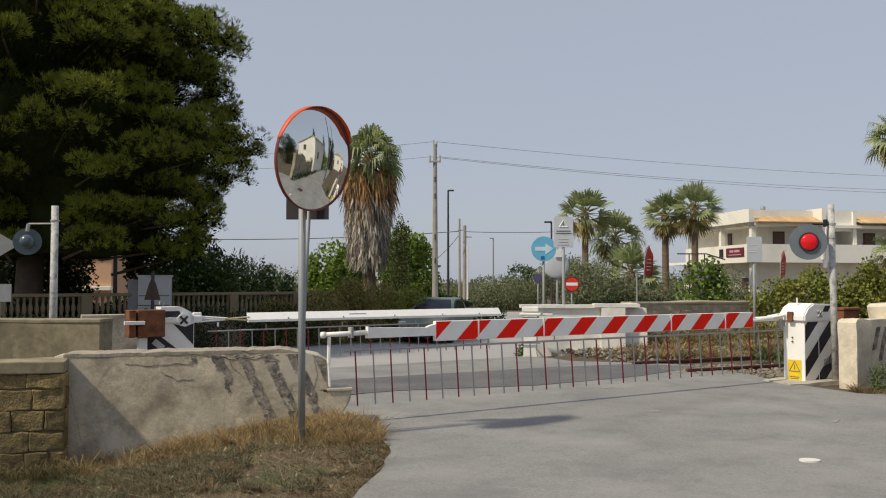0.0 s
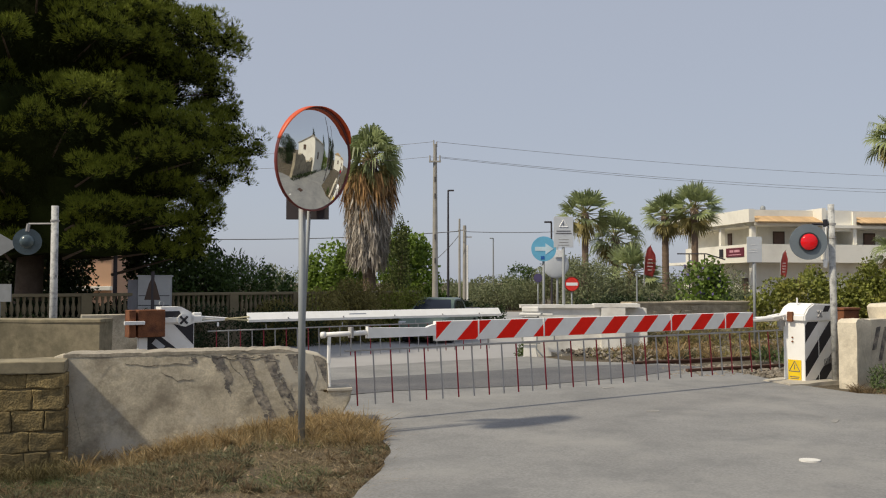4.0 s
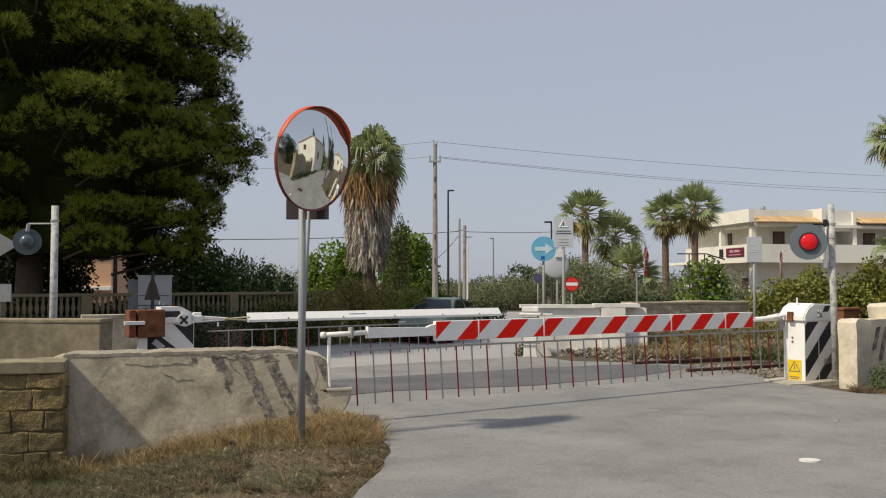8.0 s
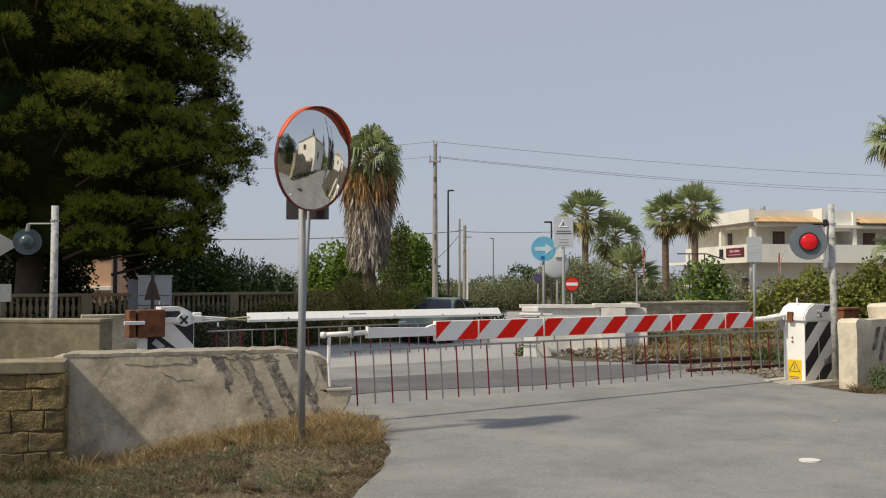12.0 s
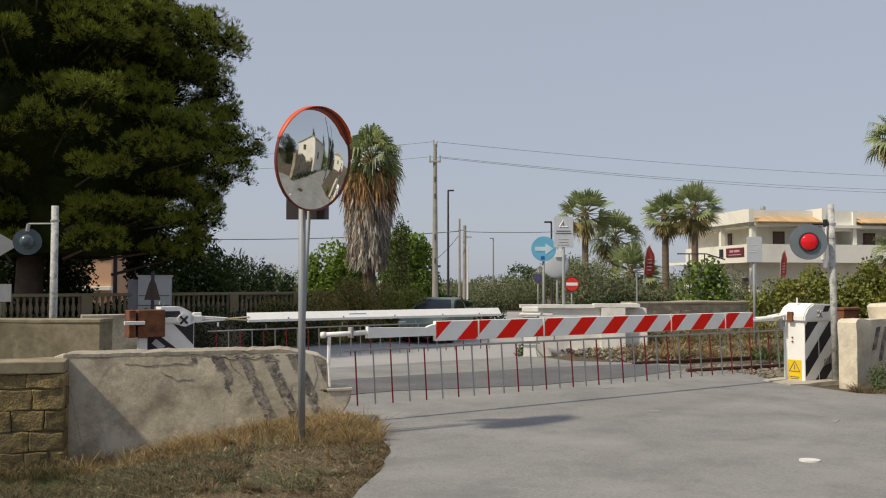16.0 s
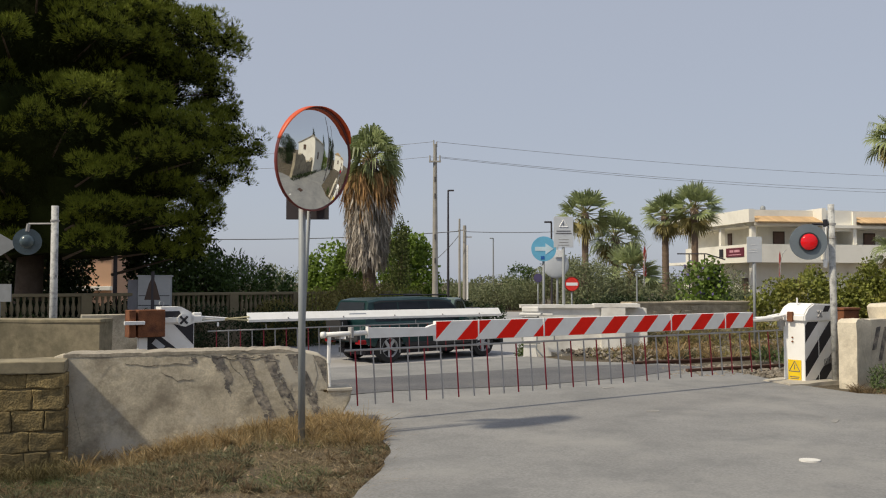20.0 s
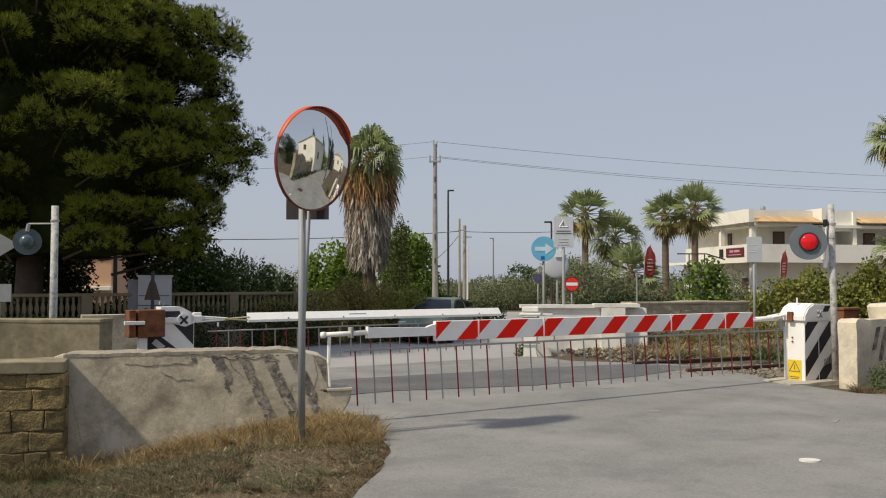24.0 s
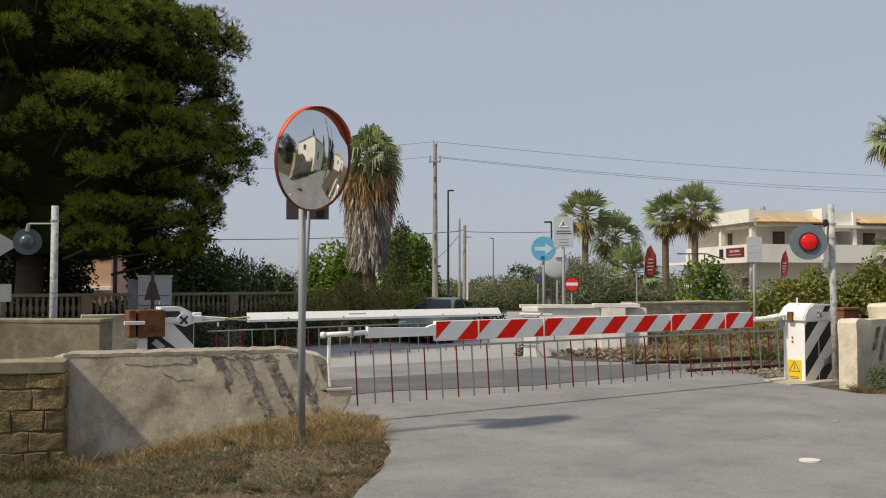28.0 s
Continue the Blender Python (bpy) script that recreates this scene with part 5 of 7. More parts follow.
def build_cars():
    hatch_h = [(-2.2, 0.78), (-2.05, 0.95), (-0.9, 0.95), (0.9, 0.93), (1.3, 0.9), (2.0, 0.76), (2.2, 0.6)]
    hatch_r = [(-2.08, 0.96), (-1.55, 1.36), (-0.9, 1.46), (0.1, 1.48), (0.45, 1.43), (1.32, 0.93)]
    CARS.append((make_car("hatchback_car", "dark charcoal hatchback driving along the far road", car_paint("charcoal_paint", (0.05, 0.047, 0.06)), 4.78, 1.48, 1.78, 2.98, 0.33, 0.95, hatch_r, hatch_h, trim=True, sx=1.086), 0.9, -1.75, 13.3))
    suv_h = [(-2.25, 0.85), (-2.1, 1.02), (-0.9, 1.02), (1.0, 1.02), (1.4, 1.02), (2.05, 0.92), (2.28, 0.66)]
    suv_r = [(-2.15, 1.03), (-1.75, 1.45), (-1.1, 1.56), (0.0, 1.6), (0.4, 1.55), (1.35, 1.0)]
    CARS.append((make_car("white_car", "white compact crossover car driving along the far road", car_paint("white_car_paint", (0.90, 0.90, 0.90), 0.25, 0.0), 4.4, 1.56, 1.8, 2.88, 0.33, 1.0,
                          [(x, z - 0.02) for x, z in suv_r], suv_h, plastic=PLASTIC, front_x=-0.18, zs=0.24), 14.5, 4.5, 14.7))
    CARS.append((make_car("black_suv", "black sports utility car driving along the far road", car_paint("black_car_paint", (0.012, 0.012, 0.014)), 4.66, 1.58, 1.86, 2.92, 0.36, 1.03,
                          [(x, z - 0.01) for x, z in suv_r], suv_h, zs=0.26, sx=1.035), 17.9, 1.15, 13.8))
    off_h = [(-2.1, 0.7), (-2.06, 1.04), (-0.9, 1.04), (1.0, 1.02), (1.3, 1.0), (2.1, 0.92), (2.2, 0.66)]
    off_r = [(-2.06, 1.05), (-1.9, 1.6), (-1.6, 1.66), (0.0, 1.68), (0.45, 1.64), (1.0, 1.04)]
    CARS.append((make_car("offroad_car", "dark green estate off-road car with a spare wheel", car_paint("green_car_paint", (0.012, 0.042, 0.045), 0.35, 0.2), 4.75, 1.6, 1.74, 3.05, 0.37, 1.0, [(x, z - 0.08 if z > 1.2 else z - 0.03) for x, z in off_r], [(x, z - 0.03) for x, z in off_h],
                          spokes=5, steel=True, spare=True, plastic=PLASTIC, zs=0.42, sx=1.08), 20.0, 1.65, 12.7))


def build_pickup():
    """Parked pickup facing the crossing."""
    paint = car_paint("dark_pickup_paint", (0.14, 0.19, 0.16), 0.35, 0.0)
    h = [(-2.4, 0.9), (-2.3, 0.98), (-0.5, 0.98), (0.9, 0.98), (2.1, 0.92), (2.3, 0.7)]
    r = [(-0.75, 0.95), (-0.6, 1.38), (-0.3, 1.45), (0.35, 1.45), (0.5, 1.43), (1.2, 0.95)]
    car, wheels, rr = make_car("pickup_truck", "dark green pickup truck parked behind the junction", paint, 4.6, 1.45, 1.7, 2.9, 0.34, 0.95, r, [(x, z - 0.05) for x, z in h], zs=0.36, spokes=5, steel=True, plastic=PLASTIC)
    bm = new_bm()
    box(bm, -1.55, 0, 0.99, 1.62, 1.66, 0.12, 0.01)
    part("bed_cover", bm, BLACK, car, "black bed cover")
    car.matrix_basis = pose(-0.08, 29.9, -0.474, 0, 0, -106)


build_cars()
build_pickup()


def motions():
    for (car, wheels, r), t0, a0, v in CARS:
        k = CARS.index(((car, wheels, r), t0, a0, v))
        start, stop = -26 - 7 * k, 62 + 8 * k
        turn = math.degrees(math.atan2(ROAD_DIR.y, ROAD_DIR.x))

        def at(a):
            p = on_road(a, 0.85)
            return pose(p.x, p.y, -0.474, 0, 0, turn)

        ta, tb = t0 + (-16 - a0) / v, t0 + (36 - a0) / v
        rows = []
        if ta > 0:
            ts = max(0.0, ta - 2 * (-16 - start) / v)
            if ts > 0.05:
                rows.append((0.0, at(start)))
            rows.append((ts, at(start)))
            rows.append((ta, at(-16)))
        else:
            rows.append((0.0, at(a0 - v * t0)))
        n0, n1 = math.ceil(max(ta, 0) * 10 + 1), math.floor(tb * 10)
        for i in range(n0, n1):
            rows.append((i / 10, at(a0 + v * (i / 10 - t0))))
        te = tb + 2 * (stop - 36) / v
        rows.append((tb, at(36)))
        if te < 28:
            rows.append((te, at(stop)))
        rows.append((28.0, at(stop)))
        walk(car, rows)
        for w in wheels:
            x, y, z = w.location
            f0, f1 = int(max(ta, 0) * 30), int(tb * 30)
            wr = [(0.0, pose(x, y, z))] if f0 > 0 else []
            q = min(80.0, math.degrees(v / 30 / r))
            for i, f in enumerate(range(f0, f1 + 1)):
                wr.append((f / 30, Matrix.Translation((x, y, z)) @ Matrix.Rotation(radians(q * i), 4, "Y")))
            wr.append((28.0, wr[-1][1]))
            walk(w, wr)
    turns = ((0, 25), (3, 0), (5.5, 30), (8, 50), (10, 70), (11, 78), (13, 50), (15, 40), (17, 0), (19, 40), (20, 60), (22, 30), (25, 5), (28, 0))
    for cloth, shift in FLAGS:
        walk(cloth, [(t, pose(0, 0, 0, 0, 0, a + shift)) for t, a in turns])
    # a light gust bends the crown of the tall palm
    for ob in BIG_PALM.children:
        if ob.name.startswith(("green_fronds", "old_fronds", "frond_base", "old_frond_base")):
            walk(ob, [(t, pose(0, 0, 0, 0, a, 0)) for t, a in ((0, 0), (6, 0.15), (7.4, 0.7), (8, 1.1), (8.7, 0.6), (10, 0), (13, 0.3), (16, 0.1), (17, 0.3), (20, 0.1), (24, 0.3), (28, 0))])


# ---- trees and plants ----
def trunk_mesh(bm, pts, radii, seg=10):
    for (a, b), (ra, rb) in zip(zip(pts, pts[1:]), zip(radii, radii[1:])):
        cyl(bm, a, b, ra, rb, seg=seg)
    return bm


def leafy(name, parent, pos, length, width, material, rng, up=0.3, label=""):
    me = np_mesh(name, leaf_quads(rng, pos, length, width, up).reshape(-1, 3), 4)
    return part(name, me, material, parent, label)


def build_pine():
    rng = np.random.default_rng(11)
    t = thing("pine_tree", pose(-12.3, 25.5, -0.5), "tall dense dark green pine tree behind the balustrade", "tree")
    bm = new_bm()
    trunk_mesh(bm, [(0, 0, 0), (0.1, 0, 3), (-0.1, 0.1, 6.5), (0.1, 0, 10), (0, 0, 14.0)], [0.42, 0.36, 0.28, 0.18, 0.05], 12)
    part("trunk", bm, TREEBARK, t, "dark rough trunk", smooth=True)
    # reach of the boughs by height
    reach = [(2.0, 4.6), (2.6, 5.1), (3.2, 5.4), (3.7, 5.7), (4.5, 5.8), (4.85, 6.4), (5.6, 6.75), (6.2, 6.9), (6.7, 6.6), (7.2, 5.7), (7.85, 6.2), (8.4, 6.5), (9.2, 6.6), (9.6, 5.5), (10.4, 5.9), (11.2, 4.6), (12.1, 3.2), (13.2, 2.0), (14.5, 1.2)]
    lobes = []

    def lean(a, z):
        """The crown hangs out over its foot on the sunny side."""
        f = max(0.0, -0.66 * math.cos(a) - 0.75 * math.sin(a))
        return 1.0 + f * (0.12 * smooth(5.2, 6.8, z) - 0.46 * smooth(5.8, 3.4, z))

    for z in (2.95, 3.5, 4.0, 4.6, 5.2, 5.8, 6.4, 7.0, 7.6, 8.2, 8.8, 9.35, 10.0, 10.6, 11.3, 12.0, 12.7, 13.4):
        k = max(6, int(lerp_table(reach, z) * 2.1))
        a0 = rng.uniform(0, 6.28)
        for i in range(k):
            a = a0 + 6.283 * (i + rng.uniform(-0.35, 0.35)) / k
            zz = z + rng.uniform(-0.3, 0.3)
            d = np.array([math.cos(a), math.sin(a), 0.0])
            side = np.array([-d[1], d[0], 0.0])
            e = lean(a, zz) * lerp_table(reach, zz) * (rng.uniform(0.9, 1.0) if abs(math.sin(a)) < 0.45 else rng.uniform(0.8, 1.02))
            s = rng.uniform(0.55, 1.05) * (0.7 if z < 3.8 else 1.0)
            tip = d * (e - s * 0.95) + (0, 0, zz)
            root = np.array([0, 0, zz - e * rng.uniform(0.1, 0.25)])
            if d[1] < 0.3:
                bm = new_bm()
                cyl(bm, tuple(root * 0.45 + tip * 0.55), tuple(tip), 0.05, 0.015, seg=5)
                part("branch", bm, TREEBARK, t)
            lobes.append((tip, a, s * 0.95, s * rng.uniform(1.0, 1.3), s * rng.uniform(0.42, 0.6), 1.0))
            # a bough is a mass of rounded puffs
            for _ in range(11):
                b, r = rng.uniform(-1, 1), rng.uniform(-0.6, 0.95)
                s2 = s * rng.uniform(0.2, 0.38)
                c = tip + d * r * s * 0.9 + side * b * s * 1.1 * math.sqrt(max(0.05, 1 - r * r * 0.7)) + np.array([0, 0, s * rng.uniform(-0.12, 0.46)])
                lobes.append((c, a, s2 * 1.1, s2 * 1.1, s2 * 0.85, 0.5))
            for _ in range(3):
                # loose sprays break the outline
                b = a + rng.uniform(-0.5, 0.5)
                s2 = rng.uniform(0.12, 0.22)
                c = tip + np.array([math.cos(b), math.sin(b), 0]) * s * rng.uniform(0.8, 1.08) + np.array([0, 0, rng.uniform(-0.25, 0.3)])
                lobes.append((c, b, s2 * 1.2, s2, s2 * 0.9, 0.4))
    # tufts of needles cover the upper side of each puff
    tuft, axis, inner = [], [], []
    for c, a, rx, ry, rz, f in lobes:
        ca, sa = math.cos(a), math.sin(a)
        rot = np.array([[ca, sa, 0], [-sa, ca, 0], [0, 0, 1]])
        near = c[1] < 0.8 or c[0] > 3.2
        n = (60 if f > 0.7 else 22 if f > 0.45 else 12) if near else (16 if f > 0.7 else 3)
        d = rnd_dirs(rng, n)
        d[:, 2] = np.where(d[:, 2] < -0.35, -d[:, 2], d[:, 2])
        p = (d * np.array([rx, ry, rz]) * rng.uniform(0.78, 1.06, (n, 1))) @ rot + c
        tuft.append(p)
        o = d @ rot
        o[:, 2] += 0.5
        axis.append(o)
        n = (150 if f > 0.7 else 16 if f > 0.45 else 8) if near else (50 if f > 0.7 else 0)
        d = rnd_dirs(rng, n)
        inner.append((d * np.array([rx, ry, rz]) * rng.uniform(0.1, 0.62, (n, 1))) @ rot + c)
    tuft, axis = np.concatenate(tuft), np.concatenate(axis)
    m = 10
    pos = np.repeat(tuft, m, 0) + rng.normal(0, 0.03, (len(tuft) * m, 3))
    ax = np.repeat(axis, m, 0) + 0.55 * rnd_dirs(rng, len(tuft) * m)
    q = leaf_quads(rng, pos, 0.12, 0.017, 0.1, ax)
    part("crown", np_mesh("crown", q.reshape(-1, 3), 4), PINE, t, "dense dark green needle tufts")
    # needles in the painted shade colour over the added fill hull
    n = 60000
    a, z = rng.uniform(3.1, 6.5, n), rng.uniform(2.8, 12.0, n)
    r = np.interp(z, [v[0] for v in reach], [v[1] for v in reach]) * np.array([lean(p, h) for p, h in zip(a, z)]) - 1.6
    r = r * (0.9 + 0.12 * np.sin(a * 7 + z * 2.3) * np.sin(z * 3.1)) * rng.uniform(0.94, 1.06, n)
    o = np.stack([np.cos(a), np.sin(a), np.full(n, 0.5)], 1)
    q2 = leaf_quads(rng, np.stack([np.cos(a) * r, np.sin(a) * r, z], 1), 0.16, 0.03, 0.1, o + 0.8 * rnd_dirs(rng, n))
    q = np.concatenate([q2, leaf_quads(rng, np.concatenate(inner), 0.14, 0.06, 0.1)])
    # lumpy hull added well within the boughs: blocks sky, its colour paints shade
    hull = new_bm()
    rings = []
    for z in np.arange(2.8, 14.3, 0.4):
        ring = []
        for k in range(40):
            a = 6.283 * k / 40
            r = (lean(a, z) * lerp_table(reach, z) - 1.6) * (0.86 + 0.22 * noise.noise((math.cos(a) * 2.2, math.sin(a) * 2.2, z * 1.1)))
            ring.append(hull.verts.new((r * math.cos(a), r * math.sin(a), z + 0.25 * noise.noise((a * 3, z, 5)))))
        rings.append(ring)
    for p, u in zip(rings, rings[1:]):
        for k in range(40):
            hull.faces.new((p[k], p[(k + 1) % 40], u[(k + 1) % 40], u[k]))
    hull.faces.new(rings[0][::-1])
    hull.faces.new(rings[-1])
    part("shaded_core", hull, PINE_SHADE, t, "added near-black fill hull, crown shade painted in its colour")
    part("inner_needles", np_mesh("inner_needles", q.reshape(-1, 3), 4), PINE_SHADE, t, "inner needles coloured near-black to paint shade")


def build_palm(x, y, z0, zc, R, trunk_r, n_green, n_old, seed, label, skirt=None, droop=0.25, twist=0.7):
    """A fan palm: trunk, green fans, old hanging fans, and a skirt of dead fronds where there is one."""
    rng = np.random.default_rng(seed)
    t = thing("palm_tree", pose(x, y, z0), label, "palm tree", "palm trees")
    h = zc - z0
    bm = new_bm()
    n = max(6, int(h / 0.35))
    for i in range(n):
        za, zb = h * i / n, h * (i + 1) / n
        k = 1.0 + 0.35 * max(0.0, (i / n - 0.72) / 0.28)
        cyl(bm, (0, 0, za), (0, 0, zb), trunk_r * k * (1.08 - 0.15 * i / n), trunk_r * k * (1.0 - 0.15 * i / n), seg=12)
    part("trunk", bm, mat("palm_trunk", (0.17, 0.12, 0.085), 0.95, 0.35, 6, 30, 0.8, warp=(1, 1, 4)), t, "ringed brown trunk")

    def fans(count, lo, hi, scale, drop, seg):
        out, stems = [], new_bm()
        for i in range(count):
            a = 2.39996 * i + rng.uniform(-0.3, 0.3)
            q = (i + rng.uniform(0.2, 0.8)) / count
            e = lo + (hi - lo) * q
            d = np.array([math.cos(a) * math.cos(e), math.sin(a) * math.cos(e), math.sin(e)])
            side = np.array([-math.sin(a), math.cos(a), 0.0])
            nor = np.cross(d, side)
            roll = rng.uniform(-twist, twist)
            side, nor = side * math.cos(roll) + nor * math.sin(roll), nor * math.cos(roll) - side * math.sin(roll)
            if nor[2] < 0:
                nor = -nor
            s = R * scale * rng.uniform(0.88, 1.1)
            base = np.array([0, 0, h]) + d * 0.08
            hub = base + d * s * rng.uniform(0.38, 0.52) + np.array([0, 0, -0.05 * s])
            cyl(stems, tuple(base), tuple(hub), 0.016 * R, 0.009 * R, seg=4)
            fall = drop * (0.35 + 0.75 * max(0.0, math.cos(e))) * rng.uniform(0.5, 1.5)
            for b in np.linspace(-1.3, 1.3, seg):
                b += rng.uniform(-0.05, 0.05)
                v = d * math.cos(b) + side * math.sin(b) + nor * 0.22 * abs(math.sin(b))
                v /= np.linalg.norm(v)
                ln = s * 0.60 * (0.62 + 0.38 * math.cos(b)) * rng.uniform(0.85, 1.1)
                w = 0.030 * R * rng.uniform(0.75, 1.2)
                c = np.cross(v, nor) * w
                m1 = hub + v * ln * 0.5
                m2 = hub + v * ln * 0.8 + np.array([0, 0, -fall * ln * 0.16])
                m3 = hub + v * ln * 0.97 + np.array([0, 0, -fall * ln * rng.uniform(0.35, 0.8)])
                out.append([hub - c * 0.2, hub + c * 0.2, m1 + c, m1 - c])
                out.append([m1 - c, m1 + c, m2 + c * 0.7, m2 - c * 0.7])
                out.append([m2 - c * 0.7, m2 + c * 0.7, m3 + c * 0.12, m3 - c * 0.12])
        return np.array(out).reshape(-1, 3), stems

    v, st = fans(n_green, -0.5, 1.45, 1.0, droop, 17)
    part("green_fronds", np_mesh("green_fronds", v, 4), FROND, t, "green fan-shaped fronds")
    part("frond_base", st, FROND_OLD, t, "yellowish frond stems")
    v, st = fans(n_old, -1.45, -0.5, 0.82, 0.9, 15)
    part("old_fronds", np_mesh("old_fronds", v, 4), FROND_OLD, t, "yellowing drooping fronds")
    part("old_frond_base", st, THATCH, t)
    if skirt:
        z1, z2, r1, r2, cnt = skirt
        k = cnt
        zz = z2 + (z1 - z2) * rng.uniform(0, 1, k)
        aa = rng.uniform(0, 6.283, k)
        # dead leaves gather in hanging bundles, ragged in outline
        aa += 0.25 * np.sin(aa * 9 + zz * 2.0)
        lump = 1.0 + 0.13 * np.sin(aa * 5 + zz * 3.1) * np.sin(zz * 2.3 + aa * 2)
        rr = (r2 + (r1 - r2) * (zz - z2) / (z1 - z2)) * rng.uniform(0.5, 1.06, k) * lump
        p = np.stack([np.cos(aa) * rr, np.sin(aa) * rr, zz], 1)
        ax = np.stack([np.cos(aa) * 0.10, np.sin(aa) * 0.10, np.full(k, -1.0)], 1) + rng.normal(0, 0.16, (k, 3))
        ln = rng.uniform(0.3, 0.85, (k, 1))
        ta = np.stack([-np.sin(aa), np.cos(aa), np.zeros(k)], 1) + rng.normal(0, 0.5, (k, 3))
        wd = rng.uniform(0.008, 0.03, (k, 1))
        q = np.stack([p - ta * wd * 0.4, p + ax * ln * 0.5 + ta * wd, p + ax * ln, p + ax * ln * 0.5 - ta * wd], 1)
        high = zz + rng.normal(0, 0.35, k) > z1 - 0.34 * (z1 - z2)
        part("dead_skirt", np_mesh("dead_skirt", q[~high].reshape(-1, 3), 4), THATCH, t, "thick skirt of dead grey fronds")
        part("brown_skirt", np_mesh("brown_skirt", q[high].reshape(-1, 3), 4), THATCH_BROWN, t, "newer orange-brown dead fronds")
    return t


def build_bush(name, blobs, label, material, length, width, per_m2, seed, category="bush", sub=14, up=0.3, stems=True, group="", kind="", flowers=0, f=0.36):
    rng = np.random.default_rng(seed)
    cx = sum(b[0] for b in blobs) / len(blobs)
    cy = sum(b[1] for b in blobs) / len(blobs)
    zg = land(cx, cy) - 0.02
    t = thing(name, pose(cx, cy, zg), label, category, group, kind)
    loc = [(x - cx, y - cy, z - zg, a, b, c) for x, y, z, a, b, c in blobs]
    bm = new_bm()
    for x, y, z, a, b, c in loc:
        for _ in range(3):
            q = rnd_dirs(rng, 1)[0]
            cyl(bm, (x * 0.8 + q[0] * a * 0.2, y * 0.8 + q[1] * b * 0.2, 0), (x + q[0] * a * 0.6, y + q[1] * b * 0.6, z + abs(q[2]) * c * 0.6), 0.035, 0.012, seg=5)
    if name in ("scrub", "weeds", "far_trees"):
        bm.free()
    else:
        part("branchwork", bm, TREEBARK, t, "thin brown branches")
    bl = loc + sub_blobs(rng, loc, sub, f)
    pos = shell_points(rng, bl, per_m2, 0.45)
    pos = pos[pos[:, 2] > 0.02]
    leafy("foliage", t, pos, length, width, material, rng, up)
    if flowers:
        pos = shell_points(rng, loc, flowers, 0.9)
        tagged(leafy("flowers", t, pos[pos[:, 2] > 0.3], 0.11, 0.09, FLOWER, rng, 0.1, "purple flowers"), "purple flowers", kind="stuff")
    return t


build_pine()
BIG_PALM = build_palm(-3.16, 37.0, -0.5, 6.8, 1.62, 0.28, 40, 44, 21, "tall fan palm with a thick skirt of dead fronds", skirt=(6.7, 3.1, 1.12, 0.72, 11000), droop=0.9, twist=1.2)
build_palm(9.08, 55, -0.5, 5.9, 1.85, 0.22, 27, 8, 22, "fan palm with a bare brown trunk")
build_palm(11.4, 57, -0.5, 4.45, 2.0, 0.26, 24, 14, 23, "low fan palm with many yellowing fronds", droop=0.6)
build_palm(14.2, 55, -0.5, 5.75, 1.75, 0.23, 27, 9, 24, "fan palm with a dark brown trunk")
build_palm(15.5, 53, -0.5, 6.05, 1.85, 0.22, 28, 9, 25, "fan palm beside the white house")
build_palm(10.0, 46, -0.5, 2.0, 1.7, 0.24, 26, 4, 26, "young fan palm among shrubs")
build_palm(16.0, 30, -0.5, 6.55, 1.15, 0.2, 30, 26, 27, "tall fan palm near the vine hedge", droop=0.8)
build_palm(24.9, 47, -0.5, 3.2, 1.6, 0.18, 16, 8, 28, "small fan palm in front of the white house", droop=0.6)

# behind the balustrade
def along(a, b, z, rx, ry, rz):
    p = on_road(a, b)
    return (p.x, p.y, z, rx, ry, rz)


# gloom under the pine is put into these near-black leaves
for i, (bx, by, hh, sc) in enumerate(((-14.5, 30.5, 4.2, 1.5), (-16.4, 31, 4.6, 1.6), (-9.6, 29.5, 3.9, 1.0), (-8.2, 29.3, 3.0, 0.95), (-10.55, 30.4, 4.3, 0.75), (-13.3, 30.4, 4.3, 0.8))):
    build_bush("carob_tree", [(bx, by, hh - 1.3, sc, sc, 1.5), (bx + 0.3, by - 0.3, hh - 2.6, sc * 1.05, sc, 1.5), (bx, by, 0.5, sc * 0.9, sc * 0.9, 1.3)], "dense tree, leaves coloured near-black for shade under the pine", LEAF_DARK, 0.18, 0.09, 36, 120 + i, "tree", group="shaded trees")
build_bush("hedge", [along(-1.9, 8.9, 0.9, 0.9, 0.9, 1.6), along(-0.9, 8.8, 0.8, 1.1, 0.9, 1.55), along(0.3, 8.6, 0.8, 1.0, 0.8, 1.5), along(1.4, 8.6, 0.6, 0.8, 0.7, 1.3)],
           "dark green garden hedge behind the balustrade", LEAF_MID, 0.13, 0.08, 80, 32, "hedge")
build_bush("oleander", [along(-0.6, 9.6, 1.4, 0.8, 0.6, 1.2), along(0.6, 9.8, 1.3, 0.7, 0.6, 1.1), along(1.4, 10.2, 1.2, 0.7, 0.6, 1.05)], "loose tall shrub with upright shoots", LEAF_MID, 0.18, 0.045, 50, 33, up=1.2)
build_bush("fig_tree", [(-5.3, 41, 1.75, 1.15, 1.1, 1.75), (-4.7, 41.3, 1.3, 1.15, 1.1, 1.6), (-5.7, 41, 0.5, 1.05, 1.0, 1.4)], "rounded tree with bright green leaves", LEAF, 0.22, 0.15, 50, 34, "tree")
build_bush("fig_tree", [(-2.0, 40.5, 1.85, 1.1, 1.0, 1.85), (-1.1, 40.5, 1.4, 0.95, 1.0, 1.95), (-1.5, 40.2, 0.4, 1.4, 1.0, 1.5)], "leafy tree with bright green leaves beside the palm", LEAF, 0.2, 0.14, 55, 35, "tree")
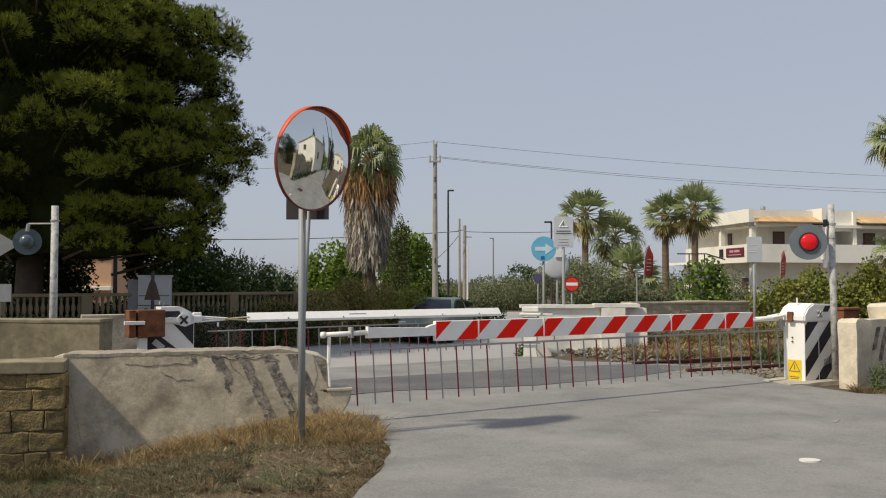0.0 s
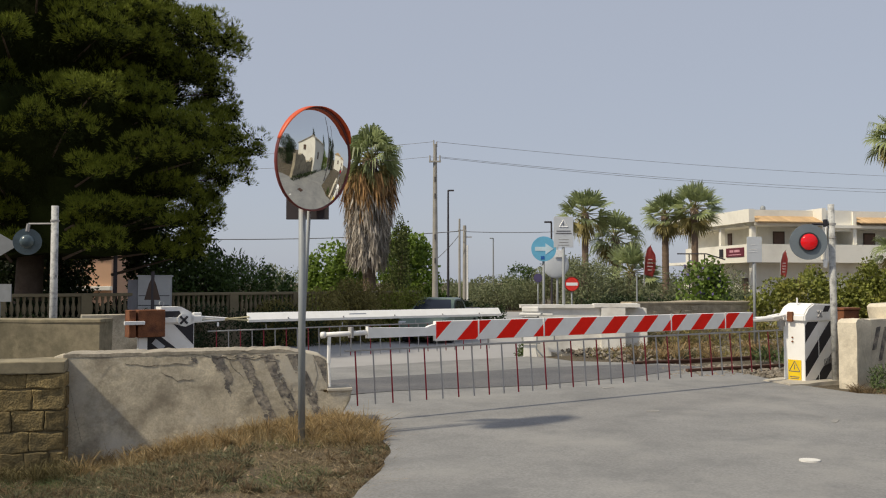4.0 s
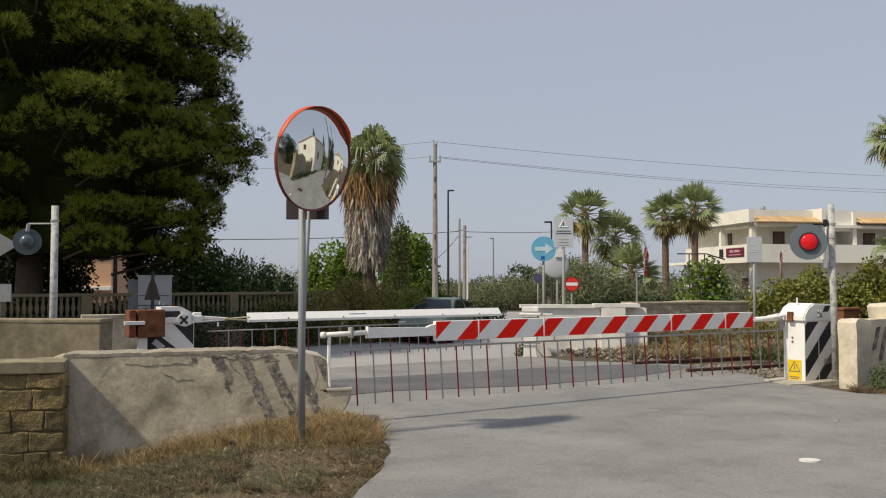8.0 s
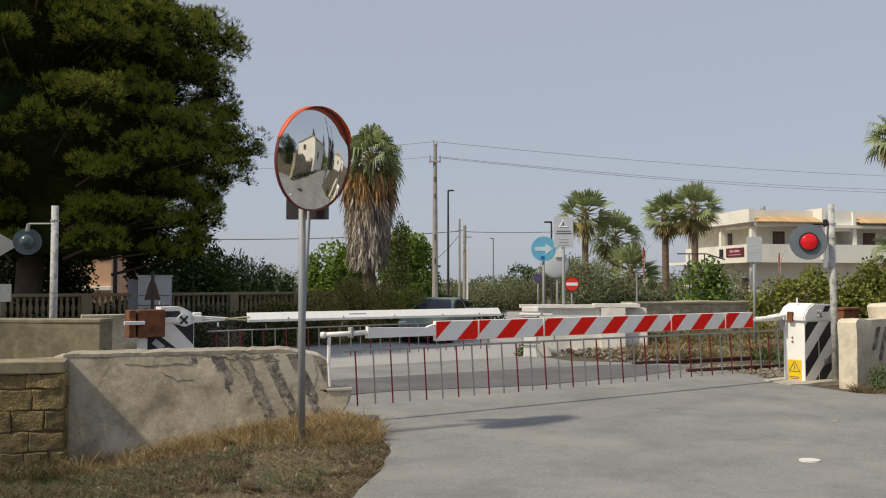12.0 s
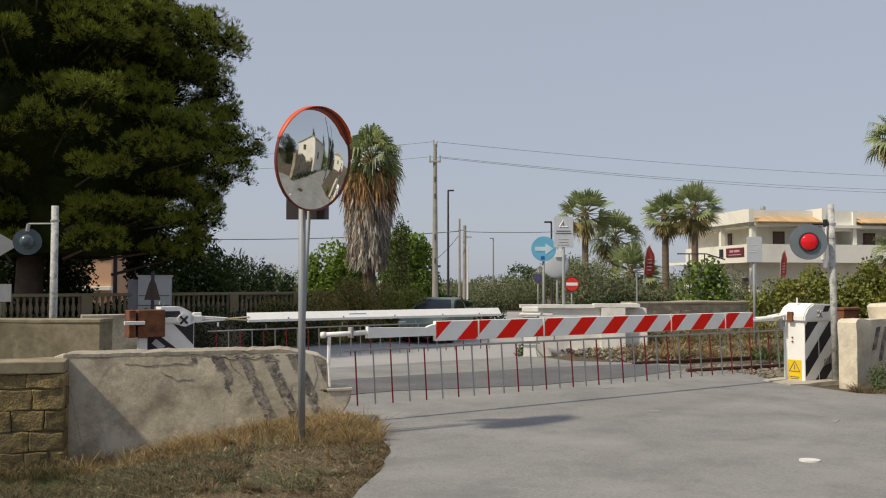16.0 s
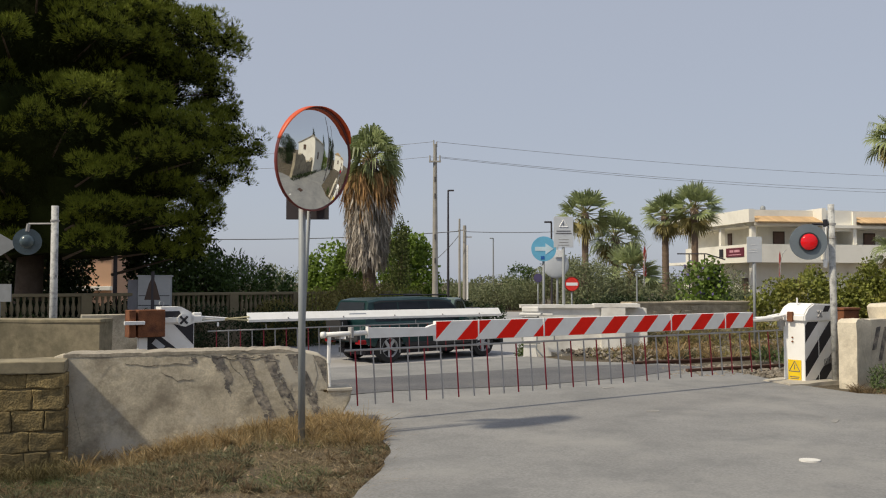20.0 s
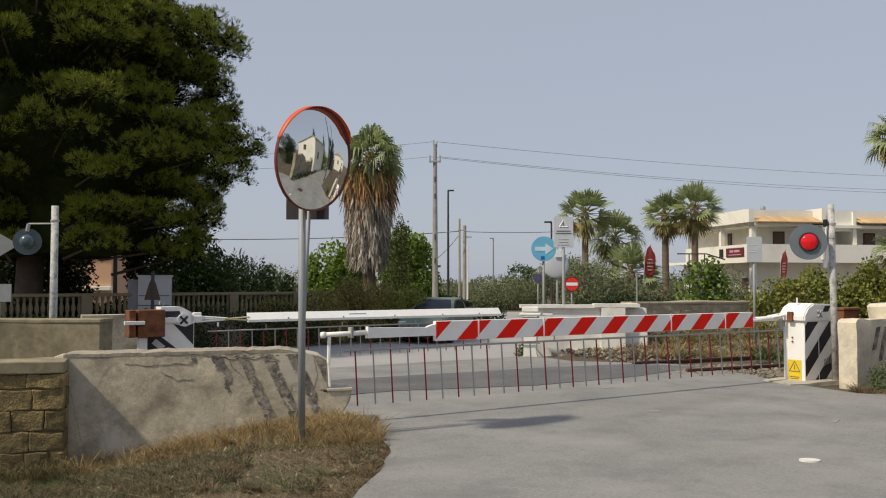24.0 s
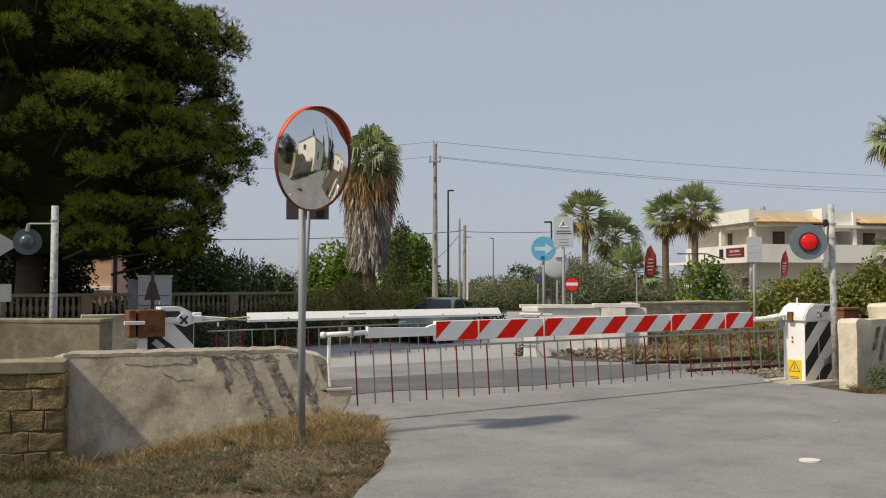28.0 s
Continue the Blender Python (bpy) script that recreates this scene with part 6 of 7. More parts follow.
build_bush("ivy_column", [(-1.95, 36.2, 0.8, 0.55, 0.5, 1.3), (-1.85, 36.2, 2.0, 0.5, 0.5, 1.3), (-1.75, 36.3, 3.1, 0.32, 0.35, 1.1)], "olive-green climbing plant beside the palm", mat("ivy_leaves", (0.09, 0.115, 0.025), 0.7, 0.25, 1.0, 20, 0, per_island=0.35, transl=0.2), 0.12, 0.06, 90, 40, up=0.6)
for i, (x, y, h) in enumerate(((-10.3, 58, 2.4), (-12.2, 60, 2.6), (-8.9, 66, 2.2))):
    build_bush("olive_tree", [(x, y, h - 1.0, 1.5, 1.2, 1.1), (x + 0.9, y + 0.4, h - 1.5, 1.3, 1.1, 1.0)], "pale distant olive tree behind the garden", OLIVE, 0.2, 0.07, 24, 140 + i, "tree", group="olive trees")
build_bush("scrub", [along(0.8, 6.6, 0.1, 0.9, 0.4, 0.85), along(2.0, 6.5, 0.2, 0.9, 0.45, 1.0), along(3.2, 6.5, 0.3, 1.0, 0.5, 1.1), along(4.4, 6.5, 0.25, 0.9, 0.5, 1.05), along(5.4, 6.5, 0.1, 0.8, 0.5, 0.95)],
           "dry olive-brown scrub along the balustrade", mat("olive_scrub", (0.25, 0.22, 0.07), 0.85, 0.3, 1.0, 20, 0, per_island=0.35, transl=0.25), 0.12, 0.04, 190, 36, up=0.8)
build_bush("scrub", [along(4.7, 6.2, 0.1, 0.6, 0.4, 1.05), along(5.5, 6.3, 0.15, 0.6, 0.4, 1.1), along(6.3, 6.4, 0.0, 0.55, 0.4, 0.9)], "yellow-green scrub at the end of the balustrade", mat("yellow_scrub", (0.21, 0.24, 0.04), 0.8, 0.3, 1, 20, 0, per_island=0.35, transl=0.25), 0.12, 0.04, 170, 37, up=0.8)
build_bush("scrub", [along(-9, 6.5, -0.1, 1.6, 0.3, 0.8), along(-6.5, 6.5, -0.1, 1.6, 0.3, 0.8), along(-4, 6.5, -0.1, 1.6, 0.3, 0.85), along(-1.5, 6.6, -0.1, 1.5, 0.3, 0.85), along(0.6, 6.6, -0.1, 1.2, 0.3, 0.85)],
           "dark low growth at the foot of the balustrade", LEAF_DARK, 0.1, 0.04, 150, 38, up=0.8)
# hedge added to darken the baluster gaps, shade is in the leaf colour
build_bush("hedge", [along(a, 8.2, 0.2, 0.9, 0.35, 0.8) for a in (-8.5, -7.3, -6.1, -4.9, -3.7, -2.5)], "added hedge behind the balustrade, leaves coloured near-black for shade", LEAF_DARK, 0.13, 0.08, 200, 41, "hedge")
build_bush("low_shrub", [(1.4, 38, -0.1, 1.4, 0.8, 0.7), (0.3, 40, 0.0, 1.2, 0.8, 0.7)], "low dark shrub behind the pickup", LEAF_DARK, 0.15, 0.08, 90, 39)

# olive groves beyond the junction
OLIVES = ((3.0, 66, 1.35), (4.3, 62, 1.75), (5.3, 64, 1.7), (7.2, 62, 2.3), (1.6, 74, 1.3), (9.3, 64, 2.9), (8.4, 60, 3.2))
for i, (x, y, h) in enumerate(OLIVES):
    build_bush("olive_tree", [(x, y, h - 1.0, 1.4, 1.2, 1.1), (x + 0.9, y + 0.4, h - 1.4, 1.2, 1.1, 1.0), (x - 0.9, y + 0.3, h - 1.5, 1.2, 1.1, 1.0)], "grey-green olive tree beyond the junction", OLIVE, 0.2, 0.07, 26, 50 + i, "tree", group="olive trees")
for i, (x, y, h, s) in enumerate(((6.7, 42, 2.6, 1.4), (8.0, 42.5, 2.3, 1.3), (7.4, 44, 2.7, 1.3), (9.2, 43, 2.0, 1.2), (12.2, 44, 2.3, 1.3), (13.4, 43, 2.2, 1.2), (14.3, 44, 2.4, 1.2))):
    build_bush("olive_shrub", [(x, y, h - s, s, s, s * 0.95), (x + 0.4, y - 0.2, 0.2, s * 1.1, s, 1.0)], "dense grey-green shrub behind the road", OLIVE, 0.18, 0.06, 32, 70 + i, "tree", group="olive shrubs")
build_bush("carob_tree", [(6.0, 66, 1.7, 1.2, 1.0, 1.15), (5.3, 66, 1.0, 1.0, 1.0, 1.0)], "dark green round tree beyond the junction", LEAF_MID, 0.2, 0.1, 30, 79, "tree")
build_bush("far_trees", [(-5 + 2.6 * i, 112 + 3 * math.sin(i * 2.3), 0.6 + 0.25 * math.sin(i * 1.7), 2.0, 1.2, 1.5 + 0.3 * math.sin(i * 3.1)) for i in range(17)], "hazy distant line of trees and scrub", OLIVE, 0.45, 0.2, 7, 78, "trees", kind="stuff", up=0.5)
build_bush("low_hedge", [(7.0 + 0.9 * i, 40.3 + 0.12 * i, 0.1, 0.8, 0.5, 0.75) for i in range(9)], "low green hedge by the road", LEAF_DARK, 0.14, 0.07, 45, 80, "hedge", up=0.6)

# right of the crossing
build_bush("flowering_vine", [(7.15, 24.4, 1.0, 0.58, 0.5, 1.12), (7.62, 24.4, 0.95, 0.48, 0.5, 1.1), (7.35, 24.2, 0.3, 0.72, 0.5, 0.9)], "bright green vine bush with purple flowers", mat("bright_vine_leaves", (0.14, 0.21, 0.03), 0.6, 0.3, 1.4, 20, 0, per_island=0.4, transl=0.3), 0.14, 0.11, 75, 81, flowers=7, sub=10, f=0.3)
build_bush("flowering_vine", [(7.8, 24.7, 1.0, 0.32, 0.4, 0.85), (7.75, 24.4, 0.4, 0.36, 0.4, 0.6)], "darker vine with purple flowers", LEAF_DARK, 0.14, 0.1, 70, 82, flowers=26)
build_bush("low_shrub", [(9.0, 26.2, 0.6, 0.5, 0.4, 0.6), (9.4, 26.2, 0.4, 0.4, 0.4, 0.5)], "low grey-green shrub before the white house", OLIVE, 0.12, 0.05, 90, 89)
f = thing("vine_trellis", pose(6.72, 25.1, -0.5), "dark metal trellis bar over the vine", "trellis")
bm = new_bm()
cyl(bm, (0.1, 0, 2.83), (0.95, 0, 2.83), 0.018, seg=8)
cyl(bm, (0.95, 0, 2.83), (1.5, 0, 2.66), 0.018, seg=8)
part("bar", bm, SIGN_BACK, f)
for px in (0.45, 0.9):
    bm = new_bm()
    cyl(bm, (px, 0, 0), (px, 0, 2.83), 0.018, seg=8)
    part("post", bm, SIGN_BACK, f)
build_bush("vine_hedge", [(8.35 + 0.75 * i, 21.6 - 0.12 * i, 0.55 + 0.06 * i, 0.75, 0.6, 1.0 + 0.04 * i + 0.1 * math.sin(i * 2.1)) for i in range(6)], "broad-leaved vine hedge with some reddish leaves",
           mat("vine_leaves", (0.215, 0.235, 0.045), 0.6, 0.4, 1.4, 20, 0, stain=(0.28, 0.16, 0.05), stain_amt=0.45, stain_scale=1.2, per_island=0.35, transl=0.3), 0.095, 0.07, 290, 83, "hedge", f=0.3)
build_bush("scrub", [(3.9, 18.6, -0.05, 0.5, 0.3, 0.25), (4.5, 18.8, 0.0, 0.4, 0.3, 0.35), (5.1, 18.9, 0.15, 0.5, 0.35, 0.6), (5.6, 19.0, 0.1, 0.55, 0.35, 0.65), (6.5, 19.2, 0.05, 0.4, 0.3, 0.4), (7.3, 19.4, 0.05, 0.5, 0.3, 0.5)],
           "dry yellow-brown weeds at the foot of the stone wall", DRYBUSH, 0.12, 0.025, 150, 84, up=1.0)
build_bush("scrub", [(3.5, 17.6, -0.1, 0.4, 0.25, 0.22), (4.2, 17.7, -0.1, 0.45, 0.25, 0.2)], "reddish-brown dry weeds on the ballast", mat("red_scrub", (0.25, 0.13, 0.07), 0.85, 0.3, 2, 20, 0, per_island=0.35), 0.1, 0.03, 160, 85, up=0.9)
build_bush("weeds", [(6.35, 15.6, 0.05, 0.22, 0.2, 0.28), (6.0, 16.0, 0.0, 0.3, 0.2, 0.25), (6.8, 15.0, 0.0, 0.25, 0.2, 0.3)], "green weeds beside the rail", WEED, 0.12, 0.03, 200, 86, up=1.0)
build_bush("weeds", [(6.0, 11.82, 0.1, 0.16, 0.14, 0.28), (6.35, 11.75, 0.1, 0.28, 0.2, 0.4)], "green weeds at the foot of the wall", WEED, 0.075, 0.016, 700, 87, up=1.0)
build_bush("weeds", [(1.68, 18.0, -0.1, 0.14, 0.12, 0.3)], "weeds at the foot of the white post", WEED, 0.12, 0.03, 300, 88, up=1.0)


def build_grass():
    rng = np.random.default_rng(77)
    u = Vector((math.cos(radians(12)), math.sin(radians(12))))

    def blades(n, gen, lo, hi, wd, lean, name, material, label):
        pts = []
        while len(pts) < n:
            p = gen()
            if p is not None:
                pts.append((p[0], p[1], land(*p) - 0.01))
        pos = np.array(pts)
        ln = rng.uniform(lo, hi, (n, 1)) * rng.uniform(0.5, 1.0, (n, 1))
        ax = np.stack([rng.normal(0, lean, n), rng.normal(0, lean, n), np.ones(n)], 1)
        bend = np.stack([ax[:, 0], ax[:, 1], np.full(n, -0.25)], 1) * rng.uniform(0.2, 0.9, (n, 1))
        sd = rnd_dirs(rng, n)
        sd[:, 2] = 0
        mid = pos + ax * ln * 0.55
        tip = pos + ax * ln + bend * ln
        q = np.stack([pos - sd * wd, pos + sd * wd, mid + sd * wd * 0.8, mid - sd * wd * 0.8,
                      mid - sd * wd * 0.8, mid + sd * wd * 0.8, tip + sd * wd * 0.3, tip - sd * wd * 0.3], 1)
        ob = solid(name, np_mesh(name, q.reshape(-1, 3), 4), material, label, "grass", kind="stuff")
        return ob

    def by_wall():
        s = rng.uniform(0.0, 3.0)
        o = abs(rng.normal(0, 0.34)) + 0.02
        if rng.uniform() > 0.06 + 1.5 * max(0, noise.noise((s * 4.0, o * 5.0, 3)) + 0.12) * (0.5 + s / 3.0):
            return None
        return (-3.69 + u.x * s + u.y * o, 8.46 + u.y * s - u.x * o)

    def at_end():
        a = rng.normal(0, 0.3)
        b = rng.normal(0, 0.26)
        x, y = -0.88 + a, 8.38 + b
        return (x, y) if x < -0.56 - 0.25 * max(0, y - 8.0) and 7.75 < y < 8.95 else None

    def verge():
        x, y = rng.uniform(-4.6, -0.5), rng.uniform(5.6, 8.4)
        if x > -0.62 + 0.12 * noise.noise((x, y * 3, 0)) or noise.noise((x * 1.3, y * 1.3, 7)) < rng.uniform(-0.6, 0.35):
            return None
        return (x, y)

    def weed_patch():
        x, y = rng.uniform(-4.6, -0.6), rng.uniform(5.6, 8.6)
        return (x, y) if noise.noise((x * 1.1, y * 1.7, 21)) > rng.uniform(0.0, 0.35) else None

    def tufts(count, gen, lo, hi, wd, per, name, material, label):
        """Shaggy clumps: blades that spring from one foot and bend over."""
        out = []
        made = 0
        while made < count:
            p = gen()
            if p is None:
                continue
            made += 1
            foot = np.array([p[0], p[1], land(*p) - 0.01])
            big = rng.uniform(0.6, 1.15)
            tilt = rng.normal(0, 0.18, 2)
            for _ in range(per):
                a = rng.uniform(0, 6.283)
                sp = abs(rng.normal(0, 0.42))
                ln = rng.uniform(lo, hi) * big
                d = np.array([math.cos(a) * sp + tilt[0], math.sin(a) * sp + tilt[1], 1.0])
                d /= np.linalg.norm(d)
                o = np.array([math.cos(a), math.sin(a), 0])
                b = foot + o * rng.uniform(0, 0.035) * big
                m1 = b + d * ln * 0.45
                m2 = m1 + (d + o * 0.35 + np.array([0, 0, -0.25])) * ln * 0.32
                m3 = m2 + (d * 0.5 + o * 0.7 + np.array([0, 0, -rng.uniform(0.3, 1.0)])) * ln * 0.28
                s = np.cross(d, rnd_dirs(rng, 1)[0])
                s *= wd / (np.linalg.norm(s) + 1e-6)
                out += [b - s, b + s, m1 + s, m1 - s, m1 - s, m1 + s, m2 + s * 0.7, m2 - s * 0.7, m2 - s * 0.7, m2 + s * 0.7, m3 + s * 0.15, m3 - s * 0.15]
        return solid(name, np_mesh(name, np.array(out), 4), material, label, "grass", kind="stuff")

    def trackside():
        x, y = rng.uniform(3.6, 8.8), rng.uniform(16.6, 19.3)
        return (x, y) if noise.noise((x * 0.9, y * 0.9, 50)) > rng.uniform(-0.35, 0.3) else None

    def wall_foot():
        s, o = rng.uniform(0.05, 2.75), abs(rng.normal(0, 0.2)) + 0.03
        if rng.uniform() > 0.25 + 1.3 * max(0, noise.noise((s * 3.1, o * 3, 8)) + 0.25):
            return None
        return (-3.69 + u.x * s + u.y * o, 8.46 + u.y * s - u.x * o)

    def weed_clump():
        x, y = rng.uniform(-4.6, -0.9), rng.uniform(6.2, 8.0)
        return (x, y) if noise.noise((x * 1.2, y * 1.5, 33)) > rng.uniform(-0.25, 0.3) else None

    GOLD = mat("golden_grass", (0.37, 0.265, 0.13), 0.85, 0.35, 2.5, 20, 0, per_island=0.45, transl=0.3)
    tufts(62, wall_foot, 0.12, 0.34, 0.0030, 46, "dry_grass", GOLD, "shaggy golden grass clumps along the wall")
    tufts(75, wall_foot, 0.08, 0.28, 0.0028, 40, "dry_grass", GRASS, "straw-coloured grass clumps along the wall")
    tufts(60, at_end, 0.12, 0.30, 0.0030, 50, "dry_grass", GOLD, "shaggy golden grass clumps round the mirror pole")
    tufts(80, lambda: (rng.uniform(-5.2, -3.3), 8.14 - abs(rng.normal(0, 0.2))), 0.14, 0.34, 0.003, 40, "dry_grass", mat("olive_dry_grass", (0.16, 0.135, 0.06), 0.85, 0.35, 2.5, 20, 0, per_island=0.45, transl=0.3), "olive-brown grass clumps at the foot of the pillar")
    tufts(300, weed_clump, 0.05, 0.15, 0.0042, 34, "weeds", mat("sage_weeds", (0.155, 0.155, 0.085), 0.85, 0.35, 2.5, 20, 0, per_island=0.45, transl=0.25), "grey-green weed clumps on the verge")
    tufts(260, weed_clump, 0.05, 0.17, 0.0030, 34, "dry_grass", mat("brown_dry_grass", (0.20, 0.145, 0.08), 0.85, 0.35, 2.5, 20, 0, per_island=0.45, transl=0.25), "brown dry grass clumps on the verge")
    tufts(90, trackside, 0.18, 0.45, 0.005, 34, "dry_grass", GOLD, "straw-coloured weed clumps beside the track")
    tufts(80, trackside, 0.15, 0.40, 0.006, 30, "dry_grass", MATS["brown_dry_grass"], "brown weed clumps beside the track")
    tufts(45, trackside, 0.12, 0.30, 0.007, 30, "weeds", MATS["sage_weeds"], "grey-green weed clumps beside the track")
    tufts(40, lambda: (rng.uniform(5.55, 6.6), rng.uniform(11.2, 11.95)), 0.06, 0.2, 0.003, 34, "dry_grass", MATS["brown_dry_grass"], "dry grass clumps at the foot of the wall end")

    def road_edge():
        y = rng.uniform(5.6, 8.4)
        return (float(np.interp(y, [p[1] for p in VERGE], [p[0] for p in VERGE])) - abs(rng.normal(0.05, 0.22)) - 0.03, y)

    tufts(120, road_edge, 0.03, 0.11, 0.003, 30, "dry_grass", MATS["brown_dry_grass"], "small brown grass clumps along the asphalt edge")
    tufts(50, road_edge, 0.03, 0.09, 0.0036, 26, "weeds", MATS["sage_weeds"], "small grey-green weeds along the asphalt edge")
    blades(7000, by_wall, 0.03, 0.2, 0.0022, 0.35, "dry_grass", GRASS, "straw-coloured dry grass along the wall")
    blades(900, by_wall, 0.15, 0.36, 0.002, 0.25, "dry_grass", STALK, "tall thin brown grass stalks along the wall")
    blades(4600, at_end, 0.03, 0.22, 0.0022, 0.6, "dry_grass", GRASS, "straw-coloured grass tuft round the mirror pole")
    blades(1000, at_end, 0.12, 0.34, 0.0022, 0.45, "dry_grass", STALK, "golden grass stalks round the mirror pole")
    blades(52000, verge, 0.012, 0.06, 0.002, 1.1, "short_grass", mat("short_dry_grass", (0.165, 0.122, 0.066), 0.9, 0.3, 1.5, 20, 0, per_island=0.5), "short trampled dry grass on the verge")
    blades(15000, lambda: (rng.uniform(-4.7, -1.6) - 0.3 * abs(rng.normal()), rng.uniform(5.5, 7.9)), 0.03, 0.16, 0.0026, 0.7, "grey_grass", mat("grey_green_grass", (0.095, 0.093, 0.045), 0.9, 0.35, 1.5, 20, 0, per_island=0.5, transl=0.2), "grey-green tangled grass on the verge")
    blades(11000, weed_patch, 0.01, 0.06, 0.004, 0.9, "weeds", WEED, "small grey-green weeds in the verge")
    blades(2500, lambda: (rng.uniform(5.6, 8.6), rng.uniform(10.2, 11.7)), 0.02, 0.12, 0.002, 0.7, "dry_grass", GRASS, "sparse dry grass at the wall foot")
    blades(1500, lambda: (-3.5 + abs(rng.normal(0, 0.15)), rng.uniform(7.6, 8.4)), 0.03, 0.15, 0.0024, 0.5, "dry_grass", WEED, "grey-green grass beside the pillar")
    blades(6500, lambda: (rng.uniform(-5.3, -3.4), 8.1 - abs(rng.normal(0, 0.35))), 0.03, 0.12, 0.0024, 0.6, "dry_grass", WEED, "grey-green grass at the foot of the pillar")
    blades(6000, lambda: (rng.uniform(3.0, 8.8), rng.uniform(16.8, 19.2)), 0.08, 0.32, 0.004, 0.5, "dry_grass", DRYBUSH, "dry brown grass on the ballast beside the track")
    blades(5000, verge, 0.04, 0.11, 0.0022, 2.6, "straw_litter", mat("pale_straw", (0.30, 0.235, 0.13), 0.9, 0.3, 2, 20, 0, per_island=0.4), "pale straw litter lying on the verge")
    def fringe():
        y = rng.uniform(4.6, 8.8)
        x = np.interp(y, [p[1] for p in VERGE], [p[0] for p in VERGE]) + rng.normal(-0.02, 0.07)
        return (float(x), y)

    blades(7000, fringe, 0.01, 0.07, 0.002, 1.3, "straw_litter", MATS["short_dry_grass"], "thin straw and grass along the asphalt edge")
    # fallen leaves and dry scraps
    k = 260
    lx, ly = rng.uniform(-4.6, -0.75, k), rng.uniform(5.8, 8.35, k)
    pos = np.stack([lx, ly, np.array([land(a, b) for a, b in zip(lx, ly)]) + rng.uniform(0.01, 0.05, k)], 1)
    flat = rnd_dirs(rng, k) * np.array([1, 1, 0.25])
    solid("fallen_leaves", np_mesh("fallen_leaves", leaf_quads(rng, pos, 0.055, 0.03, 0.0, flat).reshape(-1, 3), 4), mat("dead_leaves", (0.26, 0.19, 0.12), 0.9, 0.4, 3, 20, 0, per_island=0.6), "pale dead leaves scattered over the verge", "leaves", kind="stuff")
    # loose gravel beside the rails
    bm = new_bm()
    bmesh.ops.create_icosphere(bm, subdivisions=1, radius=1.0)
    ball = np.array([v.co[:] for v in bm.verts])
    tris = np.array([[v.index for v in f.verts] for f in bm.faces])
    bm.free()
    out = []
    for _ in range(900):
        x, y = rng.uniform(3.6, 6.2), rng.uniform(13.6, 15.6)
        r = rng.uniform(0.015, 0.05)
        out.append((ball * r * rng.uniform(0.6, 1.2, (len(ball), 1)) * np.array([1.1, 1.0, 0.7]) + (x, y, land(x, y) + 0.3 * r))[tris])
    solid("gravel", np_mesh("gravel", np.concatenate(out).reshape(-1, 3), 3), BALLAST, "loose grey-brown gravel beside the rails", "gravel", kind="stuff")
    # stones and scraps
    for i in range(18):
        x, y = rng.uniform(-4.4, -0.5), rng.uniform(5.7, 8.3)
        if x > -0.75:
            y = rng.uniform(6.2, 7.6)
        bm = new_bm()
        r = rng.uniform(0.01, 0.024)
        bmesh.ops.create_icosphere(bm, subdivisions=1, radius=r, matrix=Matrix.Diagonal((1.2, 0.9, 0.6, 1)))
        for v in bm.verts:
            v.co += Vector(noise.noise_vector(v.co * 30 + Vector((i, 0, 0)))) * r * 0.4
        solid("stone", bm, CONCRETE if i % 6 else WHITEWASH, "small pale stone lying in the dry grass", "stone", "verge stones", m=pose(x, y, land(x, y) + r * 0.35, 0, 0, rng.uniform(0, 360)))


build_grass()


# ---- balustrade, cabinet, poles ----
def build_balustrade():
    p0 = on_road(-16, 7.3)
    t = thing("balustrade", pose(p0.x, p0.y, -0.5, 0, 0, 39.0), "weathered stone balustrade on a plinth wall", "balustrade", kind="structure")
    L = 22.6
    bm = new_bm()
    box(bm, L / 2, 0, 0.52, L, 0.3, 1.04)
    part("plinth_wall", bm, mat("dark_plinth", (0.22, 0.18, 0.12), 0.93, 0.3, 1.5, 30, 0.4), t, "stained plinth wall")
    bm = new_bm()
    box(bm, L / 2, 0, 1.655, L, 0.26, 0.09, 0.015)
    part("top_rail", bm, BALUST, t)
    bm = new_bm()
    prof = [(0.05, 0), (0.05, 0.06), (0.03, 0.09), (0.06, 0.2), (0.062, 0.28), (0.03, 0.42), (0.045, 0.5), (0.05, 0.56)]
    seg = 8
    rg = [[bm.verts.new((r * math.cos(2 * math.pi * j / seg), r * math.sin(2 * math.pi * j / seg), z)) for j in range(seg)] for r, z in prof]
    for i in range(len(prof) - 1):
        for j in range(seg):
            bm.faces.new((rg[i][j], rg[i][(j + 1) % seg], rg[i + 1][(j + 1) % seg], rg[i + 1][j]))
    me = mesh_of(bm, "baluster", True)
    me.materials.append(BALUST)
    bm = new_bm()
    box(bm, 0, 0, 0.32, 0.28, 0.3, 0.64, 0.01)
    post = mesh_of(bm, "post")
    post.materials.append(BALUST)
    x = 0.2
    k = 0
    while x < L:
        if k % 14 == 0:
            part("post", post, BALUST, t, m=pose(x, 0, 1.04))
        else:
            part("baluster", me, BALUST, t, m=pose(x, 0, 1.045))
        x += 0.155
        k += 1


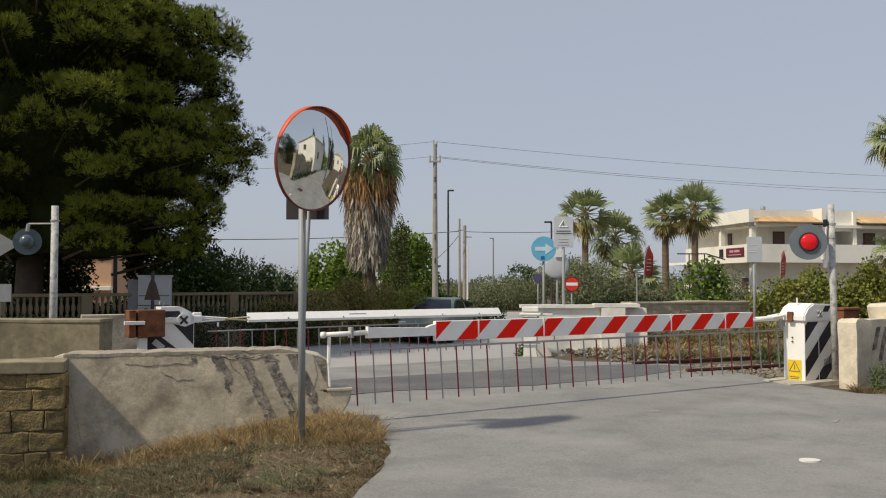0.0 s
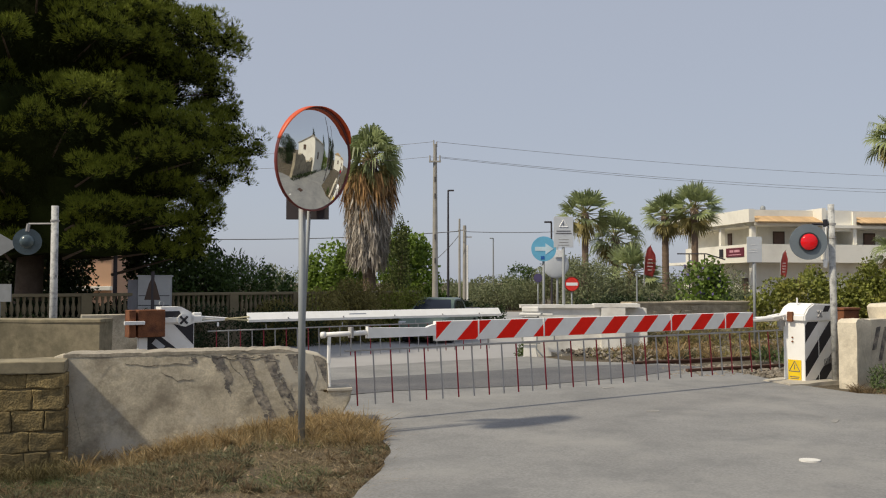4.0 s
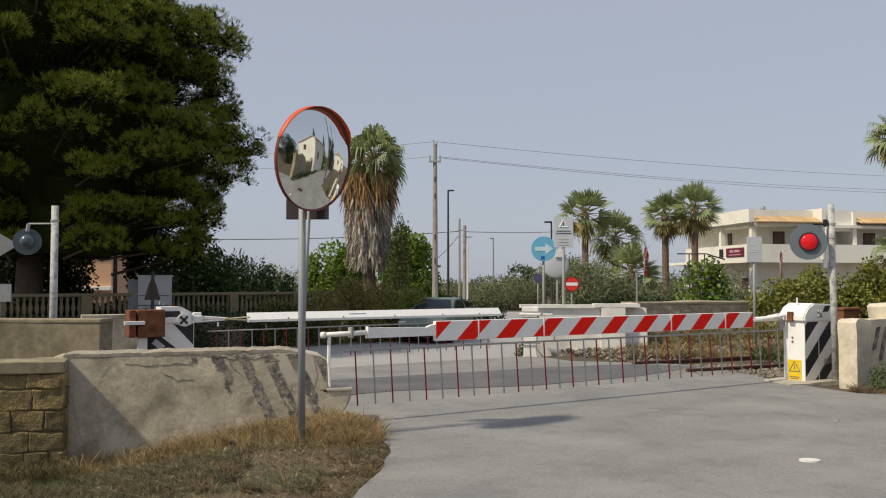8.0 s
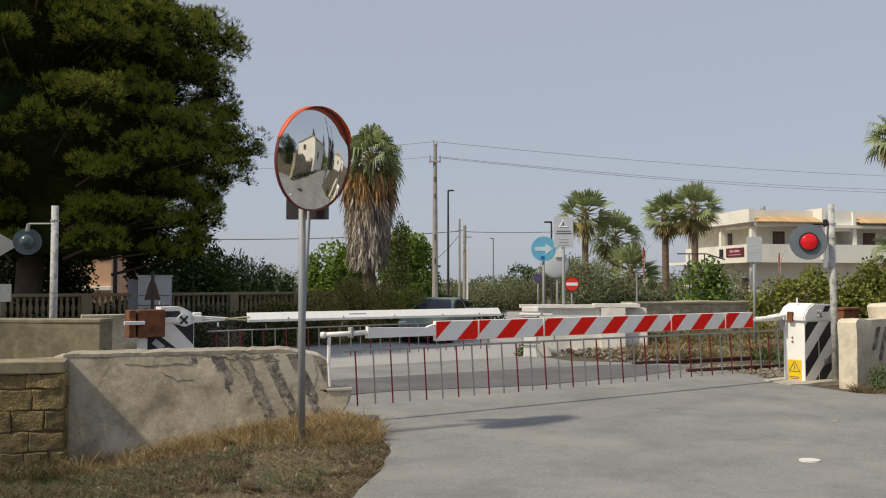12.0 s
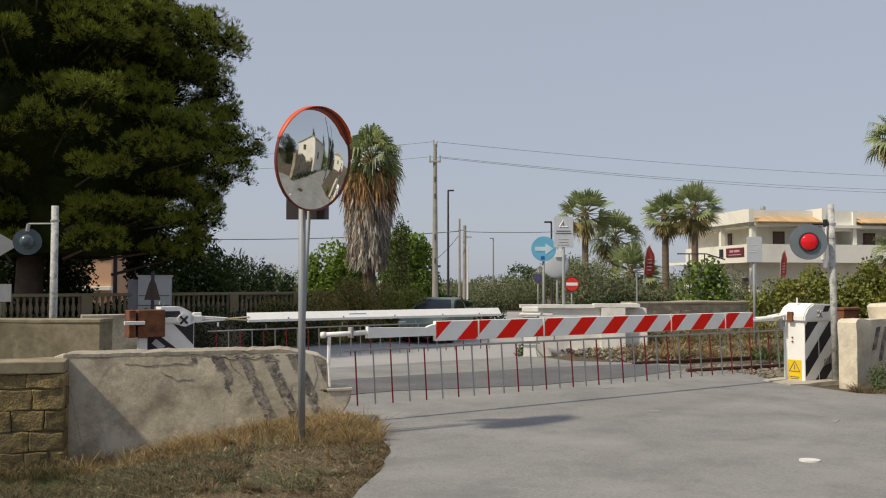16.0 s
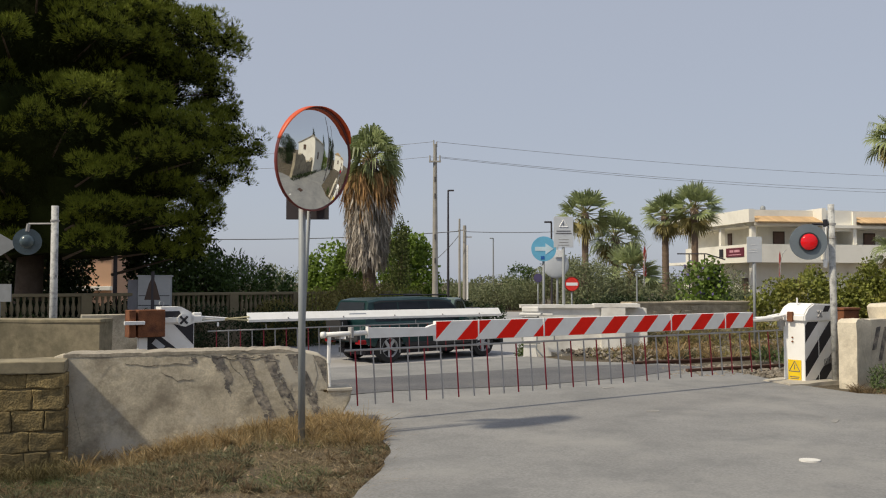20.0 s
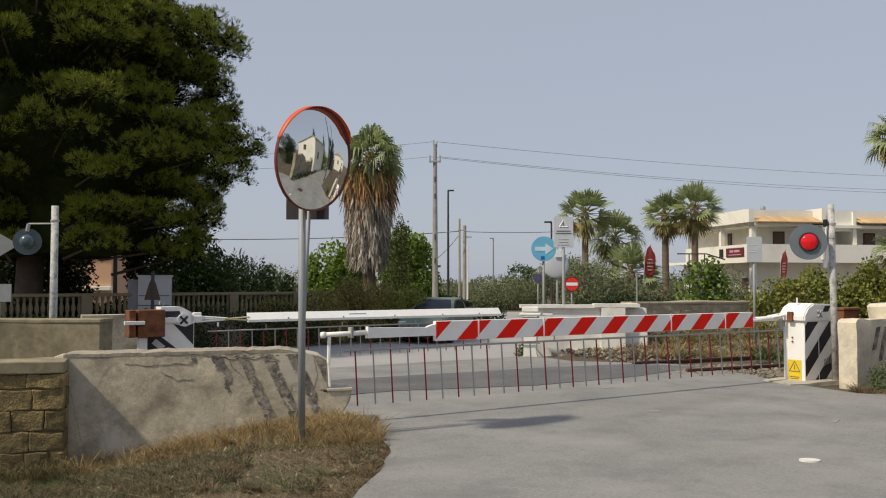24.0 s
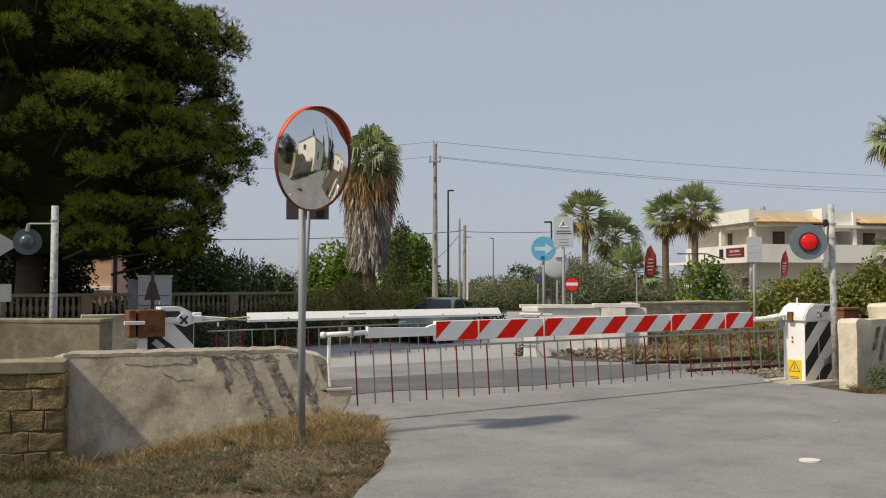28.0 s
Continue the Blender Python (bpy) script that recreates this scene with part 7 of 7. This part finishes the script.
def build_cabinet():
    t = thing("utility_cabinet", pose(-8.3, 24.4, -0.5, 0, 0, 12), "grey metal utility cabinet in tree shade", "cabinet")
    bm = new_bm()
    box(bm, 0.12, 0.3, 1.08, 0.88, 0.5, 2.16, 0.012)
    part("body", bm, TIN, t)
    bm = new_bm()
    box(bm, -0.46, 0.32, 1.05, 0.28, 0.45, 2.05, 0.012)
    part("side_box", bm, mat("dark_cabinet", (0.2, 0.2, 0.22), 0.6), t, "darker side cabinet")
    for z in (0.75, 1.35, 1.62):
        bm = new_bm()
        box(bm, 0.12, 0.045, z, 0.84, 0.012, 0.02)
        part("door_seam", bm, BLACK, t)
    bm = new_bm()
    box(bm, 0.12, 0.3, 2.18, 0.94, 0.56, 0.05, 0.01)
    part("lid", bm, TIN, t)
    s = thing("notice_board", pose(-10.3, 20.4, -0.5), "pale notice board on a post in the shade", "sign")
    bm = new_bm()
    box(bm, -0.2, 0, 1.75, 0.6, 0.03, 0.42, 0.005)
    # pale board drawn in the darkened grey, its shade is in the colour
    part("board", bm, MATS["shaded_sign_back"], s)
    bm = new_bm()
    cyl(bm, (-0.2, 0.03, 0), (-0.2, 0.03, 1.9), 0.03, seg=8)
    part("post", bm, GALV, s)
    g = thing("gate_post", pose(-9.35, 24.6, -0.5), "thin dark steel post in tree shade", "post")
    bm = new_bm()
    cyl(bm, (0, 0, 0), (0, 0, 3.4), 0.055, seg=10)
    part("post", bm, SIGN_BACK, g)


def wire(name, a, b, sag, r, label, group="overhead wires"):
    a, b = Vector(a), Vector(b)
    bm = new_bm()
    side = (b - a).cross(Vector((0, 0, 1))).normalized()
    rings = []
    for i in range(15):
        p = a.lerp(b, i / 14) - Vector((0, 0, sag * 4 * (i / 14) * (1 - i / 14)))
        rings.append([bm.verts.new(p + side * r * math.cos(q) + Vector((0, 0, r * math.sin(q)))) for q in (0.3, 1.87, 3.44, 5.01)])
    for p, q in zip(rings, rings[1:]):
        for k in range(4):
            bm.faces.new((p[k], q[k], q[(k + 1) % 4], p[(k + 1) % 4]))
    return solid(name, bm, mat("wire_grey", (0.2, 0.2, 0.21), 0.7), label, "cable", group)


def build_poles():
    t = thing("utility_pole", pose(-0.33, 36, -0.5), "tall weathered utility pole with crossarm and insulators", "utility pole", "utility poles")
    bm = new_bm()
    cyl(bm, (0, 0, 0), (0, 0, 7.8), 0.14, 0.075, seg=12)
    part("shaft", bm, WOODPOLE, t, "pale tapered shaft")
    bm = new_bm()
    box(bm, 0, -0.1, 7.05, 0.5, 0.07, 0.07, 0.008)
    part("crossarm", bm, WOODPOLE, t)
    for x, z in ((-0.22, 7.09), (0.2, 7.09), (-0.06, 7.75), (0.06, 7.68)):
        bm = new_bm()
        cyl(bm, (x, -0.1 if z < 7.5 else 0, z), (x, -0.1 if z < 7.5 else 0, z + 0.22), 0.035, 0.028, seg=8)
        part("insulator", bm, GREY_BAR, t, "grey insulator")
    for z in (6.3, 5.6, 3.9, 2.9):
        bm = new_bm()
        box(bm, 0.0, -0.13, z, 0.05, 0.03, 0.22)
        part("slot", bm, SIGN_BACK, t)
    wire("power_wire", (-0.27, 36, 7.4), (30, 50, 7.55), 0.25, 0.009, "thin dark overhead power wire")
    wire("power_wire", (-0.13, 35.9, 6.75), (30, 50, 6.8), 0.3, 0.009, "thin dark overhead power wire")
    wire("power_wire", (-0.53, 35.9, 6.75), (30, 49.6, 6.55), 0.3, 0.009, "thin dark overhead power wire")
    wire("power_wire", (-0.39, 36, 7.4), (-22, 38, 7.2), 0.4, 0.008, "thin dark overhead power wire")
    wire("power_wire", (-0.53, 35.9, 6.75), (-22, 38, 6.6), 0.4, 0.008, "thin dark overhead power wire")
    for x, y, h, r, lab in ((0.92, 48, 5.55, 0.075, "slim grey utility pole"), (1.22, 48.5, 5.2, 0.13, "pale wooden utility pole")):
        q = thing("utility_pole", pose(x, y, -0.5), lab, "utility pole", "utility poles")
        bm = new_bm()
        cyl(bm, (0, 0, 0), (0, 0, h), r, r * 0.75, seg=10)
        part("shaft", bm, WOODPOLE, q)
        bm = new_bm()
        box(bm, 0.15, 0, h - 0.65, 0.5, 0.06, 0.06)
        part("bracket", bm, GREY_BAR, q)
    q = thing("marker_pole", pose(1.32, 46.5, -0.5), "white painted metal pole", "pole", "utility poles")
    bm = new_bm()
    cyl(bm, (0, 0, 0), (0, 0, 4.0), 0.05, 0.045, seg=10)
    part("shaft", bm, WHITE, q)
    wire("phone_cable", (-17, 46, 3.9), (0.95, 48, 4.35), 0.25, 0.025, "sagging dark telephone cable")
    wire("phone_cable", (1.2, 48.4, 4.35), (9.5, 56, 4.9), 0.1, 0.02, "thin dark telephone cable overhead")
    wire("phone_cable", (0.95, 48, 4.2), (-2.5, 60, 2.4), 0.6, 0.02, "sagging dark telephone cable")
    for x, y, h, arm, lab in ((0.30, 50, 7.36, 0.34, "tall black street lamp"), (4.2, 72, 5.7, -0.3, "distant thin street lamp"), (2.3, 95, 5.0, 0.3, "distant thin street lamp")):
        s = thing("street_lamp", pose(x, y, -0.5), lab, "street lamp", "street lamps")
        bm = new_bm()
        cyl(bm, (0, 0, 0), (0, 0, h), 0.085, 0.05, seg=10)
        part("pole", bm, SIGN_BACK if h > 7 else GALV, s)
        bm = new_bm()
        box(bm, arm / 2, 0, h - 0.02, abs(arm), 0.16, 0.09, 0.02)
        part("lantern", bm, SIGN_BACK if h > 7 else GALV, s)
    s = thing("street_lamp", pose(3.78, 30.0, -0.5), "thin dark lamp post behind the notice panel", "street lamp", "street lamps")
    bm = new_bm()
    cyl(bm, (0, 0, 0), (0, 0, 4.1), 0.04, 0.03, seg=8)
    part("pole", bm, SIGN_BACK, s)
    bm = new_bm()
    box(bm, -0.12, 0, 4.1, 0.26, 0.1, 0.06, 0.015)
    part("lantern", bm, SIGN_BACK, s)
    s = thing("signpost", pose(8.2, 36.5, -0.5), "thin grey steel post by the road", "post")
    bm = new_bm()
    cyl(bm, (0, 0, 0), (0, 0, 2.3), 0.035, seg=8)
    part("shaft", bm, GALV, s)
    r = thing("rusty_box", pose(6.55, 14.1, -0.1, 0, 0, 20), "rusty brown iron box behind the barrier drive", "box")
    bm = new_bm()
    box(bm, 0, 0, 0.55, 0.32, 0.3, 1.2, 0.01)
    part("body", bm, RUST, r)
    bm = new_bm()
    box(bm, 0, 0, 1.17, 0.36, 0.34, 0.04, 0.01)
    part("lid", bm, RUST, r)


FLAGS = []


def build_flags():
    for x, y, z0, h, tilt, wide in ((10.35, 44.5, -0.5, 3.95, 4, 0.62), (20.7, 53, -0.5, 4.0, 2, 0.46)):
        f = thing("feather_flag", pose(x, y, z0), "tall red feather banner on a curved pole", "flag", "feather flags")
        bm = new_bm()
        pts = [(0, 0, 0), (0, 0, 1.2), (0.02, 0, 2.4), (0.08, 0, 3.3), (0.2, 0, 3.75), (0.42, 0, h)]
        trunk_mesh(bm, pts, [0.03, 0.03, 0.025, 0.02, 0.018, 0.012], 6)
        part("pole", bm, GREY_BAR, f)
        cloth = new("banner")
        cloth.parent = f
        # feather cloth: straight along the pole, bowed on its free edge, with a shallow belly
        bm = new_bm()
        rows = []
        for j in range(15):
            q = j / 14
            z = 2.4 + (h - 2.4) * q
            x0 = lerp_table([(1.2, 0.0), (2.4, 0.02), (3.3, 0.08), (3.75, 0.2), (h, 0.42)], z)
            w = wide * (0.62 + 0.38 * math.sin(math.pi * min(1.0, 0.1 + q * 0.9))) * (1 - q ** 7) + 0.015
            rows.append([bm.verts.new((x0 + w * k / 4, 0.05 * math.sin(math.pi * k / 4) + 0.03 * math.sin(q * 9 + k), z - 0.10 * k / 4)) for k in range(5)])
        for p, u in zip(rows, rows[1:]):
            for k in range(4):
                bm.faces.new((p[k], p[k + 1], u[k + 1], u[k]))
        bmesh.ops.solidify(bm, geom=bm.faces[:], thickness=0.006)
        part("cloth", bm, mat("banner_red", (0.62, 0.14, 0.125), 0.8, 0.15, 3, 30, 0.1, transl=0.3), cloth, "red banner cloth", smooth=True)
        for z, w in ((2.68, 0.14), (2.86, 0.2), (3.04, 0.2), (3.22, 0.16)):
            bm = new_bm()
            box(bm, 0.05 + wide * 0.45 + 0.05 * (z - 2.2), 0.04, z - 0.04, w * wide / 0.42, 0.10, 0.055)
            part("lettering_bar", bm, mat("faded_lettering", (0.62, 0.50, 0.47), 0.7), cloth, "pale lettering bar")
        FLAGS.append((cloth, tilt))


# ---- buildings ----
def build_white_house():
    h = thing("white_house", pose(20.0, 56.0, -0.5, 0, 0, 10.5), "two-storey cream house with balconies and tiled eaves", "house")
    # local x runs along the long front, y to the back

    def bx(name, x0, x1, y0, y1, z0, z1, m, label="", bev=0.0):
        bm = new_bm()
        box(bm, (x0 + x1) / 2, (y0 + y1) / 2, (z0 + z1) / 2, x1 - x0, y1 - y0, z1 - z0, bev)
        return part(name, bm, m, h, label)

    bx("ground_floor", 1.2, 22, 1.6, 12, 0, 3.3, WALL_CREAM, "cream rendered wall")
    bx("upper_floor", 1.6, 22, 1.9, 12, 3.5, 5.95, WALL_CREAM, "cream rendered wall")
    bx("floor_slab", -0.1, 22, 0.0, 12, 3.3, 3.5, WALL_CREAM)
    bx("balcony_front", -0.1, 22, 0.0, 0.16, 3.5, 4.5, WALL_CREAM, "solid cream balcony front")
    bx("balcony_side", -0.1, 0.06, 0.16, 9.0, 3.5, 4.5, WALL_CREAM, "solid cream balcony front")
    bx("roof_slab", -0.15, 0.25, -0.1, 12, 5.92, 6.1, WALL_CREAM)
    bx("roof_slab", 0.25, 5.1, -0.1, 12, 5.72, 5.96, WALL_CREAM)
    bx("corner_parapet", 0.05, 0.25, -0.1, 0.1, 6.1, 6.78, WALL_CREAM)
    bx("roof_slab", 5.3, 22, 0.0, 12, 5.6, 5.8, WALL_CREAM)
    bx("parapet_side", -0.15, 0.05, -0.1, 12, 6.1, 6.78, WALL_CREAM, "cream roof parapet")
    bx("parapet_front", 0.05, 22, 0.87, 1.1, 5.8, 6.82, WALL_CREAM, "cream roof parapet")
    bx("fin_wall", 5.1, 5.4, -0.1, 2.4, 3.5, 6.9, WALL_CREAM, "cream dividing wall")
    bx("fin_wall", 7.6, 7.85, 0.17, 2.4, 3.5, 6.7, WALL_CREAM, "cream dividing wall")
    bx("upper_infill", 5.4, 7.6, 0.3, 0.5, 5.4, 6.8, WALL_CREAM, "cream wall panel")
    for x0, x1 in ((0.26, 5.1), (7.85, 12.6)):
        bm = new_bm()
        prism(bm, [(x0, -0.35, 5.97), (x0, 0.86, 6.28), (x0, 0.86, 6.35), (x0, -0.35, 5.9)], (x1 - x0, 0, 0))
        roof = part("eaves_roof", bm, TILES, h, "orange terracotta eaves roof")
        x = x0 + 0.1
        while x < x1:
            bm = new_bm()
            cyl(bm, (x, -0.38, 5.91), (x, 0.86, 6.37), 0.07, 0.06, seg=6)
            part("roof_tile", bm, TILES, roof)
            x += 0.155
    for x, y in ((0.2, 0.2), (0.2, 4.2), (0.2, 8.2), (12.4, 0.2)):
        bx("column", x, x + 0.32, y, y + 0.32, 3.5, 5.71, WALL_CREAM, "square cream column")
        bx("column", x, x + 0.32, y, y + 0.32, 0, 3.3, WALL_CREAM, "square cream column")

    def window(x0, x1, z0, z1, y, side=False):
        bm = new_bm()
        if side:
            box(bm, y, (x0 + x1) / 2, (z0 + z1) / 2, 0.08, x1 - x0, z1 - z0)
        else:
            box(bm, (x0 + x1) / 2, y, (z0 + z1) / 2, x1 - x0, 0.08, z1 - z0)
        w = part("window", bm, DARKWOOD, h, "dark brown framed window")
        bm = new_bm()
        if side:
            box(bm, y - 0.045, (x0 + x1) / 2, (z0 + z1) / 2, 0.02, (x1 - x0) * 0.8, (z1 - z0) * 0.85)
        else:
            box(bm, (x0 + x1) / 2, y - 0.045, (z0 + z1) / 2, (x1 - x0) * 0.8, 0.02, (z1 - z0) * 0.85)
        part("pane", bm, mat("brown_shutter", (0.13, 0.07, 0.05), 0.5, 0.2, 4, 30, 0.1), w)

    window(2.75, 3.6, 4.0, 5.45, 1.88)
    window(9.6, 10.5, 3.9, 5.4, 1.88)
    window(3.4, 4.6, 0.9, 2.2, 1.58)
    window(5.2, 5.75, 3.5, 5.5, 1.58, True)
    window(2.4, 3.1, 0.1, 2.3, 1.18, True)
    window(7.6, 8.5, 0.1, 2.3, 1.18, True)
    sb = thing("shop_sign", h.matrix_basis @ pose(-0.13, 1.75, 4.0), "dark red shop sign on the balcony front", "sign")
    bm = new_bm()
    box(bm, 0, 0, 0, 0.05, 2.3, 0.6, 0.01)
    part("board", bm, mat("sign_maroon", (0.13, 0.015, 0.03), 0.6), sb)
    for y, w, z in ((0.4, 0.5, 0.08), (-0.3, 0.7, 0.08), (0.0, 1.6, -0.16)):
        bm = new_bm()
        box(bm, -0.03, y, z, 0.01, w, 0.16 if z > 0 else 0.06)
        part("lettering_bar", bm, mat("lettering_pink", (0.6, 0.3, 0.35), 0.6), sb)
    bm = new_bm()
    box(bm, -0.16, 3.55, 4.0, 0.05, 0.45, 0.55, 0.01)
    solid("shop_sign", bm, BLACK, "small black sign on the balcony front", "sign", m=h.matrix_basis)
    for x, y, k in ((3.9, 5.0, 0.8), (6.3, 1.6, 0.5)):
        v = thing("roof_vent", h.matrix_basis @ pose(x, y, 6.1), "round metal chimney cowl on the roof", "chimney")
        bm = new_bm()
        cyl(bm, (0, 0, 0), (0, 0, 1.25 * k), 0.15 * k, seg=10)
        part("pipe", bm, GALV, v)
        bm = new_bm()
        bmesh.ops.create_uvsphere(bm, u_segments=12, v_segments=8, radius=0.24 * k, matrix=pose(0, 0, 1.45 * k) @ Matrix.Diagonal((1, 1, 1.3, 1)))
        part("cowl", bm, GALV, v, smooth=True)


def build_back_house():
    """The salmon house behind the pine."""
    h = thing("salmon_house", pose(-19.5, 40, -0.5, 0, 0, 5), "salmon rendered house behind the pine tree", "house")
    bm = new_bm()
    box(bm, 1.2, 3, 2.2, 5.6, 6, 3.6)
    part("wall", bm, WALL_SALMON, h)
    bm = new_bm()
    box(bm, 1.2, -0.1, 1.72, 5.7, 0.3, 0.2, 0.02)
    part("cornice", bm, WALL_CREAM, h, "pale cornice band")
    bm = new_bm()
    box(bm, 1.2, 3, 0.2, 5.4, 5.6, 0.4)
    part("base", bm, WALL_CREAM, h)
    bm = new_bm()
    prism(bm, [(-1.9, -0.4, 4.0), (-1.9, 3, 5.2), (-1.9, 6.4, 4.0)], (6.2, 0, 0))
    part("roof", bm, TILES, h, "tiled gable roof")
    for x in (-0.8,):
        bm = new_bm()
        box(bm, x, -0.02, 2.9, 0.9, 0.08, 1.2)
        part("window", bm, DARKWOOD, h, "dark shuttered window")


def build_mirror_house():
    """The house across the road and what stands round it, seen only in the mirror."""
    c = Vector((11.3, 8.75))
    h = thing("gabled_house", pose(c.x, c.y, 0, 0, 0, -54.0), "pale stone gabled house across the road", "house")
    # local x runs along the lit gable end from the road corner, +y along the road front
    W, D = 4.9, 8.6
    road = Vector((math.cos(radians(79.5)), math.sin(radians(79.5)), 0))
    bm = new_bm()
    prism(bm, [(0, 0, 0), (W, 0, 0), (W, 0, 3.95), (0.4, 0, 5.05), (0, 0, 4.75)], road * D)
    part("wall", bm, WALL_CREAM, h, "pale stained render")
    bm = new_bm()
    box(bm, 2.85, 0.0, 3.35, 0.75, 0.14, 0.75, 0.01)
    part("window", bm, DARKWOOD, h, "dark window")
    bm = new_bm()
    box(bm, 0, 0, 0, 0.14, 0.8, 1.0, 0.01, m=Matrix.Translation(road * 2.2 + Vector((0, 0, 2.5))) @ pose(0, 0, 0, 0, 0, -10.5))
    part("window", bm, DARKWOOD, h, "dark window")
    bm = new_bm()
    prism(bm, [(W + 0.15, -0.12, 3.92), (0.4, -0.12, 5.07), (-0.15, -0.12, 4.66), (-0.15, -0.12, 4.74), (0.4, -0.12, 5.17), (W + 0.15, -0.12, 4.02)], road * (D + 0.2))
    part("roof", bm, COPING, h, "pale flat-tiled roof")
    # roofless stone wall along the road before the house
    k = thing("ruined_wall", pose(6.1, 6.1, 0, 0, 0, 23.6), "ruined rubble stone wall with a ragged broken top", "wall", kind="structure")
    bm = new_bm()
    prism(bm, [(0, 0, 0), (8.6, 0, 0), (8.6, 0, 2.5), (7.6, 0, 2.7), (6.9, 0, 1.9), (6.2, 0, 1.4), (5.5, 0, 2.1), (4.6, 0, 1.5), (3.8, 0, 1.7), (3.0, 0, 1.45), (2.4, 0, 2.1), (1.5, 0, 2.4), (0.7, 0, 2.25), (0, 0, 2.35)], (0, -0.4, 0))
    part("masonry", bm, mat("bare_house_stone", (0.36, 0.31, 0.22), 0.93, 0.4, 2.5, 20, 0.6, stain=(0.18, 0.15, 0.11), stain_amt=0.7, stain_scale=1.5), k, "bare weathered stone")
    g = Vector((0.916, 0.401))
    build_bush("house_hedge", [(6.0 + g.x * 0.8 * i, 6.45 + g.y * 0.8 * i, 0.08, 0.55, 0.3, 0.26) for i in range(12)], "dark low growth at the foot of the ruined wall", LEAF_DARK, 0.12, 0.07, 60, 95, "hedge")

    def tree(name, az, d, z, sx, label, m, seed, tall=False):
        x, y = -1.2 + d * math.sin(radians(az)), 8.0 + d * math.cos(radians(az))
        if tall:
            blobs = [(x, y, z * 0.3, sx, sx, z * 0.33), (x, y, z * 0.6, sx * 0.8, sx * 0.8, z * 0.28), (x, y, z * 0.85, sx * 0.45, sx * 0.45, z * 0.17)]
        else:
            blobs = [(x, y, z * 0.35, sx, sx, z * 0.36), (x + 0.3, y, z * 0.68, sx * 0.9, sx * 0.8, z * 0.33)]
        build_bush(name, blobs, label, m, 0.24, 0.1, 30, seed, "tree", up=0.9 if tall else 0.4)

    tree("garden_tree", 112.0, 15.5, 5.2, 1.5, "dark tree beside the gabled house", LEAF_DARK, 93)
    tree("garden_tree", 108.0, 20.0, 5.0, 1.6, "dark tree beside the gabled house", LEAF_DARK, 97)
    tree("cypress", 87.2, 24.0, 8.6, 0.8, "dark tree rising behind the house roof", LEAF_DARK, 91, True)
    tree("cypress", 77.6, 25.0, 7.4, 0.55, "dark narrow cypress beside the house", LEAF_DARK, 92, True)
    tree("cypress", 70.5, 26.0, 7.6, 1.0, "dark tall cypress along the near road", LEAF_DARK, 94, True)
    tree("cypress", 67.6, 29.0, 7.4, 1.1, "dark tall cypress along the near road", LEAF_DARK, 96, True)
    tree("garden_tree", 76.5, 21.0, 3.6, 1.3, "green garden tree beside the house", LEAF, 98)
    for x, y, hh in ((33, 27, 5.2), (43, 38, 5.0)):
        q = thing("far_house", pose(x, y, -0.5, 0, 0, 25), "pale house farther along the near road", "house")
        bm = new_bm()
        box(bm, 3, 0, hh / 2, 6, 5, hh)
        part("wall", bm, WALL_CREAM, q)
        bm = new_bm()
        prism(bm, [(-0.2, -2.7, hh), (-0.2, 0, hh + 0.9), (-0.2, 2.7, hh)], (6.4, 0, 0))
        part("roof", bm, TILES, q)
        bm = new_bm()
        box(bm, -0.02, 0.5, hh * 0.6, 0.08, 1.0, 1.2)
        part("window", bm, DARKWOOD, q)
    for az, d, z in ((72.0, 11.5, 7.2), (68.0, 19.0, 8.3)):
        q = thing("utility_pole", pose(-1.2 + d * math.sin(radians(az)), 8.0 + d * math.cos(radians(az)), 0), "wooden utility pole beside the near road", "utility pole", "utility poles")
        bm = new_bm()
        cyl(bm, (0, 0, 0), (0, 0, z), 0.1, 0.07, seg=10)
        part("shaft", bm, SIGN_BACK, q)
    # added dark square with bars for an unidentified dark spot
    d = thing("dark_road_plate", pose(4.34, 7.74, 0.032, 0, 0, 20), "dark square plate with bars on the road", "drain grate", kind="structure")
    bm = new_bm()
    box(bm, 0, 0, 0.004, 0.5, 0.5, 0.008)
    part("frame", bm, BLACK, d)
    for i in range(6):
        bm = new_bm()
        box(bm, -0.2 + 0.08 * i, 0, 0.012, 0.03, 0.44, 0.008)
        part("bar", bm, RAIL_RUST, d)


def build_road_details():
    # manhole cover, seams and pale patches in the near road
    bm = new_bm()
    disc(bm, 0.085, 0.012, pose(0, 0, 0) @ Matrix.Diagonal((1.0, 0.8, 1, 1)), 20)
    solid("road_marker", bm, WHITEWASH, "small pale worn patch set in the road", "marking", kind="structure", m=pose(3.02, 7.16, 0.036))
    for x, y, w, d, a in ((2.3, 12.1, 0.2, 0.1, 20), (2.4, 9.9, 0.16, 0.1, 10), (4.15, 9.2, 0.22, 0.06, 60)):
        bm = new_bm()
        prism(bm, [(-w / 2, -d / 2, 0), (w / 3, -d / 1.6, 0), (w / 2, d / 3, 0), (0, d / 2, 0), (-w / 2.2, d / 3, 0)], (0, 0, 0.004))
        solid("road_patch", bm, mat("pale_mortar", (0.29, 0.28, 0.26), 0.95, 0.3, 8, 50, 0.2), "small pale mortar patch on the asphalt", "patch", kind="structure", m=pose(x, y, 0.0315, 0, 0, a))


build_balustrade()
build_cabinet()
build_poles()
build_flags()
build_white_house()
build_back_house()
build_mirror_house()
build_road_details()


motions()
